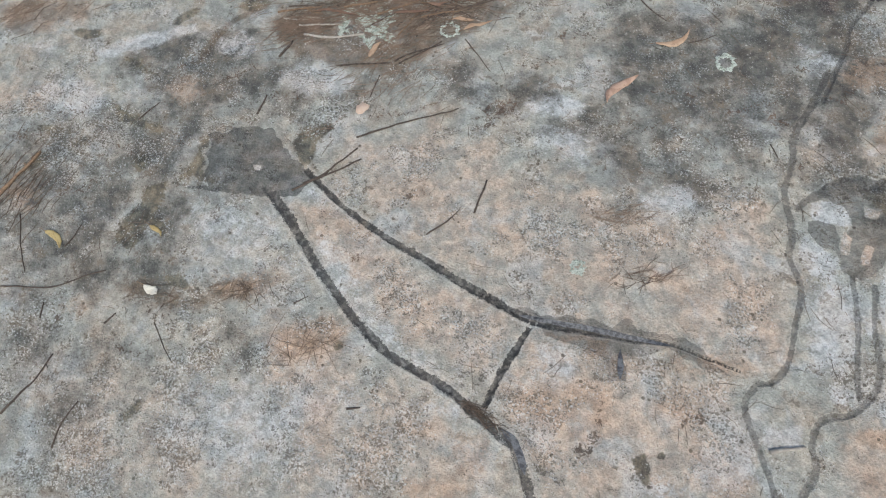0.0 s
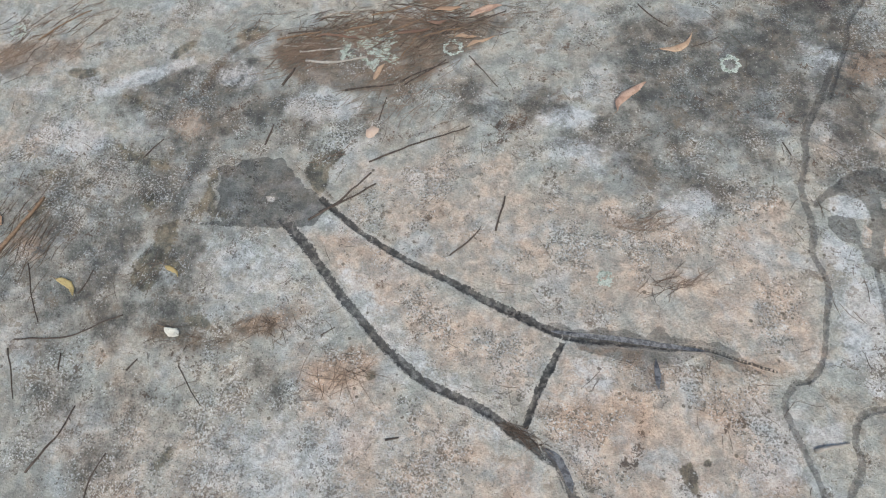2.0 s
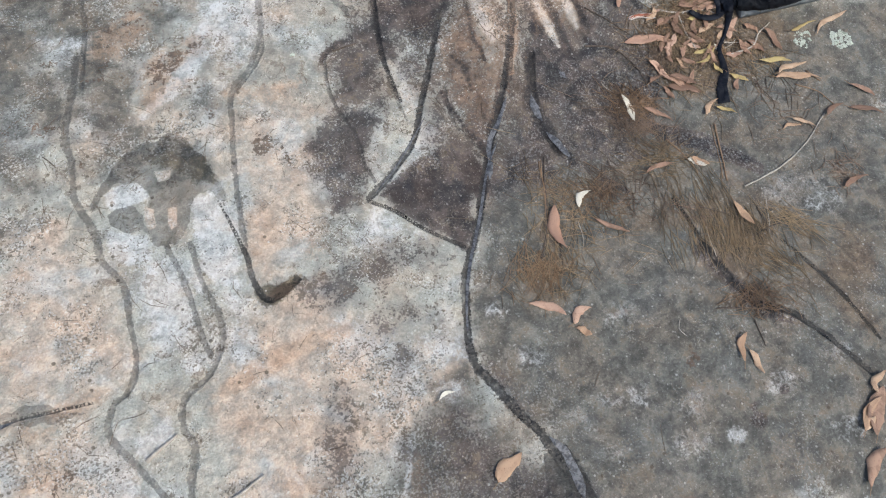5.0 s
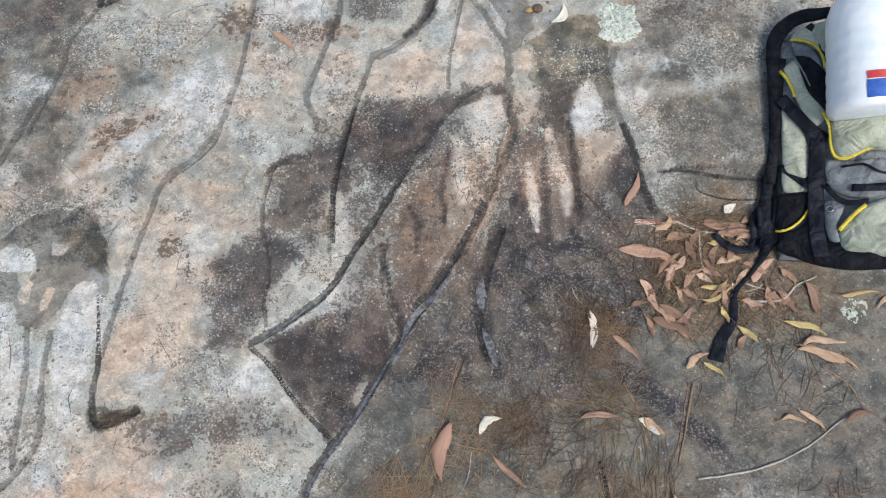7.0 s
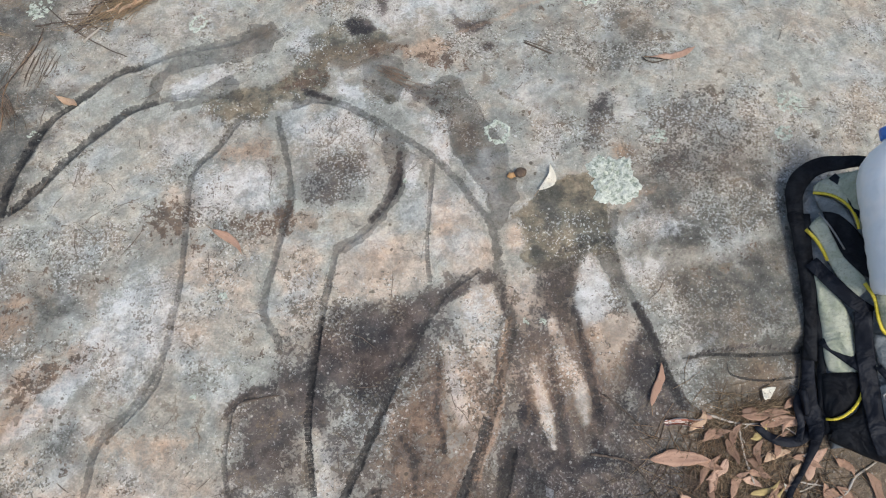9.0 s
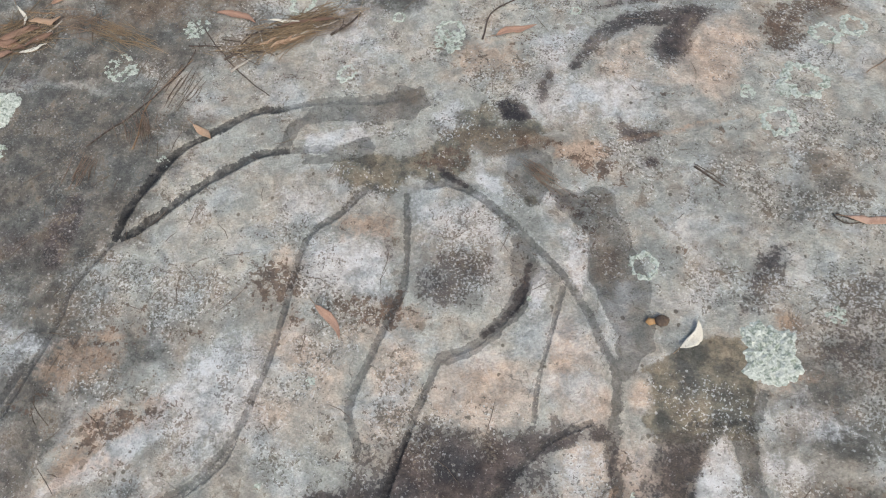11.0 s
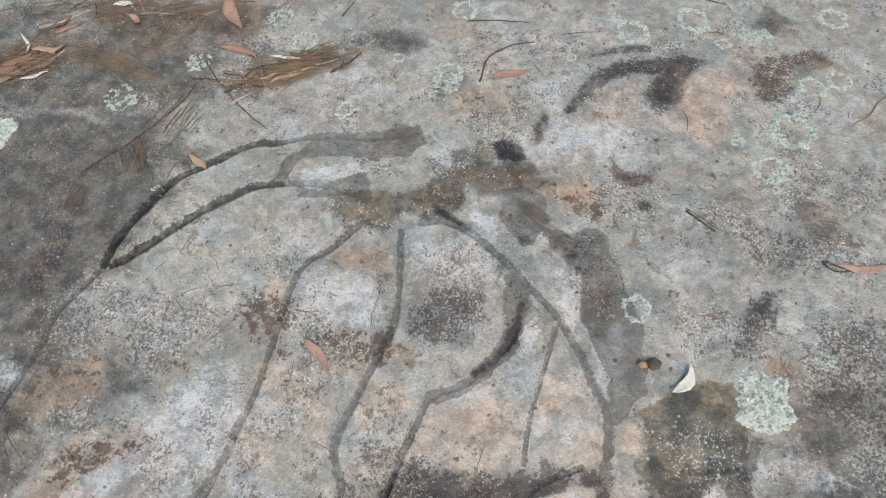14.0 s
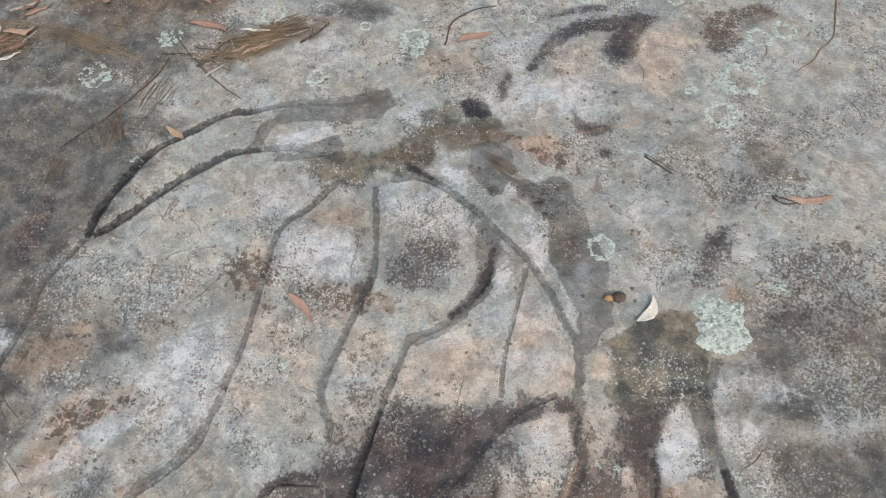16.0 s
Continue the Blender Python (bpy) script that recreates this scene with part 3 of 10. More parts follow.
patch("soil", 0.7, [(-0.440, 0.706), (-0.442, 0.687), (-0.466, 0.670), (-0.500, 0.662), (-0.528, 0.666), (-0.538, 0.682), (-0.524, 0.701), (-0.493, 0.715), (-0.460, 0.717)])
patch("soil", 0.55, [(-1.405, 1.373), (-1.118, 1.457), (-1.063, 1.404), (-1.217, 1.291), (-1.323, 1.259)], 0.05)
patch("soil", 0.5, [(0.635, 1.258), (0.621, 1.232), (0.583, 1.214), (0.538, 1.213), (0.507, 1.229), (0.504, 1.255), (0.532, 1.279), (0.577, 1.289), (0.617, 1.281)])
patch("olive", 0.85, [(-0.549, 0.966), (-0.507, 1.015), (-0.403, 1.014), (-0.486, 1.040), (-0.522, 1.138), (-0.487, 1.206), (-0.515, 1.159), (-0.543, 1.113), (-0.530, 1.025)], 0.02)
patch("olive", 0.95, [(-0.610, 0.792), (-0.622, 0.839), (-0.608, 0.947), (-0.557, 0.981), (-0.547, 0.932), (-0.556, 0.860), (-0.545, 0.798), (-0.565, 0.775)], 0.03)
patch("olive", 0.8, [(-0.831, 1.146), (-0.760, 1.139), (-0.667, 1.139), (-0.644, 1.099), (-0.731, 1.091), (-0.803, 1.116)], 0.03)
patch("olive", 0.7, [(-0.905, 1.298), (-0.842, 1.307), (-0.767, 1.278), (-0.794, 1.259), (-0.864, 1.279)], 0.03)
patch("olive", 0.9, [(-0.434, 0.739), (-0.397, 0.760), (-0.355, 0.743), (-0.361, 0.725), (-0.409, 0.724)], 0.02)
patch("olive", 0.7, [(-0.368, 0.403), (-0.344, 0.451), (-0.325, 0.472), (-0.318, 0.434), (-0.342, 0.386)], 0.025)
patch("olive", 0.8, [(-0.249, 0.609), (-0.224, 0.632), (-0.208, 0.617), (-0.224, 0.590)], 0.02)
patch("olive", 0.95, [(-0.285, 1.186), (-0.278, 1.244), (-0.221, 1.286), (-0.204, 1.267), (-0.223, 1.215), (-0.208, 1.165), (-0.216, 1.127), (-0.245, 1.136)], 0.02)
patch("olive", 0.7, [(0.739, 0.715), (0.759, 0.730), (0.777, 0.705), (0.787, 0.673), (0.775, 0.662), (0.758, 0.686)], 0.01)
patch("olive", 0.8, [(0.724, 0.688), (0.723, 0.683), (0.717, 0.678), (0.710, 0.676), (0.704, 0.678), (0.703, 0.682), (0.707, 0.687), (0.714, 0.691), (0.721, 0.691)])
patch("olive", 0.8, [(0.800, 0.739), (0.799, 0.735), (0.796, 0.732), (0.791, 0.731), (0.788, 0.733), (0.787, 0.736), (0.789, 0.740), (0.793, 0.743), (0.798, 0.742)])
patch("olive", 0.75, [(-0.817, 1.044), (-0.814, 1.027), (-0.828, 1.004), (-0.852, 0.986), (-0.877, 0.981), (-0.889, 0.991), (-0.884, 1.013), (-0.863, 1.035), (-0.837, 1.047)], 0.02)
patch("olive", 0.75, [(-0.923, 1.021), (-0.926, 1.005), (-0.949, 0.994), (-0.979, 0.993), (-1.004, 1.002), (-1.012, 1.018), (-0.999, 1.033), (-0.970, 1.039), (-0.940, 1.035)], 0.02)
patch("olive", 0.75, [(-0.490, 0.846), (-0.499, 0.840), (-0.517, 0.841), (-0.537, 0.849), (-0.548, 0.860), (-0.546, 0.870), (-0.532, 0.873), (-0.511, 0.868), (-0.495, 0.857)], 0.02)
patch("olive", 0.75, [(-0.925, 0.943), (-0.920, 0.928), (-0.929, 0.903), (-0.948, 0.881), (-0.968, 0.871), (-0.979, 0.878), (-0.977, 0.899), (-0.963, 0.924), (-0.942, 0.942)], 0.02)
patch("olive", 0.75, [(0.064, 0.729), (0.064, 0.721), (0.059, 0.715), (0.051, 0.713), (0.043, 0.717), (0.040, 0.725), (0.042, 0.732), (0.050, 0.736), (0.058, 0.735)], 0.02)
patch("olive", 0.75, [(-0.761, 1.528), (-0.756, 1.509), (-0.767, 1.479), (-0.787, 1.453), (-0.809, 1.442), (-0.821, 1.451), (-0.818, 1.477), (-0.802, 1.507), (-0.779, 1.527)], 0.02)
patch("olive", 0.75, [(-0.557, 1.615), (-0.558, 1.595), (-0.579, 1.573), (-0.610, 1.559), (-0.638, 1.560), (-0.648, 1.575), (-0.637, 1.597), (-0.609, 1.617), (-0.577, 1.624)], 0.02)
patch("olive", 0.75, [(-0.639, 1.004), (-0.636, 0.983), (-0.643, 0.971), (-0.658, 0.973), (-0.673, 0.988), (-0.682, 1.010), (-0.680, 1.028), (-0.668, 1.034), (-0.652, 1.024)], 0.02)
patch("olive", 0.75, [(-0.993, 1.358), (-0.998, 1.343), (-1.024, 1.327), (-1.060, 1.319), (-1.089, 1.322), (-1.097, 1.335), (-1.081, 1.351), (-1.047, 1.364), (-1.013, 1.367)], 0.02)
patch("wet", 0.95, [(-0.487, 1.057), (-0.506, 1.115), (-0.534, 1.134), (-0.483, 1.165), (-0.473, 1.187), (-0.413, 1.201), (-0.366, 1.210), (-0.319, 1.184), (-0.289, 1.157), (-0.263, 1.139), (-0.211, 1.129), (-0.182, 1.107), (-0.191, 1.074), (-0.216, 1.040), (-0.233, 1.035), (-0.262, 1.034), (-0.333, 1.010), (-0.404, 1.000), (-0.450, 1.007)], 0.012)
streak("wet", 0.9, (0.010, 0.020, 0.016), [(-0.497, 0.983), (-0.429, 0.998), (-0.353, 1.016)])
patch("bare", 0.8, [(-0.367, 1.093), (-0.354, 1.100), (-0.335, 1.099), (-0.334, 1.084), (-0.348, 1.079), (-0.356, 1.082)], 0.008)
patch("moist", 0.95, [(0.400, 0.942), (0.443, 0.957), (0.474, 0.946), (0.595, 0.988), (0.617, 0.982), (0.634, 0.967), (0.656, 1.007), (0.689, 0.979), (0.750, 0.987), (0.793, 0.995), (0.842, 0.965), (0.916, 0.958), (0.834, 0.943), (0.756, 0.962), (0.701, 0.926), (0.678, 0.907), (0.696, 0.861), (0.658, 0.845), (0.643, 0.895), (0.592, 0.904), (0.537, 0.912), (0.485, 0.908), (0.467, 0.923)], 0.012)
patch("ochre", 0.8, [(0.471, 0.910), (0.539, 0.906), (0.585, 0.929), (0.598, 0.879), (0.645, 0.896), (0.632, 0.946), (0.532, 0.931)], 0.03)
patch("rust", 0.8, [(0.612, 0.693), (0.643, 0.759), (0.646, 0.818), (0.670, 0.775), (0.673, 0.739), (0.647, 0.675), (0.625, 0.667)], 0.02)
patch("rust", 0.9, [(0.669, 0.733), (0.662, 0.720), (0.653, 0.714), (0.644, 0.718), (0.641, 0.730), (0.645, 0.745), (0.654, 0.755), (0.663, 0.756), (0.669, 0.747)], 0.02)
patch("rust", 0.9, [(0.650, 0.689), (0.645, 0.675), (0.636, 0.668), (0.626, 0.671), (0.620, 0.682), (0.622, 0.696), (0.629, 0.707), (0.639, 0.710), (0.648, 0.702)], 0.02)
patch("pale", 0.65, [(-0.215, 1.427), (-0.222, 1.384), (-0.272, 1.348), (-0.342, 1.333), (-0.400, 1.348), (-0.419, 1.387), (-0.388, 1.430), (-0.323, 1.458), (-0.254, 1.457)])
patch("pale", 0.7, [(-0.871, 1.164), (-0.866, 1.114), (-0.909, 1.074), (-0.979, 1.061), (-1.045, 1.082), (-1.076, 1.128), (-1.057, 1.177), (-0.995, 1.206), (-0.921, 1.201)])
patch("pale", 0.8, [(0.352, 1.508), (0.347, 1.489), (0.324, 1.473), (0.295, 1.467), (0.272, 1.474), (0.267, 1.490), (0.282, 1.508), (0.310, 1.520), (0.338, 1.520)])
patch("pale", 1, [(0.408, 1.525), (0.404, 1.500), (0.383, 1.481), (0.353, 1.476), (0.330, 1.488), (0.323, 1.511), (0.336, 1.535), (0.364, 1.548), (0.392, 1.544)])
patch("pale", 0.6, [(0.463, 1.434), (0.451, 1.402), (0.406, 1.373), (0.350, 1.360), (0.307, 1.369), (0.299, 1.397), (0.329, 1.430), (0.384, 1.453), (0.437, 1.454)])
patch("pale", 0.75, [(0.749, 1.334), (0.740, 1.300), (0.706, 1.272), (0.662, 1.263), (0.628, 1.277), (0.621, 1.308), (0.644, 1.341), (0.686, 1.361), (0.728, 1.358)])
patch("pale", 0.4, [(-0.187, 1.632), (-0.193, 1.596), (-0.232, 1.566), (-0.288, 1.556), (-0.334, 1.570), (-0.348, 1.602), (-0.324, 1.638), (-0.272, 1.660), (-0.218, 1.657)])
patch("pale", 0.5, [(-1.117, 1.266), (-1.121, 1.244), (-1.155, 1.223), (-1.204, 1.212), (-1.244, 1.216), (-1.257, 1.235), (-1.237, 1.258), (-1.192, 1.276), (-1.145, 1.279)])
patch("pale", 0.6, [(-0.516, 1.459), (-0.520, 1.428), (-0.556, 1.401), (-0.607, 1.391), (-0.650, 1.402), (-0.665, 1.430), (-0.644, 1.461), (-0.597, 1.481), (-0.546, 1.480)])
patch("pale", 0.5, [(0.485, 1.406), (0.481, 1.371), (0.453, 1.345), (0.416, 1.339), (0.385, 1.356), (0.375, 1.389), (0.392, 1.422), (0.427, 1.440), (0.464, 1.433)])
patch("pale", 0.6, [(0.990, 0.794), (0.981, 0.753), (0.946, 0.721), (0.902, 0.712), (0.869, 0.730), (0.861, 0.767), (0.884, 0.807), (0.927, 0.830), (0.969, 0.824)])
patch("pale", 0.55, [(0.586, 0.855), (0.583, 0.816), (0.557, 0.787), (0.520, 0.780), (0.489, 0.800), (0.477, 0.837), (0.492, 0.874), (0.526, 0.894), (0.564, 0.886)])
patch("pale", 0.3, [(0.449, 0.854), (0.442, 0.834), (0.417, 0.816), (0.383, 0.807), (0.358, 0.813), (0.352, 0.829), (0.369, 0.850), (0.401, 0.864), (0.432, 0.866)])
patch("pale", 0.5, [(0.381, 0.697), (0.376, 0.679), (0.351, 0.661), (0.318, 0.652), (0.293, 0.657), (0.287, 0.672), (0.303, 0.692), (0.334, 0.706), (0.365, 0.708)])
patch("pale", 0.4, [(0.149, 0.476), (0.142, 0.450), (0.106, 0.424), (0.057, 0.410), (0.018, 0.415), (0.008, 0.437), (0.031, 0.464), (0.077, 0.486), (0.124, 0.490)])
patch("pale", 0.6, [(0.851, 0.685), (0.841, 0.667), (0.811, 0.648), (0.775, 0.638), (0.749, 0.640), (0.746, 0.654), (0.767, 0.674), (0.802, 0.690), (0.836, 0.694)])
patch("pale", 0.6, [(0.578, 0.705), (0.577, 0.681), (0.564, 0.663), (0.544, 0.661), (0.526, 0.673), (0.519, 0.696), (0.526, 0.719), (0.544, 0.729), (0.565, 0.724)])
streak("pale", 0.7, (0.039, 0.066, 0.031), [(-0.970, 1.289), (-0.875, 1.361), (-0.751, 1.453)])
patch("pale", 0.45, [(-0.488, 0.951), (-0.258, 0.993), (-0.109, 0.881), (-0.117, 0.832), (-0.298, 0.817), (-0.432, 0.852)], 0.1)
patch("pale", 0.5, [(-0.249, 0.526), (0.022, 0.663), (0.156, 0.617), (0.100, 0.494), (-0.034, 0.372), (-0.175, 0.395)], 0.15)
patch("pale", 0.5, [(-0.198, 1.072), (-0.104, 1.077), (-0.011, 1.009), (-0.112, 1.024), (-0.181, 1.035)], 0.04)
patch("pale", 0.5, [(-0.126, 0.987), (0.004, 0.903), (0.166, 0.797), (0.381, 0.736), (0.342, 0.696), (0.161, 0.739), (-0.012, 0.837)], 0.05)
patch("speck", 0.8, [(-0.556, 1.302), (-0.323, 1.414), (-0.060, 1.360), (-0.193, 1.280), (-0.465, 1.232)], 0.08)
patch("speck", 0.7, [(0.130, 0.886), (0.338, 0.899), (0.348, 0.791), (0.233, 0.806)], 0.06)
patch("speck", 0.75, [(-0.111, 0.548), (0.219, 0.665), (0.453, 0.563), (0.070, 0.384)], 0.12)
patch("speck", 0.8, [(-0.710, 0.419), (-0.275, 0.572), (-0.063, 0.373), (-0.403, 0.210), (-0.584, 0.246)], 0.15)
patch("speck", 0.7, [(0.558, 1.464), (0.827, 1.533), (0.882, 1.292), (0.703, 1.201)], 0.1)
patch("speck", 0.8, [(-0.908, 1.255), (-0.583, 1.119), (-0.697, 0.917), (-0.909, 0.848), (-1.146, 1.018)], 0.15)
patch("speck", 0.6, [(-0.409, 0.811), (-0.162, 0.863), (0.006, 0.699), (-0.249, 0.526), (-0.436, 0.631)], 0.12)
patch("speck", 0.45, [(-0.122, 1.193), (0.377, 1.269), (0.594, 1.149), (0.219, 1.038)], 0.1)
patch("rust", 0.8, [(0.088, 1.150), (0.091, 1.134), (0.082, 1.116), (0.064, 1.104), (0.046, 1.104), (0.036, 1.116), (0.039, 1.134), (0.054, 1.150), (0.073, 1.156)], 0.03)
patch("rust", 0.8, [(0.014, 0.944), (0.017, 0.935), (0.014, 0.926), (0.005, 0.920), (-0.005, 0.921), (-0.011, 0.928), (-0.011, 0.938), (-0.004, 0.946), (0.006, 0.948)], 0.03)
patch("rust", 0.8, [(0.252, 1.492), (0.254, 1.464), (0.233, 1.431), (0.200, 1.408), (0.169, 1.405), (0.155, 1.424), (0.165, 1.457), (0.193, 1.488), (0.228, 1.502)], 0.03)
patch("rust", 0.8, [(0.227, 1.426), (0.224, 1.408), (0.203, 1.383), (0.175, 1.362), (0.153, 1.354), (0.146, 1.363), (0.158, 1.386), (0.183, 1.411), (0.211, 1.427)], 0.03)
patch("rust", 0.8, [(0.163, 0.663), (0.168, 0.654), (0.165, 0.646), (0.158, 0.641), (0.148, 0.644), (0.141, 0.652), (0.140, 0.661), (0.145, 0.668), (0.154, 0.669)], 0.03)
patch("rust", 0.8, [(0.124, 0.850), (0.133, 0.837), (0.135, 0.827), (0.129, 0.826), (0.117, 0.834), (0.106, 0.847), (0.100, 0.859), (0.102, 0.865), (0.111, 0.861)], 0.03)
patch("rust", 0.8, [(0.872, 0.861), (0.873, 0.843), (0.860, 0.823), (0.839, 0.810), (0.820, 0.809), (0.812, 0.822), (0.818, 0.842), (0.836, 0.860), (0.858, 0.867)], 0.03)
# the middle figure: a damp arch over a washed pale hollow
patch("pale", 0.75, [(1.057, 1.274), (1.144, 1.207), (1.129, 1.091), (1.127, 1.014), (1.062, 1.009), (1.039, 1.118), (1.047, 1.208)], 0.06)
patch("pale", 0.9, [(1.157, 1.176), (1.177, 1.173), (1.165, 1.133), (1.153, 1.150)], 0.015)
patch("pale", 0.7, [(1.213, 1.119), (1.255, 1.080), (1.229, 0.958), (1.196, 0.968), (1.204, 1.042)], 0.04)
patch("wet", 0.95, [(1.093, 1.285), (1.122, 1.295), (1.137, 1.294), (1.125, 1.277), (1.100, 1.273)], 0.008)
patch("olive", 0.95, [(1.279, 1.106), (1.299, 1.110), (1.335, 1.103), (1.358, 1.117), (1.382, 1.113), (1.367, 1.101), (1.343, 1.081), (1.325, 1.059), (1.289, 1.063), (1.279, 1.086)], 0.015)
patch("pale", 1, [(0.988, 0.860), (1.024, 0.877), (1.054, 0.891), (1.059, 0.854), (1.022, 0.832), (1.000, 0.814), (0.984, 0.833)], 0.02)
patch("pale", 1, [(1.095, 0.999), (1.126, 1.008), (1.148, 0.995), (1.124, 0.965), (1.102, 0.972)], 0.02)
patch("rust", 1, [(1.148, 1.742), (1.185, 1.774), (1.221, 1.782), (1.268, 1.769), (1.256, 1.747), (1.211, 1.725), (1.170, 1.685), (1.144, 1.692)], 0.03)
patch("ochre", 0.8, [(1.187, 1.673), (1.161, 1.620), (1.134, 1.599), (1.117, 1.619), (1.118, 1.672), (1.138, 1.735), (1.167, 1.776), (1.192, 1.777), (1.200, 1.736)])
streak("pale", 0.8, (0.024, 0.042, 0.030), [(1.117, 1.609), (1.183, 1.648), (1.250, 1.714), (1.299, 1.822)])
patch("rust", 0.95, [(1.348, 1.484), (1.383, 1.490), (1.402, 1.454), (1.376, 1.429), (1.328, 1.427)], 0.02)
streak("rust", 0.95, (0.011, 0.017, 0.008), [(1.405, 1.453), (1.409, 1.421), (1.426, 1.378)])
patch("rust", 0.8, [(1.408, 1.521), (1.398, 1.516), (1.376, 1.518), (1.351, 1.526), (1.337, 1.536), (1.338, 1.543), (1.355, 1.544), (1.380, 1.539), (1.401, 1.530)], 0.015)
patch("ochre", 0.8, [(1.456, 1.594), (1.437, 1.587), (1.392, 1.588), (1.343, 1.597), (1.311, 1.609), (1.312, 1.618), (1.346, 1.621), (1.396, 1.616), (1.440, 1.605)])
streak("rust", 0.6, (0.010, 0.016, 0.010), [(1.053, 1.853), (1.108, 1.856), (1.152, 1.871)])
patch("rust", 0.6, [(1.184, 1.575), (1.174, 1.570), (1.150, 1.572), (1.125, 1.580), (1.110, 1.591), (1.111, 1.599), (1.129, 1.601), (1.155, 1.596), (1.176, 1.586)])
patch("tan", 0.8, [(0.779, 1.438), (0.903, 1.374), (0.960, 1.261), (1.000, 1.130), (1.000, 1.016), (0.954, 0.970), (0.901, 0.986), (0.746, 1.047)], 0.1)
patch("tan", 0.6, [(0.992, 1.700), (1.124, 1.615), (1.281, 1.590), (1.295, 1.522), (1.270, 1.404), (1.210, 1.497), (1.112, 1.539), (0.991, 1.496), (0.956, 1.613)], 0.08)
patch("tan", 0.75, [(1.330, 1.560), (1.469, 1.557), (1.492, 1.423), (1.435, 1.195), (1.394, 1.135), (1.292, 1.137), (1.281, 1.267)], 0.08)
patch("tan", 0.85, [(1.238, 1.058), (1.385, 1.096), (1.485, 0.984), (1.559, 0.882), (1.679, 0.845), (1.678, 0.767), (1.593, 0.744), (1.476, 0.686), (1.386, 0.622), (1.133, 0.705), (1.145, 0.886), (1.184, 0.971)], 0.1)
streak("ochre", 0.8, (0.037, 0.054, 0.037), [(1.173, 0.913), (1.300, 0.948), (1.441, 0.964)])
patch("ochre", 0.6, [(1.327, 0.807), (1.304, 0.801), (1.251, 0.808), (1.191, 0.823), (1.154, 0.840), (1.155, 0.851), (1.194, 0.851), (1.255, 0.839), (1.307, 0.822)])
patch("ochre", 0.6, [(1.328, 0.665), (1.309, 0.654), (1.269, 0.658), (1.227, 0.675), (1.202, 0.697), (1.206, 0.715), (1.237, 0.719), (1.281, 0.708), (1.317, 0.687)])
patch("ochre", 0.5, [(1.367, 1.243), (1.347, 1.193), (1.319, 1.172), (1.297, 1.188), (1.290, 1.235), (1.302, 1.292), (1.328, 1.331), (1.355, 1.334), (1.371, 1.299)])
patch("ochre", 0.5, [(0.814, 1.086), (0.802, 1.066), (0.776, 1.062), (0.748, 1.075), (0.731, 1.099), (0.733, 1.123), (0.753, 1.136), (0.782, 1.132), (0.806, 1.112)])
patch("ochre", 0.6, [(0.850, 0.921), (0.837, 0.911), (0.806, 0.913), (0.772, 0.927), (0.750, 0.945), (0.752, 0.960), (0.775, 0.965), (0.810, 0.956), (0.840, 0.939)])
patch("ochre", 0.5, [(1.529, 0.622), (1.516, 0.598), (1.498, 0.588), (1.485, 0.598), (1.482, 0.622), (1.491, 0.650), (1.507, 0.669), (1.524, 0.670), (1.532, 0.651)])
patch("ochre", 0.45, [(1.478, 1.154), (1.462, 1.140), (1.430, 1.139), (1.398, 1.152), (1.380, 1.172), (1.384, 1.190), (1.409, 1.198), (1.444, 1.192), (1.471, 1.175)])
patch("grey", 0.42, [(0.831, 2.034), (0.989, 1.995), (0.933, 1.635), (0.926, 1.469), (0.848, 1.418), (0.782, 1.465)], 0.14)
patch("grey", 0.5, [(1.016, 1.988), (1.227, 1.896), (1.135, 1.849), (0.992, 1.800)], 0.08)
patch("grey", 0.4, [(1.274, 1.691), (1.314, 1.614), (1.304, 1.567), (1.142, 1.563), (1.219, 1.622)], 0.06)
# the dark crust round the fan's western lines
patch("dark", 0.75, [(1.548, 1.504), (1.600, 1.507), (1.639, 1.465), (1.611, 1.392), (1.591, 1.319), (1.566, 1.279), (1.518, 1.307), (1.476, 1.303), (1.458, 1.369), (1.469, 1.444), (1.499, 1.452)], 0.07)
patch("dark", 0.6, [(1.455, 1.117), (1.524, 1.126), (1.611, 1.145), (1.688, 1.124), (1.740, 1.064), (1.701, 1.032), (1.612, 1.057), (1.560, 1.016), (1.502, 1.047), (1.457, 1.075)], 0.08)
patch("dark", 0.45, [(1.516, 1.002), (1.597, 1.005), (1.679, 0.925), (1.639, 0.884), (1.550, 0.937)], 0.08)
patch("dark", 0.62, [(1.667, 1.811), (1.725, 1.796), (1.712, 1.695), (1.710, 1.611), (1.713, 1.544), (1.685, 1.445), (1.650, 1.478), (1.600, 1.507), (1.563, 1.532), (1.578, 1.644), (1.627, 1.717)], 0.06)
patch("dark", 0.6, [(1.753, 1.788), (1.870, 1.758), (1.826, 1.666), (1.768, 1.680), (1.749, 1.719)], 0.05)
patch("dark", 1.05, [(1.598, 1.255), (1.653, 1.287), (1.706, 1.320), (1.775, 1.350), (1.853, 1.314), (1.859, 1.264), (1.796, 1.124), (1.764, 1.072), (1.716, 1.123), (1.662, 1.176), (1.621, 1.226)], 0.03)
patch("pale", 0.6, [(1.747, 1.406), (1.803, 1.440), (1.812, 1.373), (1.775, 1.350), (1.709, 1.327)], 0.05)
patch("pale", 0.6, [(1.580, 1.229), (1.615, 1.205), (1.671, 1.159), (1.688, 1.124), (1.611, 1.145), (1.540, 1.136), (1.510, 1.174)], 0.05)
patch("pale", 0.55, [(1.731, 1.605), (1.798, 1.572), (1.744, 1.471), (1.721, 1.493)], 0.05)
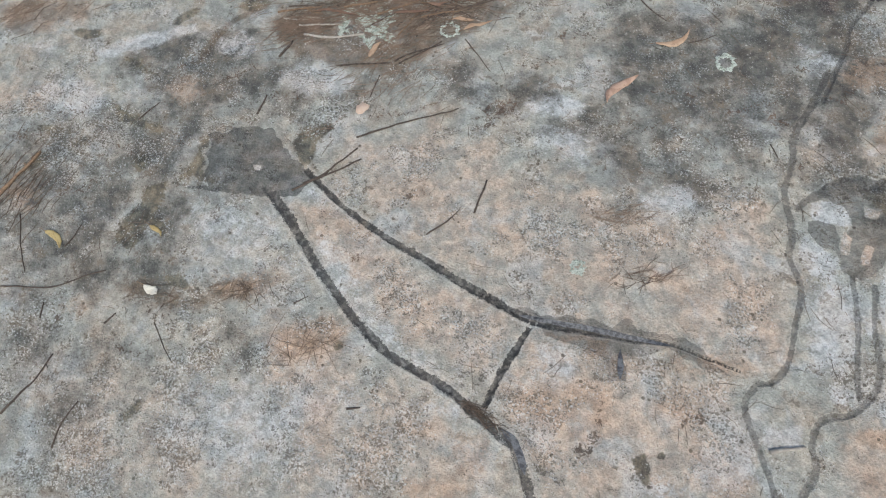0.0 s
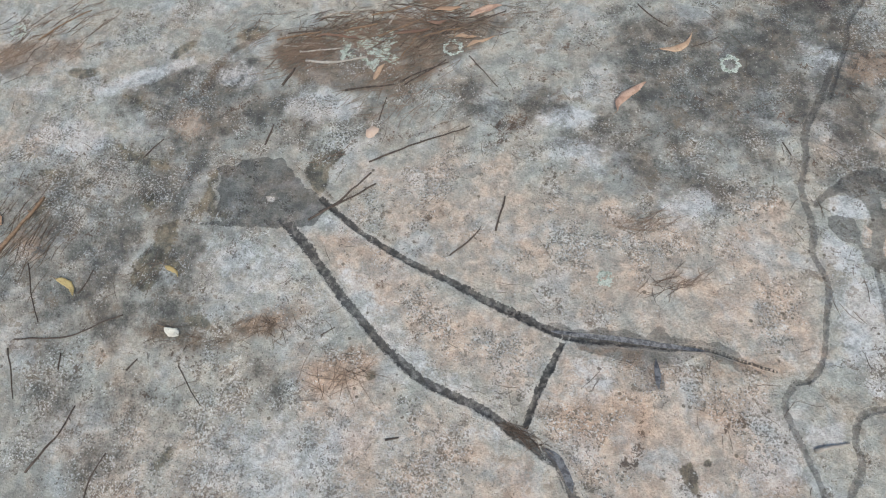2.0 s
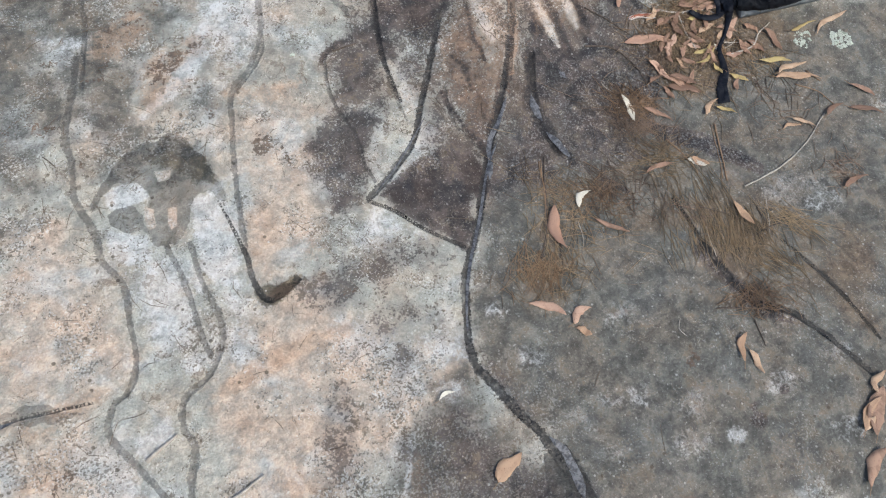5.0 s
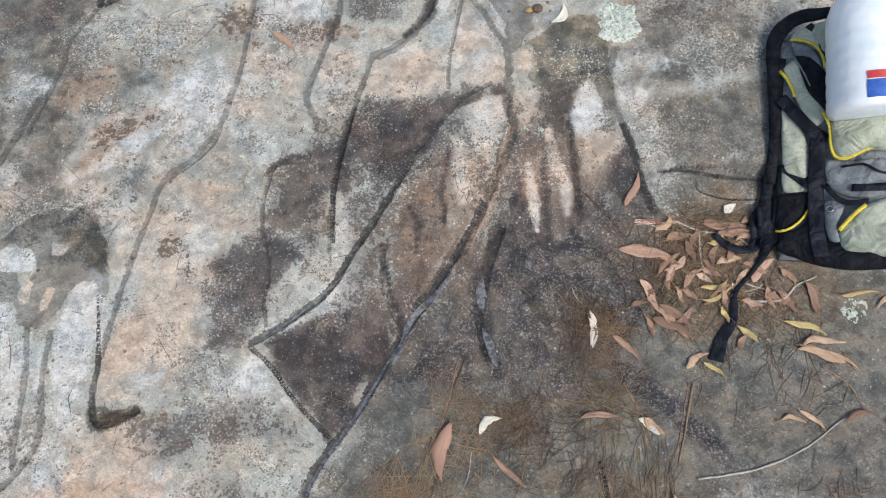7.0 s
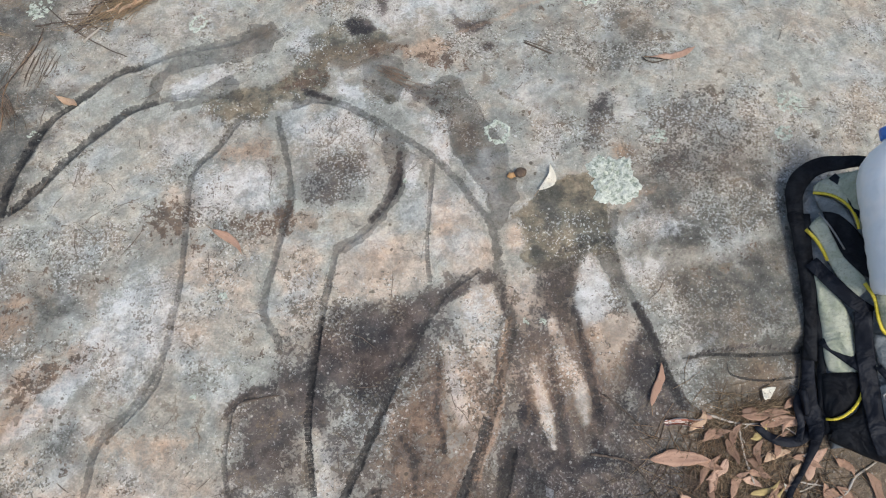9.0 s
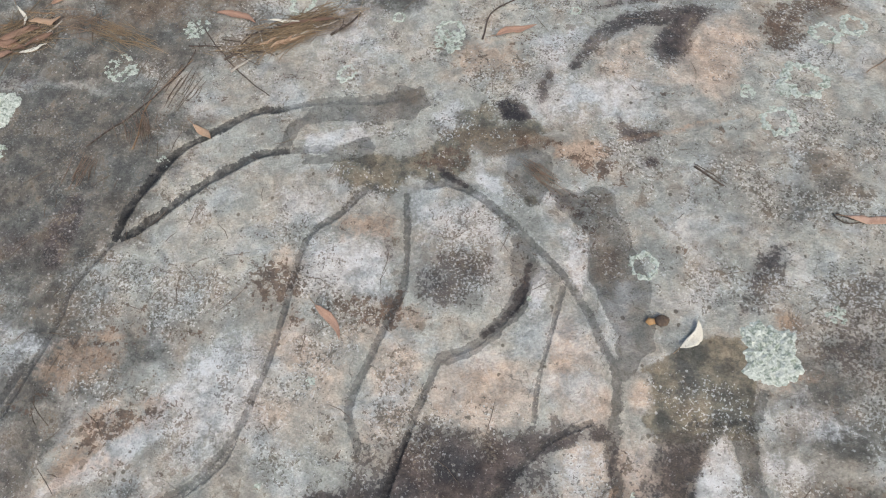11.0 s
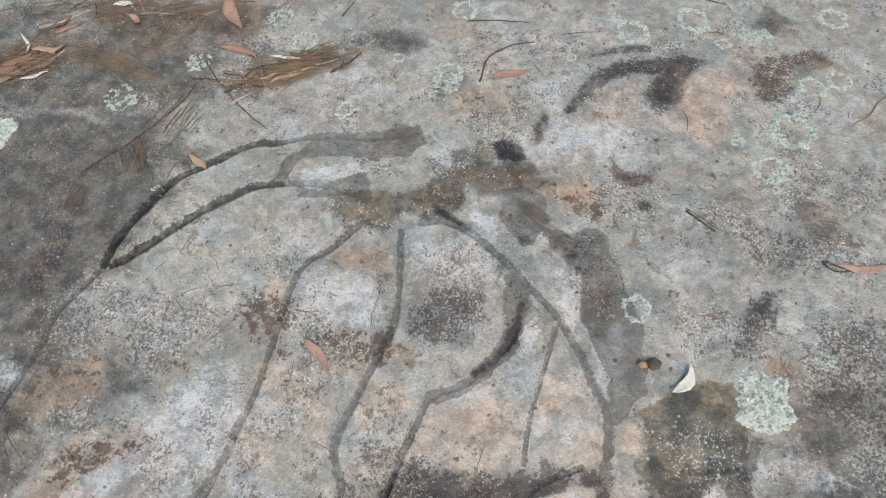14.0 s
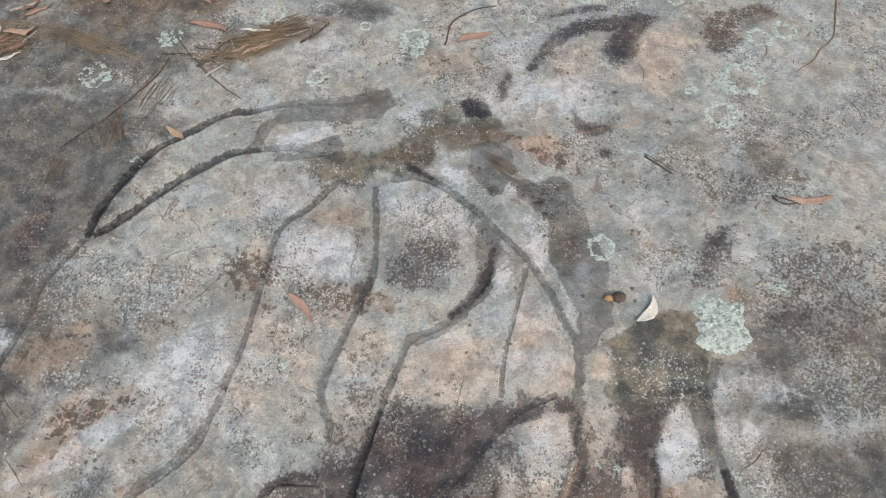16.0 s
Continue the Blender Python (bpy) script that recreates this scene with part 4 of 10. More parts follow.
# the grey weathered south-east
patch("grey", 0.95, [(1.796, 1.063), (1.894, 1.255), (1.989, 1.395), (2.131, 1.526), (2.258, 1.463), (2.438, 1.280), (3.028, 1.153), (3.115, 0.911), (2.622, 0.216), (1.814, 0.482), (1.785, 0.634), (1.707, 0.810), (1.716, 0.914)], 0.1)
patch("grey", 0.7, [(1.699, 0.865), (1.702, 0.798), (1.732, 0.700), (1.773, 0.602), (1.758, 0.500), (1.451, 0.601), (1.511, 0.722), (1.577, 0.774), (1.647, 0.828)], 0.1)
patch("dark", 0.55, [(1.332, 0.779), (1.382, 0.787), (1.409, 0.707), (1.397, 0.618), (1.301, 0.650)], 0.08)
patch("dark", 0.6, [(1.523, 0.682), (1.605, 0.704), (1.704, 0.624), (1.724, 0.511), (1.494, 0.587)], 0.1)
patch("dark", 0.5, [(1.715, 0.834), (1.762, 0.779), (1.794, 0.655), (1.755, 0.656), (1.702, 0.760)], 0.06)
streak("pale", 0.8, (0.011, 0.020, 0.011), [(1.524, 0.705), (1.494, 0.657), (1.472, 0.607)])
patch("pale", 0.6, [(1.657, 0.761), (1.644, 0.749), (1.620, 0.748), (1.598, 0.758), (1.586, 0.775), (1.591, 0.790), (1.611, 0.798), (1.635, 0.793), (1.654, 0.779)])
patch("pale", 0.6, [(1.543, 0.913), (1.517, 0.887), (1.471, 0.884), (1.425, 0.904), (1.401, 0.938), (1.410, 0.972), (1.447, 0.988), (1.497, 0.979), (1.535, 0.950)])
patch("pale", 0.5, [(1.703, 0.837), (1.678, 0.820), (1.632, 0.821), (1.585, 0.840), (1.560, 0.868), (1.567, 0.893), (1.605, 0.902), (1.655, 0.891), (1.694, 0.866)])
patch("wet", 0.95, [(1.768, 0.591), (1.807, 0.591), (1.813, 0.542), (1.802, 0.486), (1.746, 0.504)], 0.015)
patch("soil", 0.5, [(2.003, 0.958), (1.958, 0.891), (1.905, 0.866), (1.867, 0.891), (1.862, 0.957), (1.891, 1.034), (1.944, 1.087), (1.996, 1.089), (2.019, 1.036)])
patch("soil", 0.6, [(2.530, 0.911), (2.452, 0.823), (2.368, 0.791), (2.314, 0.827), (2.312, 0.916), (2.366, 1.020), (2.454, 1.092), (2.534, 1.091), (2.564, 1.018)])
patch("soil", 0.9, [(2.465, 0.730), (2.434, 0.719), (2.377, 0.725), (2.320, 0.746), (2.290, 0.772), (2.300, 0.791), (2.347, 0.794), (2.408, 0.779), (2.454, 0.754)])
patch("soil", 0.6, [(2.199, 1.122), (2.166, 1.089), (2.116, 1.081), (2.072, 1.101), (2.054, 1.140), (2.071, 1.181), (2.115, 1.203), (2.166, 1.197), (2.200, 1.165)])
patch("soil", 0.55, [(2.375, 0.957), (2.335, 0.938), (2.262, 0.943), (2.191, 0.970), (2.153, 1.005), (2.167, 1.034), (2.226, 1.042), (2.304, 1.025), (2.363, 0.991)])
patch("soil", 0.5, [(2.758, 0.733), (2.695, 0.693), (2.603, 0.690), (2.525, 0.724), (2.495, 0.780), (2.527, 0.833), (2.608, 0.859), (2.701, 0.843), (2.761, 0.793)])
patch("soil", 0.5, [(2.364, 1.126), (2.325, 1.093), (2.264, 1.088), (2.210, 1.111), (2.187, 1.153), (2.205, 1.194), (2.257, 1.215), (2.320, 1.206), (2.362, 1.170)])
patch("soil", 0.5, [(2.564, 1.155), (2.528, 1.132), (2.467, 1.131), (2.411, 1.154), (2.384, 1.189), (2.399, 1.220), (2.450, 1.234), (2.514, 1.223), (2.559, 1.191)])
patch("soil", 0.55, [(2.575, 0.930), (2.817, 0.827), (2.631, 0.551), (2.585, 0.650), (2.494, 0.766)], 0.1)
patch("rust", 1, [(2.189, 0.660), (2.180, 0.651), (2.166, 0.648), (2.156, 0.654), (2.152, 0.665), (2.158, 0.676), (2.170, 0.682), (2.183, 0.680), (2.191, 0.671)], 0.015)
patch("dark", 1, [(2.275, 0.496), (2.265, 0.488), (2.250, 0.487), (2.238, 0.493), (2.233, 0.503), (2.239, 0.514), (2.252, 0.519), (2.267, 0.516), (2.276, 0.507)], 0.015)
patch("dark", 0.8, [(2.268, 0.530), (2.262, 0.526), (2.254, 0.524), (2.248, 0.528), (2.246, 0.534), (2.250, 0.539), (2.257, 0.543), (2.264, 0.542), (2.268, 0.537)], 0.01)
patch("dark", 0.7, [(2.359, 0.540), (2.352, 0.534), (2.342, 0.533), (2.334, 0.537), (2.332, 0.544), (2.336, 0.552), (2.345, 0.556), (2.355, 0.555), (2.360, 0.549)], 0.01)
patch("pale", 0.434, [(1.818, 0.897), (1.806, 0.889), (1.783, 0.890), (1.760, 0.899), (1.748, 0.912), (1.752, 0.924), (1.770, 0.927), (1.795, 0.922), (1.813, 0.910)])
patch("pale", 0.372, [(2.146, 0.488), (2.125, 0.475), (2.088, 0.477), (2.054, 0.491), (2.037, 0.513), (2.045, 0.531), (2.076, 0.537), (2.114, 0.528), (2.142, 0.509)])
patch("pale", 0.31, [(1.977, 0.524), (1.958, 0.517), (1.920, 0.521), (1.882, 0.536), (1.861, 0.554), (1.867, 0.567), (1.897, 0.569), (1.937, 0.558), (1.969, 0.541)])
patch("pale", 0.682, [(2.211, 0.486), (2.201, 0.478), (2.187, 0.476), (2.174, 0.482), (2.170, 0.493), (2.175, 0.503), (2.188, 0.508), (2.202, 0.505), (2.211, 0.497)])
patch("pale", 0.217, [(2.016, 0.635), (1.991, 0.623), (1.944, 0.627), (1.897, 0.646), (1.872, 0.670), (1.880, 0.689), (1.918, 0.694), (1.969, 0.682), (2.008, 0.659)])
patch("pale", 0.372, [(2.398, 0.542), (2.377, 0.527), (2.344, 0.526), (2.316, 0.539), (2.305, 0.559), (2.316, 0.578), (2.344, 0.587), (2.377, 0.581), (2.398, 0.563)])
patch("pale", 0.31, [(2.770, 0.940), (2.719, 0.912), (2.638, 0.913), (2.565, 0.942), (2.531, 0.987), (2.553, 1.026), (2.622, 1.042), (2.706, 1.026), (2.765, 0.985)])
patch("pale", 0.279, [(2.077, 0.616), (2.059, 0.605), (2.026, 0.607), (1.995, 0.620), (1.979, 0.638), (1.986, 0.653), (2.013, 0.658), (2.047, 0.651), (2.073, 0.634)])
patch("pale", 0.279, [(1.852, 0.765), (1.831, 0.754), (1.793, 0.757), (1.753, 0.773), (1.731, 0.793), (1.737, 0.809), (1.768, 0.814), (1.811, 0.804), (1.844, 0.784)])
patch("pale", 0.31, [(1.900, 0.622), (1.883, 0.604), (1.857, 0.599), (1.835, 0.611), (1.827, 0.632), (1.836, 0.655), (1.859, 0.667), (1.885, 0.664), (1.901, 0.645)])
patch("pale", 0.31, [(2.553, 0.575), (2.534, 0.563), (2.505, 0.562), (2.480, 0.573), (2.470, 0.591), (2.480, 0.607), (2.505, 0.614), (2.534, 0.608), (2.553, 0.593)])
patch("pale", 0.279, [(2.164, 0.563), (2.145, 0.545), (2.117, 0.541), (2.095, 0.552), (2.087, 0.574), (2.098, 0.597), (2.124, 0.609), (2.151, 0.605), (2.167, 0.587)])
patch("pale", 0.31, [(2.481, 0.412), (2.461, 0.398), (2.433, 0.396), (2.409, 0.408), (2.401, 0.427), (2.411, 0.445), (2.437, 0.453), (2.465, 0.448), (2.482, 0.432)])
patch("pale", 0.217, [(2.107, 0.795), (2.086, 0.779), (2.051, 0.778), (2.018, 0.792), (2.003, 0.815), (2.013, 0.836), (2.043, 0.846), (2.079, 0.839), (2.105, 0.819)])
streak("dark", 0.95, (0.040, 0.056, 0.034), [(2.059, 1.435), (2.059, 1.344), (2.092, 1.244)])
streak("dark", 0.9, (0.062, 0.086, 0.044), [(2.142, 1.607), (2.186, 1.496), (2.241, 1.417), (2.291, 1.353)])
streak("dark", 0.75, (0.028, 0.063, 0.044), [(2.277, 1.340), (2.360, 1.257), (2.471, 1.173), (2.572, 1.074)])
streak("dark", 0.75, (0.040, 0.040, 0.028), [(2.318, 0.910), (2.351, 0.824), (2.383, 0.740), (2.472, 0.677)])
streak("dark", 0.6, (0.031, 0.040, 0.022), [(2.109, 1.248), (2.156, 1.168), (2.207, 1.103)])
patch("grey", 0.9, [(2.325, 1.650), (3.206, 1.456), (3.544, 1.379), (3.195, 0.889), (3.028, 1.153), (2.438, 1.280), (2.258, 1.463)], 0.1)
# the fan: dark run-off crust combed by pale and rusty streaks
patch("dark", 0.85, [(1.697, 1.730), (1.730, 1.800), (1.783, 1.851), (1.882, 1.849), (1.956, 1.867), (2.067, 1.892), (2.104, 1.881), (2.005, 1.822), (1.956, 1.766), (1.909, 1.704), (1.839, 1.632), (1.816, 1.609), (1.765, 1.693), (1.718, 1.693)], 0.05)
patch("dark", 0.75, [(1.644, 1.718), (1.696, 1.755), (1.736, 1.799), (1.764, 1.717), (1.758, 1.585), (1.716, 1.609), (1.661, 1.645)], 0.05)
patch("dark", 0.55, [(1.543, 1.645), (1.575, 1.681), (1.644, 1.712), (1.702, 1.657), (1.711, 1.493), (1.657, 1.539), (1.584, 1.585)], 0.05)
streak("dark", 0.85, (0.017, 0.029, 0.017), [(1.559, 1.657), (1.599, 1.684), (1.669, 1.699)])
patch("dark", 0.8, [(1.558, 1.493), (1.590, 1.510), (1.649, 1.493), (1.663, 1.448), (1.631, 1.426), (1.604, 1.362), (1.598, 1.309), (1.554, 1.320), (1.481, 1.383), (1.463, 1.437), (1.515, 1.470), (1.552, 1.437)], 0.06)
patch("dark", 0.65, [(1.476, 1.341), (1.542, 1.330), (1.571, 1.269), (1.522, 1.237), (1.480, 1.237)], 0.06)
patch("dark", 0.95, [(1.728, 1.319), (1.781, 1.351), (1.824, 1.372), (1.859, 1.330), (1.883, 1.267), (1.874, 1.188), (1.664, 1.189), (1.697, 1.289)], 0.04)
patch("dark", 0.8, [(1.959, 1.319), (2.004, 1.383), (2.038, 1.427), (2.060, 1.362), (2.067, 1.187), (1.895, 1.188), (1.926, 1.267)], 0.05)
patch("pale", 0.6, [(1.959, 1.330), (2.004, 1.351), (2.014, 1.298), (1.959, 1.267)], 0.05)
patch("dark", 0.62, [(1.840, 1.585), (1.909, 1.704), (1.981, 1.778), (2.005, 1.716), (1.993, 1.585), (2.004, 1.494), (1.936, 1.383), (1.892, 1.319), (1.869, 1.362), (1.850, 1.449)], 0.04)
patch("rust", 0.6, [(1.840, 1.585), (1.909, 1.692), (1.981, 1.753), (1.993, 1.585), (2.004, 1.494), (1.936, 1.405), (1.879, 1.427)], 0.05)
patch("soil", 0.6, [(1.840, 1.585), (1.909, 1.692), (1.981, 1.753), (1.993, 1.585), (2.004, 1.494), (1.936, 1.383), (1.892, 1.330), (1.868, 1.405)], 0.05)
streak("dark", 1.1, (0.014, 0.024, 0.017), [(1.971, 1.710), (1.967, 1.632), (1.972, 1.551)])
streak("dark", 1, (0.017, 0.031, 0.019), [(1.893, 1.585), (1.917, 1.539), (1.912, 1.482)])
streak("dark", 1, (0.015, 0.017, 0.021), [(1.837, 1.493), (1.848, 1.427), (1.881, 1.351), (1.898, 1.309)])
streak("dark", 0.9, (0.011, 0.015, 0.011), [(1.940, 1.516), (1.930, 1.449), (1.919, 1.383)])
streak("bare", 0.8, (0.009, 0.014, 0.009), [(1.871, 1.585), (1.868, 1.551)])
patch("bare", 0.75, [(2.030, 1.853), (2.061, 1.872), (2.103, 1.840), (2.108, 1.777), (2.089, 1.728), (2.064, 1.692), (2.041, 1.728), (2.017, 1.790), (2.011, 1.828)], 0.02)
patch("pale", 0.5, [(2.030, 1.853), (2.061, 1.872), (2.103, 1.840), (2.108, 1.777), (2.065, 1.765), (2.023, 1.802)], 0.03)
patch("bare", 0.95, [(1.987, 1.753), (2.011, 1.747), (2.017, 1.680), (2.022, 1.603), (2.004, 1.597), (1.987, 1.656)], 0.015)
patch("pale", 1, [(1.987, 1.704), (2.014, 1.680), (2.021, 1.603), (2.004, 1.597)], 0.02)
patch("tan", 0.95, [(2.005, 1.728), (2.076, 1.692), (2.081, 1.609), (2.057, 1.539), (2.022, 1.597)], 0.03)
streak("ochre", 1.1, (0.015, 0.026, 0.018), [(2.120, 1.789), (2.090, 1.656), (2.061, 1.574), (2.030, 1.505)])
streak("rust", 0.8, (0.010, 0.014, 0.012), [(2.113, 1.752), (2.085, 1.644), (2.051, 1.556)])
streak("rust", 1, (0.010, 0.017, 0.012), [(1.957, 1.741), (1.909, 1.680), (1.851, 1.626)])
streak("ochre", 0.8, (0.010, 0.014, 0.010), [(1.880, 1.632), (1.875, 1.585)])
patch("tan", 0.9, [(2.128, 1.865), (2.190, 1.890), (2.263, 1.863), (2.256, 1.703), (2.191, 1.539), (2.144, 1.539), (2.123, 1.632), (2.100, 1.679)], 0.05)
patch("soil", 0.55, [(2.116, 1.865), (2.251, 1.889), (2.235, 1.776), (2.196, 1.703), (2.149, 1.727), (2.120, 1.777)], 0.05)
patch("grey", 0.6, [(2.112, 1.703), (2.173, 1.739), (2.196, 1.691), (2.171, 1.655), (2.123, 1.632)], 0.04)
streak("bare", 1, (0.014, 0.026, 0.014), [(2.167, 1.697), (2.173, 1.632), (2.180, 1.545)])
streak("pale", 0.5, (0.012, 0.021, 0.012), [(2.171, 1.655), (2.177, 1.608), (2.180, 1.551)])
streak("tan", 1, (0.022, 0.024, 0.017), [(2.208, 1.776), (2.220, 1.691)])
streak("ochre", 0.6, (0.017, 0.019, 0.014), [(2.208, 1.776), (2.219, 1.679)])
streak("bare", 1, (0.018, 0.030, 0.016), [(2.234, 1.691), (2.244, 1.644), (2.252, 1.591)])
streak("pale", 0.5, (0.017, 0.024, 0.012), [(2.240, 1.667), (2.246, 1.632), (2.252, 1.597)])
streak("dark", 1, (0.012, 0.030, 0.035), [(2.197, 1.715), (2.200, 1.620), (2.209, 1.528)])
streak("dark", 1.05, (0.017, 0.022, 0.031), [(2.258, 1.813), (2.267, 1.691), (2.282, 1.585)])
streak("dark", 0.8, (0.009, 0.021, 0.030), [(2.142, 1.679), (2.146, 1.608), (2.133, 1.539)])
patch("pale", 0.95, [(2.296, 1.921), (2.323, 1.850), (2.339, 1.800), (2.307, 1.775), (2.270, 1.763), (2.254, 1.813), (2.269, 1.863)], 0.025)
patch("tan", 0.95, [(2.253, 1.788), (2.332, 1.794), (2.386, 1.775), (2.365, 1.727), (2.315, 1.679), (2.291, 1.679), (2.269, 1.739)], 0.03)
patch("dark", 0.8, [(2.329, 1.727), (2.390, 1.751), (2.423, 1.691), (2.430, 1.608), (2.405, 1.585), (2.347, 1.608), (2.326, 1.655)], 0.04)
patch("dark", 0.6, [(2.328, 1.803), (2.323, 1.791), (2.311, 1.786), (2.298, 1.788), (2.290, 1.797), (2.291, 1.809), (2.300, 1.818), (2.313, 1.820), (2.324, 1.814)], 0.03)
patch("tan", 0.6, [(2.291, 1.679), (2.327, 1.679), (2.323, 1.608), (2.300, 1.620)], 0.03)
streak("dark", 0.95, (0.019, 0.024, 0.029), [(2.381, 1.800), (2.401, 1.727), (2.423, 1.655), (2.447, 1.602)])
patch("dark", 1.05, [(2.062, 1.494), (2.087, 1.585), (2.145, 1.585), (2.191, 1.539), (2.226, 1.528), (2.285, 1.539), (2.366, 1.516), (2.407, 1.438), (2.414, 1.383), (2.347, 1.405), (2.279, 1.427), (2.253, 1.361), (2.211, 1.329), (2.173, 1.361), (2.153, 1.427), (2.118, 1.427), (2.094, 1.361), (2.072, 1.405)], 0.04)
patch("dark", 0.7, [(2.094, 1.361), (2.162, 1.361), (2.205, 1.319), (2.269, 1.276), (2.327, 1.185), (2.099, 1.186), (2.081, 1.298)], 0.06)
streak("dark", 1.1, (0.033, 0.044, 0.035), [(2.085, 1.505), (2.058, 1.405), (2.066, 1.319), (2.106, 1.216)])
streak("dark", 1.1, (0.029, 0.048, 0.029), [(2.152, 1.483), (2.174, 1.383), (2.217, 1.324)])
streak("dark", 1, (0.025, 0.037, 0.023), [(2.330, 1.505), (2.369, 1.427), (2.408, 1.374)])
streak("dark", 0.95, (0.022, 0.033, 0.018), [(2.262, 1.551), (2.305, 1.483), (2.358, 1.405)])
streak("dark", 0.9, (0.022, 0.038, 0.022), [(2.313, 1.329), (2.356, 1.256), (2.385, 1.215)])
patch("wet", 0.7, [(2.120, 1.494), (2.155, 1.494), (2.188, 1.449), (2.217, 1.340), (2.184, 1.351), (2.158, 1.416), (2.124, 1.427)], 0.02)
patch("wet", 0.75, [(2.044, 1.438), (2.078, 1.438), (2.083, 1.361), (2.112, 1.236), (2.068, 1.236), (2.048, 1.340)], 0.02)
patch("grey", 0.8, [(2.345, 1.383), (2.455, 1.339), (2.569, 1.339), (2.799, 1.360), (2.877, 1.360), (2.847, 1.231), (2.332, 1.233)], 0.08)
patch("grey", 0.6, [(2.004, 1.494), (2.062, 1.516), (2.050, 1.438), (1.992, 1.405)], 0.04)
patch("soil", 0.85, [(2.417, 1.585), (2.599, 1.632), (2.738, 1.585), (2.821, 1.493), (2.890, 1.426), (2.877, 1.360), (2.685, 1.360), (2.521, 1.318), (2.437, 1.383), (2.366, 1.361), (2.273, 1.318), (2.300, 1.383), (2.418, 1.427)], 0.08)
# shading band along the ledge, painted here as a grey patch
patch("grey", 0.75, [(2.473, 1.727), (2.679, 1.764), (2.700, 1.679), (2.481, 1.655)], 0.06)
streak("dark", 0.7, (0.010, 0.014, 0.010), [(2.471, 1.691), (2.604, 1.697), (2.688, 1.689)])
patch("grey", 0.65, [(2.457, 1.655), (2.685, 1.656), (2.678, 1.585), (2.476, 1.585)], 0.05)
patch("pale", 0.4, [(2.465, 1.775), (2.521, 1.728), (2.479, 1.632), (2.435, 1.691)], 0.05)
patch("grey", 0.8, [(2.440, 1.585), (2.905, 1.516), (3.044, 1.426), (2.969, 1.154), (2.216, 1.157), (2.273, 1.318)], 0.08)
patch("dark", 0.5, [(2.103, 1.865), (2.252, 1.902), (2.381, 1.788), (2.442, 1.608), (2.414, 1.539), (2.098, 1.539), (2.076, 1.680)], 0.05)
patch("soil", 0.6, [(2.103, 1.865), (2.252, 1.902), (2.381, 1.788), (2.442, 1.608), (2.414, 1.539), (2.098, 1.539), (2.076, 1.680)], 0.05)
patch("dark", 0.48, [(1.691, 1.743), (1.808, 1.844), (2.104, 1.878), (2.252, 1.902), (2.381, 1.788), (2.452, 1.585), (2.412, 1.361), (2.216, 1.157), (1.844, 1.159), (1.697, 1.289), (1.775, 1.482), (1.723, 1.585)], 0.06)
patch("soil", 0.42, [(1.713, 1.781), (1.808, 1.844), (2.104, 1.878), (2.252, 1.902), (2.381, 1.788), (2.452, 1.585), (2.401, 1.361), (2.222, 1.234), (1.840, 1.235), (1.738, 1.319), (1.775, 1.482)], 0.06)
patch("rust", 0.45, [(1.815, 1.632), (1.981, 1.778), (2.126, 1.777), (2.121, 1.539), (1.981, 1.362), (1.870, 1.319)], 0.05)
patch("grey", 1.05, [(2.216, 1.157), (2.275, 1.361), (2.429, 1.585), (2.740, 1.609), (2.901, 1.493), (3.102, 1.425), (3.023, 1.153)], 0.08)
streak("wet", 0.9, (0.007, 0.013, 0.010), [(1.971, 1.710), (1.967, 1.632), (1.972, 1.551)])
streak("wet", 0.95, (0.018, 0.026, 0.018), [(2.081, 1.505), (2.058, 1.405), (2.066, 1.319), (2.106, 1.216)])
streak("wet", 0.9, (0.015, 0.029, 0.015), [(2.152, 1.483), (2.174, 1.383), (2.217, 1.324)])
streak("wet", 0.85, (0.012, 0.021, 0.012), [(2.330, 1.505), (2.369, 1.427), (2.408, 1.374)])
streak("wet", 0.85, (0.007, 0.011, 0.014), [(2.259, 1.776), (2.267, 1.691), (2.282, 1.585)])
streak("wet", 0.85, (0.008, 0.009, 0.011), [(1.837, 1.493), (1.848, 1.427), (1.881, 1.351), (1.898, 1.309)])
streak("wet", 0.8, (0.010, 0.017, 0.010), [(1.893, 1.585), (1.917, 1.539), (1.912, 1.482)])
streak("wet", 0.8, (0.010, 0.012, 0.012), [(2.391, 1.763), (2.411, 1.691), (2.440, 1.614)])
streak("wet", 0.8, (0.007, 0.014, 0.017), [(2.198, 1.691), (2.201, 1.620), (2.209, 1.528)])
streak("wet", 0.8, (0.013, 0.018, 0.011), [(2.121, 1.551), (2.137, 1.494), (2.153, 1.438)])
# the brown soaked block east of the fan's head
patch("olive", 1, [(2.136, 1.943), (2.189, 2.030), (2.261, 2.077), (2.312, 2.084), (2.355, 2.062), (2.353, 1.946), (2.265, 1.915), (2.178, 1.903)], 0.02)
streak("wet", 0.8, (0.010, 0.018, 0.010), [(2.234, 1.919), (2.290, 1.927), (2.334, 1.943)])
patch("moist", 0.95, [(2.321, 1.927), (2.353, 1.940), (2.354, 1.863), (2.369, 1.800), (2.351, 1.794), (2.335, 1.844), (2.314, 1.901)], 0.015)
patch("moist", 0.75, [(2.172, 1.903), (2.290, 1.914), (2.269, 1.863), (2.248, 1.801), (2.252, 1.751), (2.229, 1.776), (2.200, 1.813), (2.164, 1.839)], 0.03)
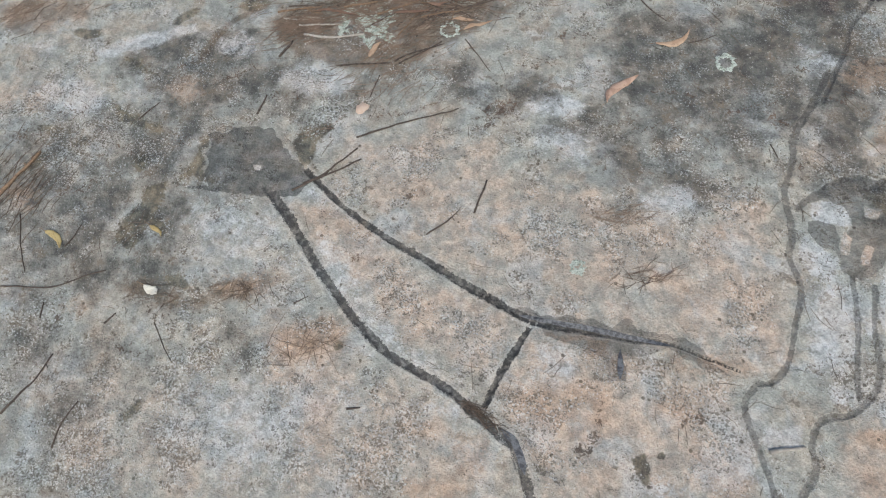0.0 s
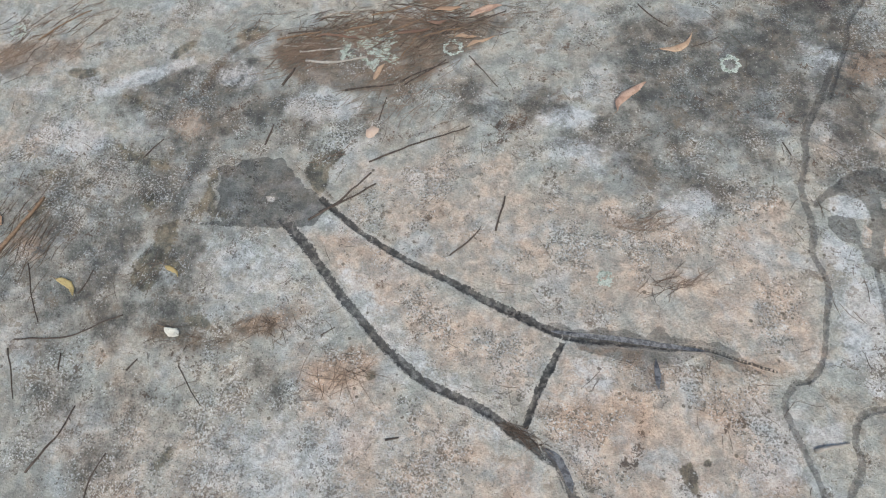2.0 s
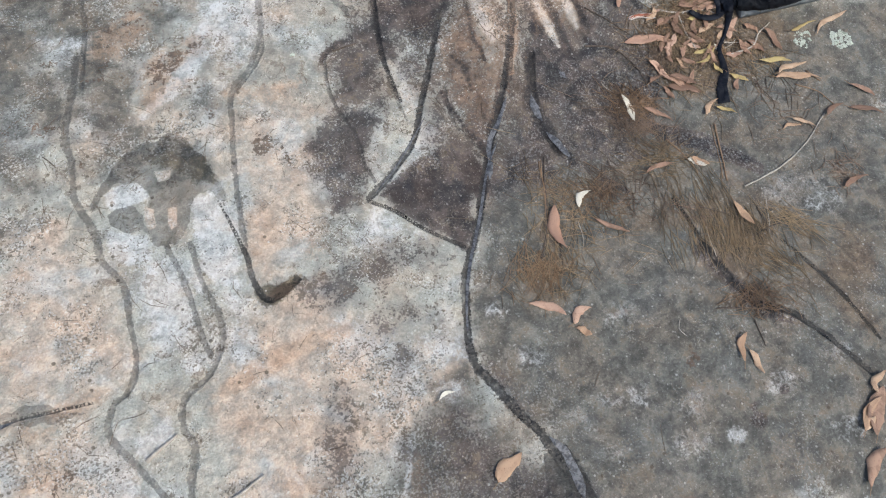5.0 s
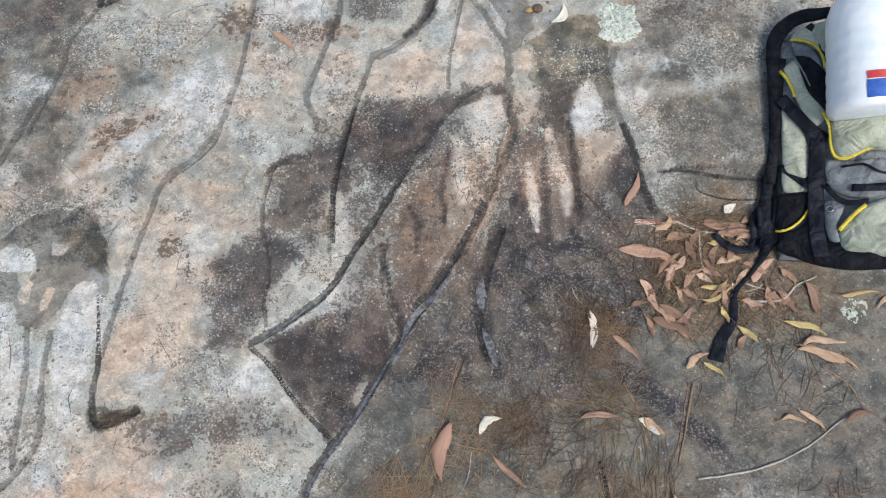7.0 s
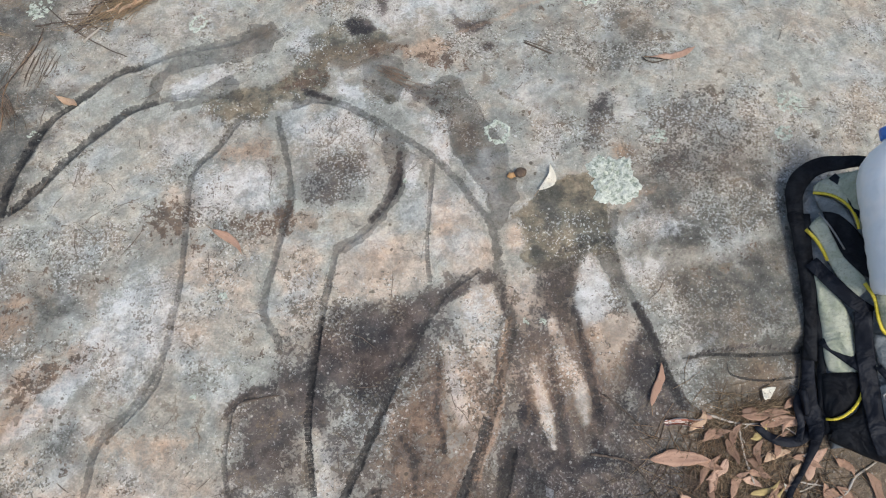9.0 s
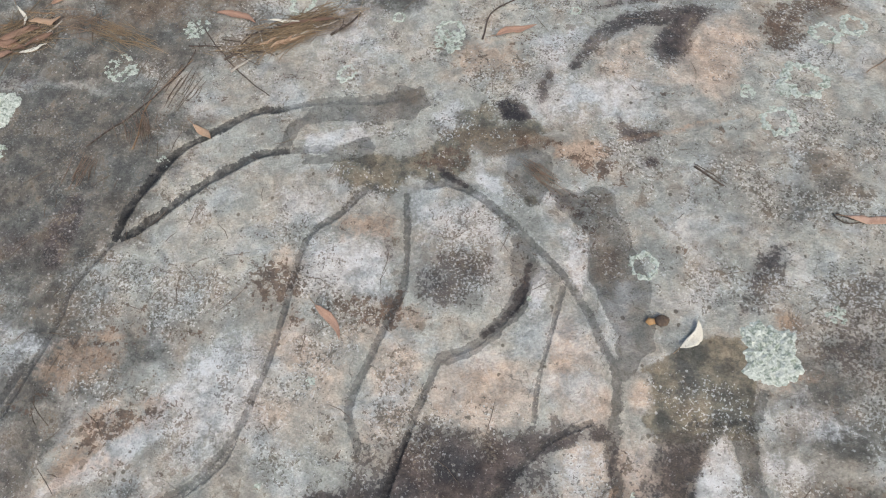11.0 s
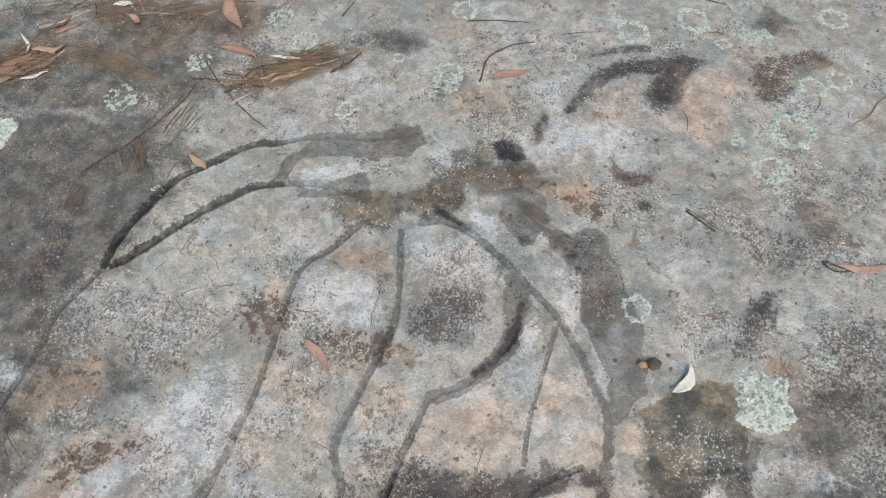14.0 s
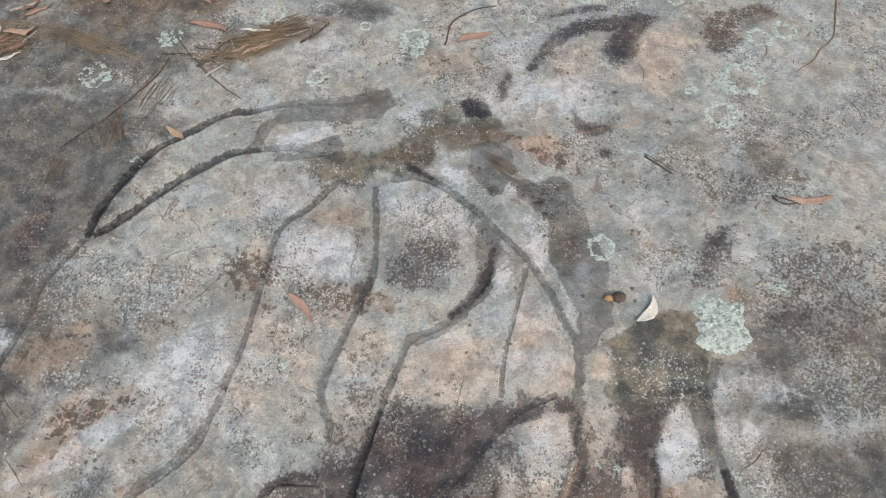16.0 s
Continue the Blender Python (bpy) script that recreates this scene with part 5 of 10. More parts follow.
patch("bare", 0.9, [(2.170, 1.953), (2.165, 1.933), (2.153, 1.922), (2.139, 1.926), (2.131, 1.943), (2.132, 1.965), (2.141, 1.981), (2.155, 1.985), (2.166, 1.974)], 0.03)
patch("tan", 0.9, [(2.098, 1.944), (2.093, 1.928), (2.083, 1.920), (2.071, 1.923), (2.064, 1.936), (2.064, 1.953), (2.072, 1.965), (2.084, 1.968), (2.094, 1.959)])
patch("dark", 0.66, [(1.705, 2.127), (1.729, 2.164), (1.796, 2.172), (1.849, 2.174), (1.840, 2.121), (1.851, 2.076), (1.800, 2.064), (1.748, 2.066), (1.714, 2.082)], 0.06)
patch("rust", 0.8, [(1.649, 2.077), (1.678, 2.090), (1.697, 2.002), (1.655, 1.997)], 0.03)
patch("dark", 0.5, [(1.649, 2.077), (1.678, 2.090), (1.697, 2.002), (1.655, 1.997)], 0.04)
streak("wet", 0.9, (0.022, 0.039, 0.025), [(1.922, 2.148), (1.912, 2.089), (1.878, 2.029)])
patch("moist", 0.7, [(1.875, 2.181), (1.928, 2.210), (1.967, 2.146), (1.922, 2.118), (1.896, 2.119)], 0.03)
patch("rust", 0.5, [(1.875, 2.181), (1.928, 2.210), (1.967, 2.146), (1.922, 2.118), (1.896, 2.119)], 0.04)
streak("moist", 0.9, (0.022, 0.027, 0.019), [(1.878, 2.029), (1.829, 1.984), (1.785, 1.962)])
patch("tan", 1, [(1.779, 1.944), (1.854, 1.970), (1.955, 1.974), (1.968, 1.906), (1.950, 1.874), (1.882, 1.856), (1.808, 1.857), (1.776, 1.884)], 0.04)
patch("tan", 0.9, [(1.980, 2.086), (2.044, 2.055), (2.081, 1.984), (2.092, 1.904), (1.993, 1.880), (1.980, 1.973)], 0.04)
patch("tan", 0.7, [(1.687, 1.996), (1.752, 1.980), (1.758, 1.858), (1.712, 1.793), (1.684, 1.846)], 0.05)
patch("tan", 0.55, [(1.496, 1.972), (1.624, 1.983), (1.623, 1.833), (1.519, 1.757), (1.455, 1.783)], 0.1)
patch("tan", 0.6, [(1.340, 1.585), (1.453, 1.609), (1.542, 1.539), (1.476, 1.426), (1.470, 1.237), (1.324, 1.238), (1.333, 1.426)], 0.1)
patch("ochre", 0.7, [(1.621, 2.209), (1.612, 2.195), (1.587, 2.189), (1.558, 2.193), (1.537, 2.205), (1.535, 2.221), (1.554, 2.232), (1.583, 2.233), (1.610, 2.224)])
patch("ochre", 0.8, [(1.747, 2.029), (1.740, 2.017), (1.721, 2.011), (1.698, 2.014), (1.682, 2.025), (1.681, 2.039), (1.696, 2.049), (1.718, 2.050), (1.739, 2.043)])
patch("ochre", 0.5, [(1.943, 1.920), (1.926, 1.895), (1.882, 1.882), (1.832, 1.888), (1.798, 1.910), (1.797, 1.937), (1.829, 1.958), (1.880, 1.962), (1.925, 1.947)])
patch("ochre", 0.5, [(1.732, 1.871), (1.729, 1.829), (1.715, 1.807), (1.698, 1.815), (1.685, 1.849), (1.683, 1.895), (1.691, 1.930), (1.708, 1.938), (1.724, 1.915)])
patch("ochre", 0.7, [(1.498, 1.611), (1.483, 1.598), (1.437, 1.585), (1.384, 1.579), (1.347, 1.583), (1.343, 1.594), (1.376, 1.608), (1.428, 1.618), (1.477, 1.619)])
patch("ochre", 0.6, [(1.162, 1.871), (1.162, 1.830), (1.128, 1.794), (1.075, 1.779), (1.029, 1.791), (1.009, 1.825), (1.026, 1.866), (1.072, 1.895), (1.127, 1.897)])
patch("ochre", 0.5, [(2.031, 1.999), (2.025, 1.956), (2.010, 1.933), (1.993, 1.941), (1.982, 1.977), (1.982, 2.025), (1.993, 2.061), (2.010, 2.069), (2.025, 2.044)])
patch("ochre", 0.7, [(1.293, 1.772), (1.285, 1.751), (1.251, 1.729), (1.208, 1.714), (1.174, 1.713), (1.166, 1.728), (1.188, 1.751), (1.229, 1.772), (1.271, 1.780)])
patch("rust", 0.9, [(1.364, 2.079), (1.398, 2.124), (1.481, 2.105), (1.501, 2.045), (1.467, 2.002), (1.414, 2.003), (1.372, 2.026)], 0.05)
patch("rust", 0.85, [(1.527, 2.051), (1.591, 2.064), (1.670, 2.054), (1.694, 1.995), (1.649, 1.990), (1.621, 2.019), (1.571, 1.999), (1.530, 2.015)], 0.05)
patch("rust", 0.7, [(1.149, 1.894), (1.138, 1.874), (1.100, 1.858), (1.051, 1.851), (1.016, 1.857), (1.009, 1.874), (1.035, 1.893), (1.081, 1.906), (1.127, 1.906)])
patch("rust", 1.05, [(1.345, 1.470), (1.360, 1.493), (1.391, 1.493), (1.398, 1.465), (1.374, 1.443), (1.345, 1.448)], 0.02)
streak("rust", 1.05, (0.009, 0.013, 0.009), [(1.406, 1.437), (1.418, 1.404), (1.430, 1.378)])
patch("rust", 0.8, [(1.418, 1.527), (1.413, 1.521), (1.400, 1.518), (1.385, 1.519), (1.374, 1.524), (1.373, 1.530), (1.382, 1.535), (1.397, 1.536), (1.411, 1.533)])
patch("rust", 0.8, [(1.281, 1.573), (1.280, 1.561), (1.273, 1.555), (1.263, 1.557), (1.255, 1.567), (1.253, 1.580), (1.257, 1.589), (1.266, 1.592), (1.276, 1.585)])
patch("olive", 0.8, [(1.184, 1.502), (1.179, 1.481), (1.152, 1.466), (1.115, 1.463), (1.086, 1.473), (1.078, 1.493), (1.095, 1.512), (1.129, 1.523), (1.164, 1.519)], 0.04)
patch("grey", 0.7, [(1.240, 1.448), (1.234, 1.406), (1.200, 1.384), (1.155, 1.392), (1.118, 1.425), (1.107, 1.470), (1.128, 1.506), (1.172, 1.514), (1.216, 1.491)])
patch("pale", 0.85, [(1.473, 2.168), (1.608, 2.170), (1.654, 2.099), (1.644, 2.062), (1.552, 2.058), (1.484, 2.075)], 0.06)
patch("pale", 0.6, [(1.682, 2.272), (1.805, 2.281), (1.874, 2.212), (1.796, 2.177), (1.701, 2.189)], 0.06)
patch("pale", 0.65, [(1.297, 1.851), (1.411, 1.932), (1.449, 1.836), (1.425, 1.732), (1.320, 1.707)], 0.1)
patch("pale", 0.6, [(2.362, 1.888), (2.424, 1.900), (2.453, 1.875), (2.408, 1.837), (2.360, 1.850)], 0.05)
patch("pale", 0.7, [(1.987, 2.255), (2.040, 2.236), (2.033, 2.174), (2.007, 2.159)], 0.03)
patch("pale", 0.8, [(1.962, 2.112), (1.953, 2.084), (1.940, 2.071), (1.929, 2.079), (1.925, 2.105), (1.930, 2.137), (1.941, 2.160), (1.954, 2.163), (1.962, 2.144)])
patch("pale", 0.3, [(1.763, 1.493), (1.820, 1.493), (1.825, 1.362), (1.780, 1.362), (1.743, 1.427)], 0.05)
patch("tan", 0.7, [(1.727, 1.516), (1.795, 1.539), (1.775, 1.482), (1.748, 1.438)], 0.03)
patch("pale", 0.45, [(1.565, 1.539), (1.658, 1.527), (1.637, 1.493), (1.568, 1.504)], 0.04)
patch("pale", 0.8, [(1.185, 1.351), (1.245, 1.372), (1.283, 1.290), (1.273, 1.238), (1.200, 1.239)], 0.04)
patch("speck", 0.7, [(2.441, 2.239), (2.602, 2.256), (2.560, 2.028), (2.495, 2.006), (2.423, 2.047)], 0.06)
patch("speck", 0.7, [(2.495, 2.006), (2.670, 2.016), (2.646, 1.912), (2.499, 1.913)], 0.08)
patch("dark", 0.55, [(2.321, 2.210), (2.352, 2.265), (2.392, 2.273), (2.370, 2.178), (2.329, 2.149)], 0.06)
patch("speck", 0.85, [(2.217, 2.213), (2.321, 2.210), (2.328, 2.134), (2.226, 2.151)], 0.05)
patch("dark", 0.4, [(2.512, 1.764), (2.670, 1.788), (2.678, 1.703), (2.532, 1.703)], 0.08)
patch("speck", 0.6, [(2.344, 1.788), (2.469, 1.837), (2.634, 1.788), (2.641, 1.703), (2.460, 1.703)], 0.08)
patch("speck", 0.7, [(1.724, 2.253), (1.875, 2.181), (1.878, 2.046), (1.697, 2.053)], 0.06)
patch("speck", 0.6, [(2.005, 1.867), (2.091, 1.852), (2.101, 1.728), (2.041, 1.728)], 0.03)
patch("ochre", 0.6, [(2.426, 2.132), (2.419, 2.119), (2.401, 2.113), (2.383, 2.115), (2.371, 2.126), (2.372, 2.140), (2.386, 2.151), (2.405, 2.153), (2.421, 2.146)])
# the head of the northern figure, its two arms and the lichen ground beyond
patch("moist", 0.95, [(1.349, 2.406), (1.357, 2.423), (1.413, 2.480), (1.486, 2.509), (1.563, 2.522), (1.582, 2.554), (1.634, 2.558), (1.657, 2.514), (1.627, 2.471), (1.553, 2.458), (1.476, 2.448), (1.397, 2.423), (1.369, 2.364), (1.326, 2.334), (1.340, 2.374)], 0.015)
patch("moist", 0.9, [(1.467, 2.367), (1.535, 2.424), (1.567, 2.400), (1.566, 2.356), (1.503, 2.352), (1.405, 2.334), (1.411, 2.357)], 0.02)
patch("soil", 0.5, [(1.649, 2.537), (1.645, 2.514), (1.625, 2.499), (1.599, 2.498), (1.578, 2.513), (1.573, 2.536), (1.585, 2.557), (1.610, 2.565), (1.635, 2.557)])
patch("olive", 0.85, [(1.465, 2.352), (1.559, 2.384), (1.621, 2.388), (1.680, 2.405), (1.732, 2.458), (1.764, 2.420), (1.761, 2.370), (1.708, 2.332), (1.656, 2.344), (1.622, 2.283), (1.568, 2.300), (1.536, 2.281), (1.481, 2.319)], 0.03)
patch("rust", 0.95, [(1.649, 2.378), (1.739, 2.423), (1.767, 2.406), (1.762, 2.363), (1.715, 2.355), (1.667, 2.353)], 0.03)
patch("wet", 0.95, [(1.770, 2.327), (1.762, 2.322), (1.743, 2.325), (1.723, 2.334), (1.711, 2.345), (1.713, 2.353), (1.728, 2.354), (1.749, 2.348), (1.765, 2.337)], 0.01)
patch("soil", 0.7, [(1.683, 2.450), (1.876, 2.483), (1.952, 2.453), (1.850, 2.414), (1.752, 2.418)], 0.03)
patch("olive", 0.7, [(1.726, 2.488), (1.768, 2.533), (1.830, 2.544), (1.909, 2.511), (1.937, 2.479), (1.880, 2.455), (1.835, 2.432), (1.785, 2.438), (1.740, 2.416)], 0.03)
patch("dark", 1.1, [(1.804, 2.535), (1.829, 2.551), (1.869, 2.535), (1.891, 2.508), (1.862, 2.493), (1.825, 2.497)], 0.015)
patch("rust", 0.9, [(1.842, 2.463), (1.927, 2.463), (1.976, 2.450), (1.920, 2.426), (1.860, 2.430)], 0.02)
patch("ochre", 1, [(1.942, 2.444), (2.022, 2.465), (2.059, 2.444), (2.005, 2.400), (1.945, 2.416)], 0.03)
patch("rust", 0.9, [(1.955, 2.432), (2.058, 2.451), (2.108, 2.398), (2.099, 2.370), (2.031, 2.371), (1.970, 2.407)], 0.04)
streak("ochre", 0.5, (0.013, 0.018, 0.013), [(2.068, 2.474), (2.182, 2.512), (2.308, 2.562)])
patch("moist", 0.85, [(1.843, 2.420), (1.882, 2.441), (1.933, 2.421), (1.952, 2.356), (1.926, 2.292), (1.890, 2.305), (1.848, 2.351)], 0.015)
patch("moist", 0.95, [(1.943, 2.341), (2.045, 2.347), (2.070, 2.313), (2.069, 2.263), (2.110, 2.222), (2.125, 2.168), (2.148, 2.128), (2.156, 2.103), (2.125, 2.050), (2.111, 2.036), (2.070, 2.091), (2.049, 2.141), (2.028, 2.183), (2.022, 2.241), (1.971, 2.294)], 0.015)
patch("rust", 0.7, [(1.945, 2.328), (2.056, 2.349), (2.054, 2.247), (2.029, 2.172), (1.985, 2.271)], 0.04)
patch("soil", 0.5, [(1.943, 2.341), (2.050, 2.348), (2.075, 2.252), (2.112, 2.188), (2.102, 2.076), (2.053, 2.153), (1.973, 2.282)], 0.04)
patch("olive", 0.8, [(1.923, 2.309), (1.921, 2.298), (1.912, 2.291), (1.902, 2.291), (1.894, 2.298), (1.892, 2.308), (1.898, 2.317), (1.908, 2.321), (1.918, 2.318)], 0.01)
patch("pale", 0.8, [(1.960, 2.318), (1.958, 2.306), (1.951, 2.298), (1.942, 2.299), (1.934, 2.307), (1.933, 2.319), (1.937, 2.330), (1.946, 2.333), (1.955, 2.329)], 0.015)
patch("bare", 0.9, [(1.977, 2.245), (2.022, 2.241), (2.033, 2.190), (2.024, 2.125), (1.998, 2.166)], 0.02)
patch("pale", 0.8, [(1.977, 2.245), (2.022, 2.241), (2.033, 2.190), (2.024, 2.125), (1.998, 2.166)], 0.03)
patch("pale", 1, [(1.780, 2.373), (1.794, 2.390), (1.807, 2.350), (1.837, 2.349), (1.849, 2.311), (1.817, 2.325), (1.791, 2.340)], 0.015)
patch("dark", 0.66, [(1.708, 2.145), (1.741, 2.176), (1.797, 2.180), (1.842, 2.183), (1.853, 2.149), (1.845, 2.102), (1.795, 2.080), (1.737, 2.092)], 0.06)
patch("dark", 0.5, [(1.653, 2.165), (1.656, 2.138), (1.652, 2.123), (1.642, 2.126), (1.630, 2.146), (1.623, 2.175), (1.624, 2.198), (1.632, 2.205), (1.643, 2.192)])
streak("wet", 0.85, (0.017, 0.036, 0.023), [(1.924, 2.169), (1.919, 2.116), (1.891, 2.055), (1.859, 2.025)])
patch("rust", 0.6, [(1.880, 2.227), (1.911, 2.245), (1.937, 2.177), (1.914, 2.149), (1.889, 2.168)], 0.03)
patch("moist", 0.7, [(1.880, 2.227), (1.911, 2.245), (1.937, 2.177), (1.914, 2.149), (1.889, 2.168)], 0.02)
patch("dark", 0.6, [(1.642, 2.062), (1.680, 2.092), (1.685, 2.025), (1.669, 2.000), (1.650, 2.029)], 0.03)
patch("rust", 0.8, [(1.642, 2.062), (1.680, 2.092), (1.725, 2.044), (1.688, 2.014), (1.669, 2.000)], 0.03)
patch("rust", 1, [(1.366, 2.060), (1.396, 2.097), (1.471, 2.087), (1.510, 2.077), (1.495, 2.050), (1.456, 2.025), (1.401, 2.013)], 0.04)
patch("rust", 0.95, [(1.549, 2.026), (1.645, 2.051), (1.669, 2.000), (1.613, 1.999), (1.567, 2.001)], 0.03)
patch("rust", 0.85, [(1.465, 2.015), (1.505, 2.017), (1.506, 1.978), (1.479, 1.972)], 0.03)
patch("ochre", 0.6, [(1.515, 2.223), (1.631, 2.244), (1.643, 2.195), (1.529, 2.173)], 0.04)
patch("ochre", 0.6, [(1.753, 2.044), (1.749, 2.028), (1.732, 2.016), (1.710, 2.014), (1.693, 2.024), (1.689, 2.040), (1.700, 2.055), (1.721, 2.062), (1.742, 2.058)])
patch("tan", 1, [(1.787, 1.960), (1.887, 1.990), (1.941, 1.981), (1.961, 1.915), (1.948, 1.874), (1.841, 1.851), (1.796, 1.870), (1.767, 1.904)], 0.04)
patch("tan", 0.85, [(1.987, 2.011), (2.019, 2.081), (2.069, 2.007), (2.086, 1.951), (2.044, 1.894), (1.993, 1.903)], 0.04)
patch("tan", 0.65, [(1.640, 1.940), (1.728, 1.937), (1.726, 1.856), (1.708, 1.803), (1.666, 1.804)], 0.05)
patch("tan", 0.5, [(1.434, 1.952), (1.593, 1.951), (1.600, 1.849), (1.525, 1.813), (1.479, 1.885)], 0.08)
patch("tan", 0.5, [(1.391, 2.147), (1.502, 2.143), (1.536, 2.029), (1.478, 2.029)], 0.05)
patch("pale", 0.75, [(1.510, 2.157), (1.621, 2.191), (1.666, 2.101), (1.609, 2.055), (1.534, 2.076)], 0.05)
patch("pale", 0.65, [(1.683, 2.280), (1.811, 2.291), (1.849, 2.208), (1.761, 2.192), (1.689, 2.203)], 0.05)
patch("pale", 0.9, [(1.404, 2.401), (1.506, 2.434), (1.548, 2.427), (1.458, 2.373), (1.409, 2.364)], 0.02)
patch("pale", 0.9, [(1.674, 2.494), (1.719, 2.525), (1.753, 2.477), (1.710, 2.440)], 0.03)
patch("pale", 0.75, [(1.875, 2.725), (1.968, 2.776), (1.954, 2.653), (1.892, 2.642)], 0.05)
patch("pale", 0.6, [(1.839, 2.569), (1.954, 2.653), (2.129, 2.635), (2.099, 2.523), (1.922, 2.506)], 0.08)
patch("pale", 0.75, [(1.288, 1.877), (1.398, 1.955), (1.462, 1.903), (1.440, 1.775), (1.324, 1.710), (1.320, 1.799)], 0.1)
streak("pale", 0.8, (0.024, 0.036, 0.020), [(1.165, 1.655), (1.245, 1.715), (1.332, 1.771)])
patch("rust", 1, [(1.161, 1.684), (1.199, 1.742), (1.256, 1.790), (1.297, 1.774), (1.244, 1.742), (1.196, 1.702)], 0.03)
patch("ochre", 0.9, [(1.296, 1.794), (1.294, 1.780), (1.281, 1.771), (1.262, 1.769), (1.246, 1.776), (1.241, 1.789), (1.248, 1.802), (1.265, 1.808), (1.284, 1.805)])
patch("ochre", 0.6, [(1.248, 1.684), (1.243, 1.673), (1.222, 1.664), (1.195, 1.659), (1.174, 1.663), (1.169, 1.672), (1.183, 1.683), (1.209, 1.691), (1.235, 1.691)])
patch("ochre", 0.6, [(1.159, 1.905), (1.155, 1.894), (1.138, 1.885), (1.116, 1.882), (1.098, 1.887), (1.093, 1.896), (1.104, 1.907), (1.125, 1.914), (1.147, 1.913)])
patch("pale", 0.5, [(0.423, 2.721), (0.479, 2.734), (0.527, 2.645), (0.482, 2.615)], 0.05)
patch("pale", 0.5, [(0.888, 1.892), (1.040, 1.879), (1.002, 1.815), (0.934, 1.811)], 0.05)
patch("pale", 0.5, [(1.376, 2.265), (1.476, 2.269), (1.495, 2.206), (1.402, 2.188)], 0.06)
patch("pale", 0.4, [(1.267, 2.770), (1.459, 2.823), (1.599, 2.594), (1.400, 2.526)], 0.1)
patch("grey", 0.95, [(0.607, 2.392), (0.864, 2.451), (1.020, 2.420), (1.137, 2.304), (1.078, 2.136), (1.018, 1.994), (0.852, 1.957)], 0.08)
patch("grey", 0.6, [(0.538, 2.515), (0.980, 2.512), (1.186, 2.422), (1.112, 2.299), (0.878, 2.421)], 0.08)
streak("dark", 0.6, (0.050, 0.075, 0.050), [(0.948, 2.163), (0.956, 2.031)])
patch("dark", 0.5, [(0.629, 2.431), (0.708, 2.475), (0.744, 2.432), (0.671, 2.407)], 0.04)
patch("dark", 0.45, [(0.822, 2.079), (0.909, 2.086), (0.916, 2.022), (0.849, 2.007)], 0.06)
patch("grey", 0.6, [(1.146, 2.728), (1.473, 2.768), (1.519, 2.702), (1.350, 2.691), (1.179, 2.678)], 0.05)
patch("grey", 0.6, [(1.621, 2.812), (1.604, 2.782), (1.550, 2.759), (1.484, 2.753), (1.436, 2.766), (1.429, 2.794), (1.467, 2.823), (1.532, 2.839), (1.593, 2.834)])
patch("soil", 0.7, [(0.635, 2.771), (1.225, 2.903), (1.204, 2.778), (1.041, 2.650), (0.849, 2.644)], 0.08)
patch("soil", 0.75, [(1.122, 2.630), (1.284, 2.716), (1.473, 2.768), (1.432, 2.705), (1.311, 2.630), (1.180, 2.553)], 0.04)
patch("soil", 0.6, [(0.573, 2.506), (0.691, 2.626), (0.729, 2.673), (0.827, 2.658), (0.740, 2.527), (0.617, 2.480)], 0.04)
patch("grey", 0.5, [(2.418, 3.101), (2.505, 3.017), (2.408, 2.955), (2.330, 2.978)], 0.05)
patch("grey", 0.5, [(1.603, 2.698), (1.703, 2.750), (1.745, 2.669), (1.647, 2.618)], 0.05)
streak("dark", 0.68, (0.023, 0.055, 0.058), [(1.960, 2.654), (2.009, 2.748), (2.083, 2.805), (2.153, 2.831)])
patch("dark", 0.78, [(2.136, 2.770), (2.172, 2.849), (2.210, 2.876), (2.262, 2.876), (2.249, 2.837), (2.211, 2.784), (2.200, 2.713), (2.176, 2.684), (2.145, 2.695), (2.131, 2.735)], 0.04)
streak("dark", 0.6, (0.019, 0.035, 0.026), [(2.002, 2.837), (2.066, 2.868), (2.125, 2.879)])
patch("dark", 0.8, [(1.882, 2.576), (1.904, 2.644), (1.921, 2.615), (1.915, 2.558), (1.892, 2.546)], 0.03)
patch("dark", 0.8, [(2.063, 2.538), (2.089, 2.506), (2.158, 2.512), (2.159, 2.490), (2.103, 2.466), (2.067, 2.488)], 0.03)
patch("dark", 0.8, [(2.158, 2.432), (2.154, 2.423), (2.144, 2.416), (2.132, 2.415), (2.123, 2.421), (2.123, 2.430), (2.130, 2.439), (2.142, 2.442), (2.153, 2.440)], 0.03)
patch("speck", 0.9, [(1.979, 2.531), (2.156, 2.563), (2.172, 2.465), (2.023, 2.451)], 0.05)
patch("rust", 1, [(2.366, 2.888), (2.406, 2.915), (2.538, 2.955), (2.558, 2.903), (2.479, 2.876), (2.447, 2.780), (2.396, 2.752), (2.360, 2.762)], 0.04)
patch("soil", 0.5, [(2.366, 2.888), (2.565, 2.961), (2.557, 2.893), (2.447, 2.780), (2.360, 2.753)], 0.05)
patch("tan", 0.65, [(1.974, 2.707), (2.122, 2.786), (2.140, 2.669), (2.031, 2.634)], 0.06)
patch("tan", 0.75, [(2.174, 2.760), (2.314, 2.877), (2.359, 2.745), (2.273, 2.600), (2.165, 2.658)], 0.08)
patch("ochre", 0.4, [(2.322, 2.720), (2.307, 2.665), (2.271, 2.631), (2.231, 2.633), (2.204, 2.670), (2.203, 2.726), (2.230, 2.776), (2.272, 2.795), (2.309, 2.772)])
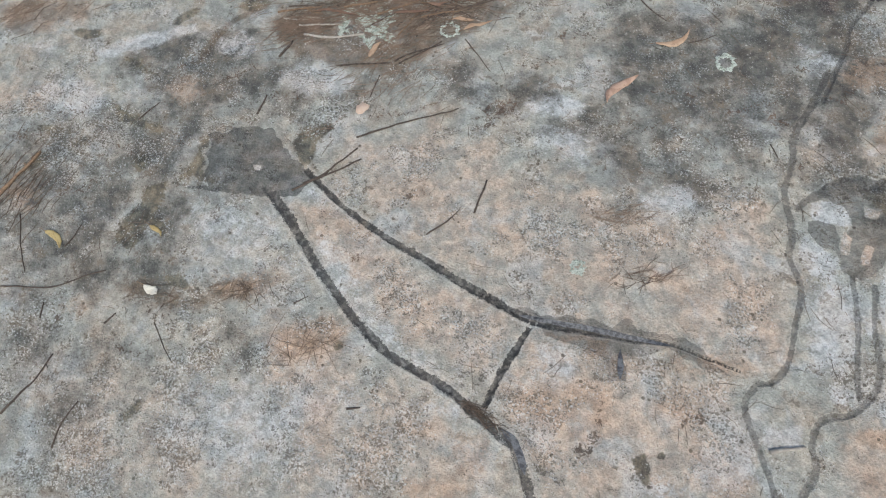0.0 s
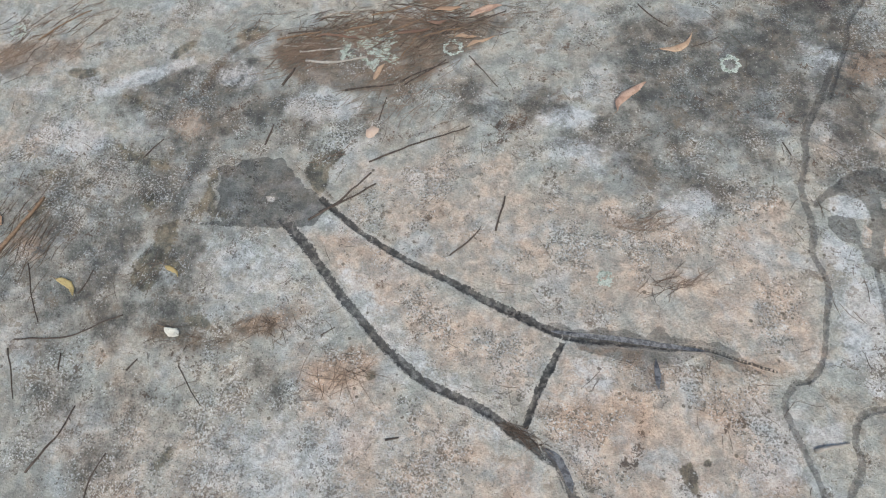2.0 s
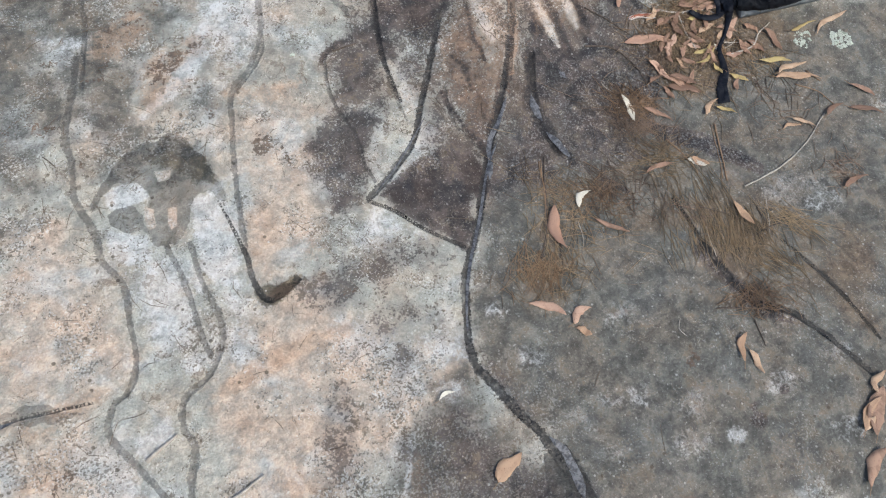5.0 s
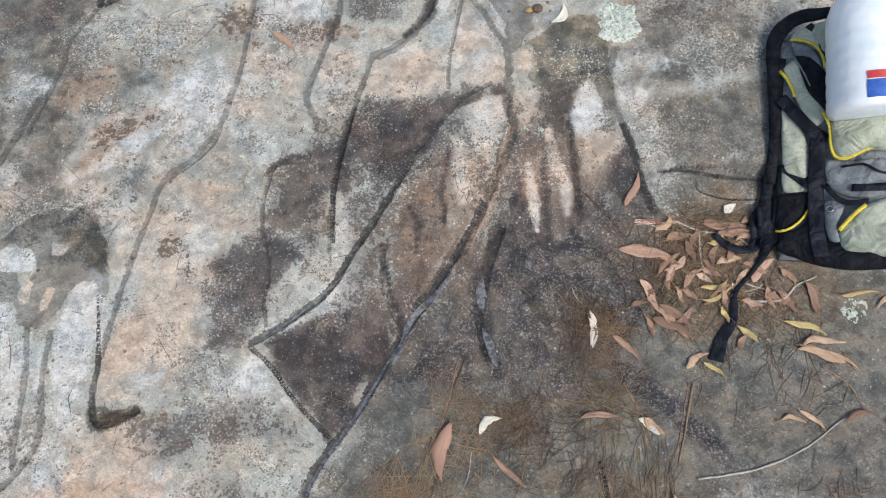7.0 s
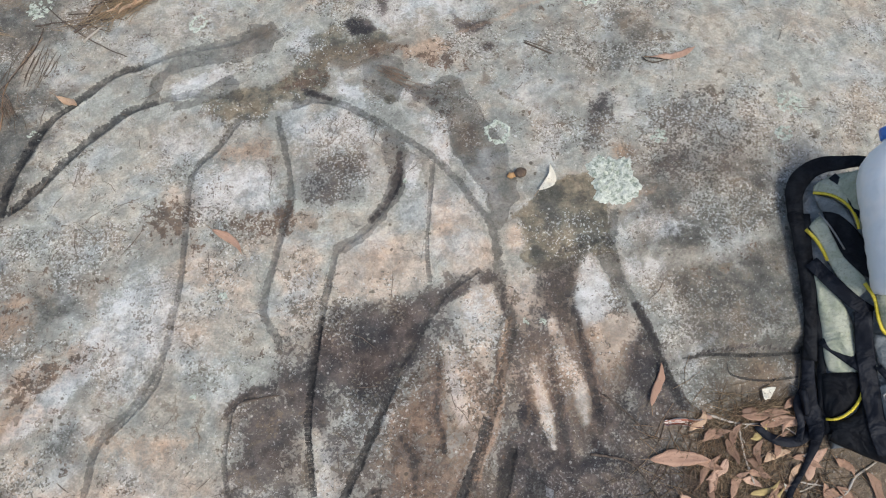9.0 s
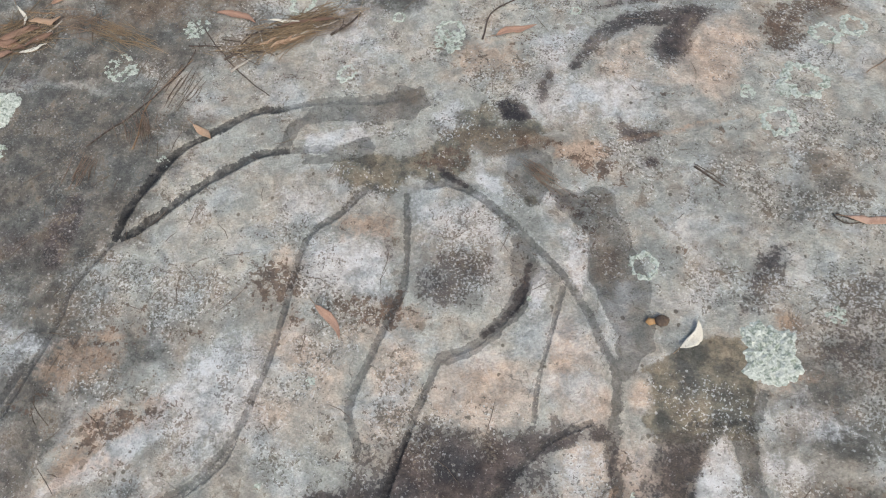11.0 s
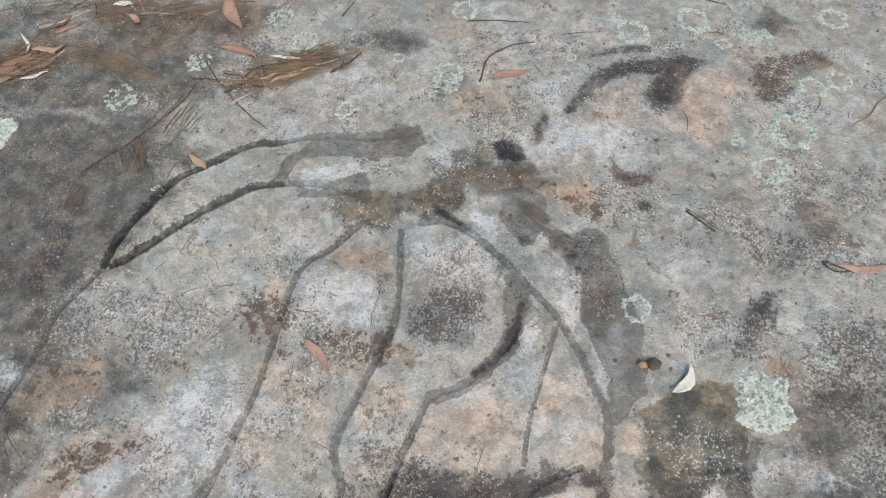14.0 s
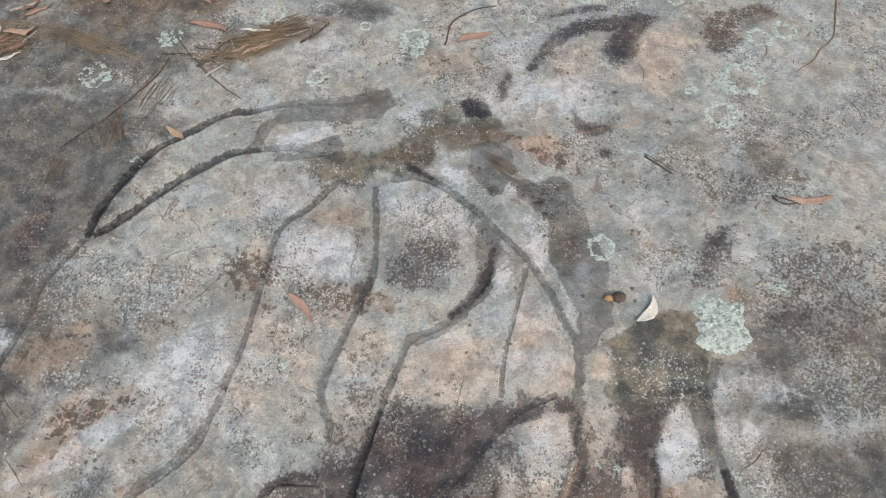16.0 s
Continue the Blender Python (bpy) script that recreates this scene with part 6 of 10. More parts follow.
patch("ochre", 0.7, [(1.862, 2.671), (1.846, 2.636), (1.796, 2.611), (1.736, 2.606), (1.692, 2.625), (1.685, 2.659), (1.720, 2.692), (1.781, 2.708), (1.837, 2.700)])
patch("rust", 0.8, [(1.888, 2.751), (1.882, 2.732), (1.858, 2.707), (1.827, 2.688), (1.803, 2.684), (1.797, 2.696), (1.813, 2.720), (1.843, 2.743), (1.872, 2.756)])
patch("rust", 0.7, [(1.806, 2.612), (1.797, 2.593), (1.769, 2.580), (1.735, 2.577), (1.710, 2.587), (1.707, 2.604), (1.727, 2.621), (1.760, 2.630), (1.792, 2.626)])
patch("rust", 0.7, [(1.773, 2.656), (1.766, 2.642), (1.745, 2.632), (1.718, 2.630), (1.700, 2.637), (1.697, 2.651), (1.712, 2.664), (1.738, 2.671), (1.762, 2.667)])
patch("dark", 0.65, [(2.318, 2.195), (2.349, 2.259), (2.401, 2.281), (2.399, 2.223), (2.359, 2.150), (2.329, 2.144)], 0.05)
patch("speck", 0.95, [(2.237, 2.190), (2.318, 2.218), (2.399, 2.201), (2.339, 2.125), (2.279, 2.133)], 0.06)
patch("dark", 0.48, [(2.450, 2.234), (2.552, 2.279), (2.678, 2.218), (2.640, 2.047), (2.475, 2.024), (2.437, 2.064), (2.418, 2.131), (2.457, 2.170)], 0.08)
patch("speck", 0.95, [(2.420, 2.250), (2.554, 2.302), (2.678, 2.218), (2.639, 2.029), (2.475, 2.024), (2.408, 2.108)], 0.08)
patch("soil", 0.7, [(2.378, 2.154), (2.418, 2.141), (2.427, 2.112), (2.388, 2.104)], 0.03)
patch("speck", 0.85, [(2.409, 2.039), (2.475, 2.034), (2.519, 2.003), (2.476, 1.959), (2.420, 1.975)], 0.05)
patch("olive", 1, [(2.144, 1.963), (2.196, 2.034), (2.243, 2.074), (2.311, 2.088), (2.328, 2.022), (2.353, 1.998), (2.355, 1.913), (2.163, 1.872)], 0.02)
patch("olive", 0.7, [(2.186, 2.007), (2.181, 1.998), (2.169, 1.991), (2.155, 1.990), (2.145, 1.994), (2.144, 2.002), (2.153, 2.010), (2.167, 2.014), (2.180, 2.013)], 0.02)
patch("olive", 0.5, [(2.343, 2.006), (2.337, 1.992), (2.321, 1.982), (2.302, 1.980), (2.289, 1.987), (2.288, 2.000), (2.300, 2.013), (2.319, 2.019), (2.336, 2.016)])
patch("ochre", 0.6, [(2.380, 2.042), (2.456, 2.039), (2.382, 1.995)], 0.04)
patch("pale", 0.4, [(2.355, 1.961), (2.419, 2.012), (2.519, 1.947), (2.357, 1.914)], 0.06)
patch("speck", 0.6, [(1.099, 2.062), (1.384, 2.095), (1.387, 1.953), (1.116, 1.919)], 0.1)
patch("speck", 0.6, [(1.633, 2.503), (1.924, 2.491), (1.945, 2.328), (1.712, 2.313)], 0.08)
patch("grey", 0.4, [(2.273, 2.512), (2.579, 2.576), (2.556, 2.326), (2.276, 2.267)], 0.15)
patch("grey", 0.35, [(1.041, 1.974), (1.415, 2.005), (1.269, 1.840), (1.038, 1.748)], 0.12)
patch("grey", 0.7, [(0.423, 2.721), (1.108, 2.880), (1.140, 2.545), (0.864, 2.451), (0.607, 2.392)], 0.1)
patch("grey", 0.5, [(2.353, 1.998), (2.520, 2.058), (2.519, 1.932), (2.358, 1.897)], 0.08)
patch("grey", 0.75, [(2.446, 1.862), (2.708, 1.912), (2.746, 1.656), (2.452, 1.585)], 0.08)
patch("soil", 0.6, [(2.481, 1.667), (2.724, 1.679), (2.736, 1.574), (2.474, 1.562)], 0.04)
# dark lines of the ledge cracks, drawn with the wet sort
streak("wet", 0.6, (0.006, 0.010, 0.006), [(2.477, 1.691), (2.604, 1.696), (2.691, 1.689)])
streak("wet", 0.55, (0.005, 0.007, 0.005), [(2.541, 1.661), (2.614, 1.667), (2.685, 1.659)])
# the dark wet south edge
patch("grey", 1, [(1.833, 0.649), (1.974, 0.561), (2.188, 0.510), (2.270, 0.194), (2.176, 0.034), (1.445, 0.219), (1.591, 0.456), (1.736, 0.554)], 0.08)
patch("dark", 0.6, [(1.525, 0.593), (1.662, 0.637), (1.778, 0.557), (1.787, 0.455), (1.652, 0.347), (1.594, 0.361), (1.556, 0.464)], 0.08)
patch("dark", 0.7, [(1.770, 0.508), (1.853, 0.513), (1.847, 0.441), (1.757, 0.415), (1.598, 0.374), (1.559, 0.370), (1.650, 0.441)], 0.05)
patch("dark", 0.6, [(1.768, 0.412), (1.917, 0.329), (1.908, 0.197), (1.644, 0.263)], 0.06)
patch("dark", 0.5, [(1.637, 0.643), (1.605, 0.600), (1.560, 0.585), (1.522, 0.604), (1.508, 0.647), (1.525, 0.697), (1.567, 0.729), (1.613, 0.728), (1.640, 0.693)])
patch("dark", 0.5, [(1.521, 0.473), (1.495, 0.434), (1.461, 0.420), (1.432, 0.435), (1.423, 0.473), (1.437, 0.517), (1.470, 0.547), (1.505, 0.547), (1.525, 0.518)])
patch("pale", 0.6, [(1.888, 0.325), (1.870, 0.311), (1.838, 0.309), (1.808, 0.320), (1.793, 0.339), (1.800, 0.356), (1.827, 0.365), (1.860, 0.360), (1.885, 0.344)])
patch("speck", 0.7, [(1.573, 0.766), (1.830, 0.705), (1.755, 0.537), (1.565, 0.558)], 0.08)
patch("rust", 0.62, [(0.022, 1.401), (0.009, 1.379), (-0.035, 1.348), (-0.091, 1.322), (-0.133, 1.314), (-0.140, 1.327), (-0.110, 1.355), (-0.056, 1.386), (-0.004, 1.404)], 0.03)
patch("rust", 0.62, [(0.270, 1.502), (0.263, 1.475), (0.227, 1.432), (0.179, 1.395), (0.141, 1.379), (0.131, 1.392), (0.154, 1.429), (0.199, 1.472), (0.245, 1.501)], 0.03)
patch("rust", 0.62, [(0.348, 1.681), (0.335, 1.657), (0.291, 1.623), (0.235, 1.595), (0.195, 1.585), (0.188, 1.599), (0.218, 1.630), (0.272, 1.663), (0.324, 1.683)], 0.03)
patch("rust", 0.62, [(0.389, 1.773), (0.375, 1.753), (0.333, 1.732), (0.283, 1.720), (0.246, 1.722), (0.242, 1.737), (0.271, 1.759), (0.321, 1.777), (0.367, 1.782)], 0.03)
patch("rust", 0.62, [(-0.176, 1.394), (-0.182, 1.377), (-0.211, 1.353), (-0.248, 1.335), (-0.278, 1.330), (-0.285, 1.341), (-0.266, 1.362), (-0.231, 1.385), (-0.195, 1.397)], 0.03)
patch("rust", 0.62, [(-0.483, 1.400), (-0.485, 1.374), (-0.513, 1.336), (-0.555, 1.303), (-0.591, 1.290), (-0.604, 1.304), (-0.589, 1.338), (-0.551, 1.377), (-0.510, 1.401)], 0.03)
patch("rust", 0.62, [(-0.317, 1.327), (-0.326, 1.311), (-0.360, 1.294), (-0.402, 1.283), (-0.433, 1.284), (-0.439, 1.295), (-0.416, 1.313), (-0.376, 1.328), (-0.337, 1.333)], 0.03)
patch("rust", 0.62, [(-0.653, 1.372), (-0.655, 1.352), (-0.678, 1.322), (-0.711, 1.295), (-0.740, 1.284), (-0.750, 1.294), (-0.737, 1.320), (-0.707, 1.351), (-0.674, 1.372)], 0.03)
patch("rust", 0.62, [(-0.882, 1.118), (-0.888, 1.097), (-0.923, 1.068), (-0.972, 1.044), (-1.011, 1.036), (-1.023, 1.048), (-1.001, 1.075), (-0.955, 1.104), (-0.908, 1.121)], 0.03)
patch("rust", 0.62, [(-0.924, 1.010), (-0.933, 0.990), (-0.975, 0.967), (-1.030, 0.953), (-1.074, 0.953), (-1.084, 0.968), (-1.057, 0.991), (-1.005, 1.011), (-0.953, 1.018)], 0.03)
patch("rust", 0.62, [(-0.707, 0.951), (-0.711, 0.928), (-0.744, 0.889), (-0.790, 0.852), (-0.828, 0.834), (-0.839, 0.844), (-0.820, 0.876), (-0.778, 0.917), (-0.733, 0.947)], 0.03)
patch("rust", 0.62, [(-0.637, 1.009), (-0.653, 1.000), (-0.695, 1.002), (-0.743, 1.013), (-0.776, 1.029), (-0.776, 1.042), (-0.745, 1.046), (-0.696, 1.039), (-0.653, 1.024)], 0.03)
patch("rust", 0.62, [(-0.551, 1.110), (-0.554, 1.097), (-0.574, 1.085), (-0.600, 1.078), (-0.622, 1.081), (-0.628, 1.092), (-0.616, 1.106), (-0.591, 1.116), (-0.565, 1.117)], 0.03)
patch("rust", 0.62, [(0.721, 1.641), (0.702, 1.626), (0.653, 1.614), (0.595, 1.612), (0.556, 1.619), (0.555, 1.634), (0.592, 1.649), (0.650, 1.656), (0.700, 1.653)], 0.03)
patch("rust", 0.62, [(0.672, 1.536), (0.658, 1.520), (0.620, 1.502), (0.574, 1.489), (0.542, 1.489), (0.539, 1.500), (0.567, 1.518), (0.612, 1.535), (0.654, 1.542)], 0.03)
patch("rust", 0.62, [(0.896, 1.697), (0.883, 1.673), (0.840, 1.640), (0.788, 1.614), (0.751, 1.607), (0.746, 1.622), (0.775, 1.653), (0.826, 1.684), (0.874, 1.702)], 0.03)
patch("rust", 0.62, [(1.016, 1.527), (1.006, 1.513), (0.977, 1.498), (0.943, 1.489), (0.919, 1.490), (0.917, 1.501), (0.938, 1.516), (0.973, 1.529), (1.003, 1.533)], 0.03)
patch("rust", 0.62, [(-0.336, 0.646), (-0.348, 0.634), (-0.383, 0.627), (-0.424, 0.629), (-0.452, 0.638), (-0.454, 0.651), (-0.429, 0.661), (-0.389, 0.664), (-0.352, 0.658)], 0.03)
patch("rust", 0.62, [(-0.117, 0.559), (-0.123, 0.550), (-0.143, 0.539), (-0.169, 0.531), (-0.188, 0.530), (-0.192, 0.536), (-0.178, 0.547), (-0.153, 0.557), (-0.129, 0.562)], 0.03)
patch("rust", 0.62, [(-0.363, 0.560), (-0.372, 0.548), (-0.404, 0.537), (-0.443, 0.532), (-0.471, 0.535), (-0.475, 0.545), (-0.453, 0.558), (-0.415, 0.566), (-0.379, 0.567)], 0.03)
patch("rust", 0.62, [(-0.558, 0.589), (-0.568, 0.574), (-0.605, 0.555), (-0.652, 0.541), (-0.688, 0.538), (-0.695, 0.548), (-0.670, 0.566), (-0.624, 0.584), (-0.580, 0.593)], 0.03)
patch("rust", 0.6, [(0.980, 1.815), (0.968, 1.802), (0.937, 1.796), (0.903, 1.800), (0.880, 1.811), (0.880, 1.824), (0.902, 1.834), (0.936, 1.836), (0.967, 1.828)], 0.03)
patch("rust", 0.6, [(1.066, 1.757), (1.051, 1.731), (1.032, 1.722), (1.018, 1.736), (1.014, 1.766), (1.023, 1.798), (1.040, 1.817), (1.059, 1.814), (1.069, 1.790)], 0.03)
patch("rust", 0.6, [(1.195, 1.899), (1.180, 1.885), (1.140, 1.872), (1.095, 1.865), (1.064, 1.869), (1.063, 1.881), (1.091, 1.895), (1.136, 1.906), (1.177, 1.907)], 0.03)
patch("rust", 0.6, [(0.931, 1.619), (0.915, 1.610), (0.879, 1.612), (0.839, 1.625), (0.813, 1.644), (0.815, 1.658), (0.842, 1.662), (0.883, 1.654), (0.919, 1.637)], 0.03)
patch("rust", 0.6, [(1.337, 1.794), (1.326, 1.788), (1.301, 1.790), (1.274, 1.799), (1.257, 1.811), (1.259, 1.820), (1.278, 1.822), (1.306, 1.817), (1.329, 1.805)], 0.03)
patch("rust", 0.6, [(0.874, 1.327), (0.862, 1.321), (0.835, 1.325), (0.805, 1.335), (0.786, 1.348), (0.787, 1.357), (0.807, 1.358), (0.838, 1.351), (0.864, 1.339)], 0.03)
patch("rust", 0.6, [(1.169, 1.417), (1.161, 1.409), (1.146, 1.408), (1.130, 1.414), (1.120, 1.425), (1.122, 1.435), (1.134, 1.439), (1.151, 1.436), (1.165, 1.427)], 0.03)
patch("rust", 0.6, [(1.456, 1.084), (1.442, 1.084), (1.415, 1.098), (1.388, 1.121), (1.374, 1.140), (1.379, 1.148), (1.401, 1.140), (1.429, 1.120), (1.451, 1.098)], 0.03)
patch("rust", 0.6, [(1.548, 1.020), (1.533, 1.014), (1.503, 1.017), (1.471, 1.028), (1.452, 1.043), (1.455, 1.053), (1.478, 1.055), (1.511, 1.047), (1.539, 1.033)], 0.03)
patch("rust", 0.6, [(0.878, 1.166), (0.865, 1.162), (0.832, 1.167), (0.796, 1.180), (0.773, 1.194), (0.773, 1.202), (0.798, 1.201), (0.835, 1.192), (0.866, 1.178)], 0.03)
patch("rust", 0.6, [(0.986, 0.838), (0.982, 0.829), (0.966, 0.821), (0.946, 0.818), (0.931, 0.820), (0.928, 0.827), (0.939, 0.836), (0.958, 0.843), (0.977, 0.843)], 0.03)
patch("rust", 0.6, [(1.561, 0.812), (1.545, 0.810), (1.518, 0.823), (1.493, 0.845), (1.481, 0.865), (1.488, 0.874), (1.511, 0.868), (1.538, 0.850), (1.558, 0.828)], 0.03)
patch("rust", 0.6, [(1.331, 1.010), (1.319, 1.000), (1.286, 0.988), (1.248, 0.979), (1.222, 0.978), (1.220, 0.984), (1.243, 0.996), (1.281, 1.007), (1.315, 1.013)], 0.03)
patch("rust", 0.6, [(1.303, 1.924), (1.289, 1.915), (1.249, 1.909), (1.203, 1.909), (1.171, 1.914), (1.168, 1.923), (1.197, 1.931), (1.244, 1.934), (1.285, 1.932)], 0.03)
patch("rust", 0.6, [(1.190, 1.970), (1.180, 1.960), (1.149, 1.949), (1.111, 1.943), (1.084, 1.943), (1.080, 1.951), (1.102, 1.961), (1.139, 1.971), (1.173, 1.974)], 0.03)
patch("rust", 0.6, [(1.264, 2.084), (1.253, 2.070), (1.219, 2.051), (1.176, 2.035), (1.145, 2.029), (1.140, 2.037), (1.164, 2.054), (1.205, 2.073), (1.245, 2.085)], 0.03)
patch("rust", 0.6, [(1.369, 2.104), (1.363, 2.095), (1.344, 2.087), (1.321, 2.084), (1.303, 2.087), (1.300, 2.095), (1.313, 2.104), (1.336, 2.110), (1.358, 2.110)], 0.03)
patch("rust", 0.6, [(1.134, 1.874), (1.130, 1.861), (1.109, 1.841), (1.080, 1.823), (1.057, 1.816), (1.050, 1.823), (1.063, 1.841), (1.089, 1.861), (1.118, 1.874)], 0.03)
patch("rust", 0.6, [(1.323, 1.874), (1.314, 1.861), (1.282, 1.843), (1.242, 1.829), (1.213, 1.824), (1.208, 1.832), (1.230, 1.848), (1.268, 1.865), (1.305, 1.876)], 0.03)
patch("rust", 0.6, [(1.079, 1.757), (1.072, 1.749), (1.050, 1.741), (1.022, 1.736), (1.001, 1.737), (0.998, 1.743), (1.013, 1.752), (1.040, 1.759), (1.066, 1.761)], 0.03)
patch("rust", 0.6, [(1.473, 2.221), (1.474, 2.209), (1.462, 2.192), (1.444, 2.176), (1.429, 2.171), (1.423, 2.177), (1.428, 2.193), (1.444, 2.211), (1.462, 2.222)], 0.03)
patch("rust", 0.6, [(1.603, 2.213), (1.594, 2.204), (1.568, 2.196), (1.536, 2.191), (1.515, 2.193), (1.513, 2.199), (1.531, 2.208), (1.562, 2.215), (1.591, 2.217)], 0.03)
patch("rust", 0.6, [(1.410, 2.163), (1.401, 2.155), (1.375, 2.146), (1.343, 2.141), (1.321, 2.142), (1.318, 2.149), (1.337, 2.158), (1.368, 2.165), (1.397, 2.167)], 0.03)
patch("rust", 0.6, [(1.778, 2.220), (1.774, 2.213), (1.762, 2.207), (1.746, 2.205), (1.736, 2.209), (1.734, 2.215), (1.743, 2.222), (1.758, 2.226), (1.772, 2.225)], 0.03)
patch("rust", 0.6, [(2.180, 2.296), (2.173, 2.290), (2.154, 2.284), (2.132, 2.281), (2.118, 2.282), (2.118, 2.287), (2.132, 2.293), (2.153, 2.299), (2.172, 2.300)], 0.03)
patch("rust", 0.6, [(1.599, 2.594), (1.584, 2.578), (1.540, 2.564), (1.487, 2.557), (1.449, 2.561), (1.446, 2.575), (1.478, 2.591), (1.530, 2.602), (1.578, 2.603)], 0.03)
patch("rust", 0.6, [(1.670, 2.639), (1.660, 2.624), (1.631, 2.613), (1.596, 2.609), (1.570, 2.616), (1.567, 2.629), (1.588, 2.643), (1.623, 2.652), (1.655, 2.650)], 0.03)
patch("rust", 0.6, [(2.285, 2.633), (2.268, 2.620), (2.226, 2.606), (2.178, 2.599), (2.147, 2.602), (2.146, 2.612), (2.178, 2.626), (2.226, 2.637), (2.268, 2.640)], 0.03)
patch("rust", 0.6, [(2.353, 2.542), (2.339, 2.530), (2.306, 2.519), (2.268, 2.513), (2.242, 2.515), (2.242, 2.525), (2.267, 2.538), (2.306, 2.547), (2.340, 2.549)], 0.03)
patch("rust", 0.6, [(1.208, 2.475), (1.197, 2.462), (1.160, 2.449), (1.116, 2.442), (1.084, 2.444), (1.080, 2.455), (1.105, 2.469), (1.149, 2.479), (1.190, 2.482)], 0.03)
patch("rust", 0.6, [(1.403, 2.560), (1.390, 2.549), (1.353, 2.538), (1.308, 2.532), (1.276, 2.533), (1.274, 2.541), (1.301, 2.554), (1.345, 2.563), (1.385, 2.566)], 0.03)
patch("rust", 0.6, [(1.482, 2.625), (1.473, 2.612), (1.443, 2.601), (1.406, 2.597), (1.380, 2.601), (1.377, 2.613), (1.398, 2.626), (1.434, 2.634), (1.467, 2.633)], 0.03)
patch("rust", 0.6, [(2.397, 2.992), (2.381, 2.978), (2.341, 2.964), (2.296, 2.957), (2.267, 2.959), (2.267, 2.970), (2.297, 2.985), (2.342, 2.996), (2.382, 2.999)], 0.03)
patch("rust", 0.6, [(1.564, 1.935), (1.558, 1.928), (1.541, 1.921), (1.519, 1.918), (1.504, 1.919), (1.502, 1.925), (1.515, 1.932), (1.536, 1.937), (1.555, 1.938)], 0.03)
patch("rust", 0.6, [(1.593, 1.888), (1.591, 1.882), (1.584, 1.878), (1.574, 1.877), (1.566, 1.880), (1.564, 1.885), (1.570, 1.890), (1.579, 1.893), (1.588, 1.892)], 0.03)
patch("rust", 0.6, [(1.551, 1.848), (1.549, 1.843), (1.541, 1.838), (1.531, 1.837), (1.524, 1.840), (1.522, 1.845), (1.527, 1.850), (1.536, 1.853), (1.546, 1.853)], 0.03)
streak("dark", 0.95, (0.016, 0.037, 0.028), [(1.763, 0.523), (1.692, 0.497), (1.593, 0.461), (1.513, 0.434)])
streak("wet", 0.6, (0.009, 0.021, 0.016), [(1.763, 0.523), (1.692, 0.497), (1.593, 0.461), (1.513, 0.434)])
streak("olive", 0.95, (0.016, 0.026, 0.021), [(1.628, 0.403), (1.690, 0.379), (1.750, 0.338), (1.772, 0.297)])
streak("wet", 0.6, (0.012, 0.019, 0.014), [(1.628, 0.403), (1.690, 0.379), (1.750, 0.338), (1.772, 0.297)])
patch("wet", 0.7, [(1.785, 0.542), (1.817, 0.522), (1.802, 0.428), (1.822, 0.399), (1.773, 0.423), (1.754, 0.488), (1.746, 0.514)], 0.02)
patch("pale", 1.2, [(1.556, 0.412), (1.575, 0.430), (1.601, 0.430), (1.626, 0.412), (1.623, 0.379), (1.600, 0.360), (1.558, 0.367), (1.548, 0.392)], 0.01)
patch("pale", 0.6, [(1.413, 0.453), (1.501, 0.454), (1.490, 0.387), (1.396, 0.401)], 0.03)
patch("pale", 0.45, [(1.827, 0.410), (1.929, 0.470), (1.912, 0.377), (1.855, 0.368)], 0.05)
patch("tan", 0.6, [(1.699, 0.628), (1.763, 0.586), (1.746, 0.514), (1.648, 0.501), (1.616, 0.521)], 0.05)
patch("grey", 0.5, [(1.586, 0.763), (1.719, 0.676), (1.628, 0.518), (1.489, 0.528)], 0.06)
streak("dark", 0.8, (0.011, 0.023, 0.015), [(1.924, 2.169), (1.919, 2.116), (1.891, 2.055), (1.859, 2.025)])
streak("dark", 0.8, (0.011, 0.016, 0.011), [(1.697, 2.387), (1.723, 2.349), (1.769, 2.330)])
patch("dark", 0.44, [(1.428, 0.780), (1.400, 0.726), (1.365, 0.703), (1.338, 0.720), (1.331, 0.771), (1.349, 0.832), (1.382, 0.875), (1.417, 0.879), (1.435, 0.841)], 0.06)
patch("dark", 0.5, [(1.410, 0.500), (1.376, 0.449), (1.327, 0.431), (1.284, 0.452), (1.266, 0.504), (1.283, 0.563), (1.327, 0.603), (1.379, 0.602), (1.411, 0.561)], 0.07)
patch("dark", 0.6, [(1.484, 0.706), (1.637, 0.751), (1.674, 0.634), (1.572, 0.508), (1.453, 0.537)], 0.08)
patch("dark", 0.5, [(1.525, 1.044), (1.496, 1.015), (1.442, 1.009), (1.390, 1.027), (1.361, 1.062), (1.371, 1.097), (1.414, 1.116), (1.472, 1.110), (1.516, 1.081)], 0.07)
patch("dark", 0.45, [(1.571, 0.925), (1.550, 0.902), (1.514, 0.895), (1.480, 0.908), (1.463, 0.935), (1.472, 0.964), (1.502, 0.980), (1.540, 0.977), (1.568, 0.955)], 0.06)
patch("dark", 0.5, [(1.575, 0.851), (1.554, 0.819), (1.525, 0.806), (1.501, 0.819), (1.493, 0.850), (1.504, 0.887), (1.531, 0.912), (1.560, 0.912), (1.577, 0.888)], 0.06)
patch("speck", 0.8, [(1.433, 0.799), (1.647, 0.777), (1.695, 0.552), (1.395, 0.435), (1.288, 0.577)], 0.1)
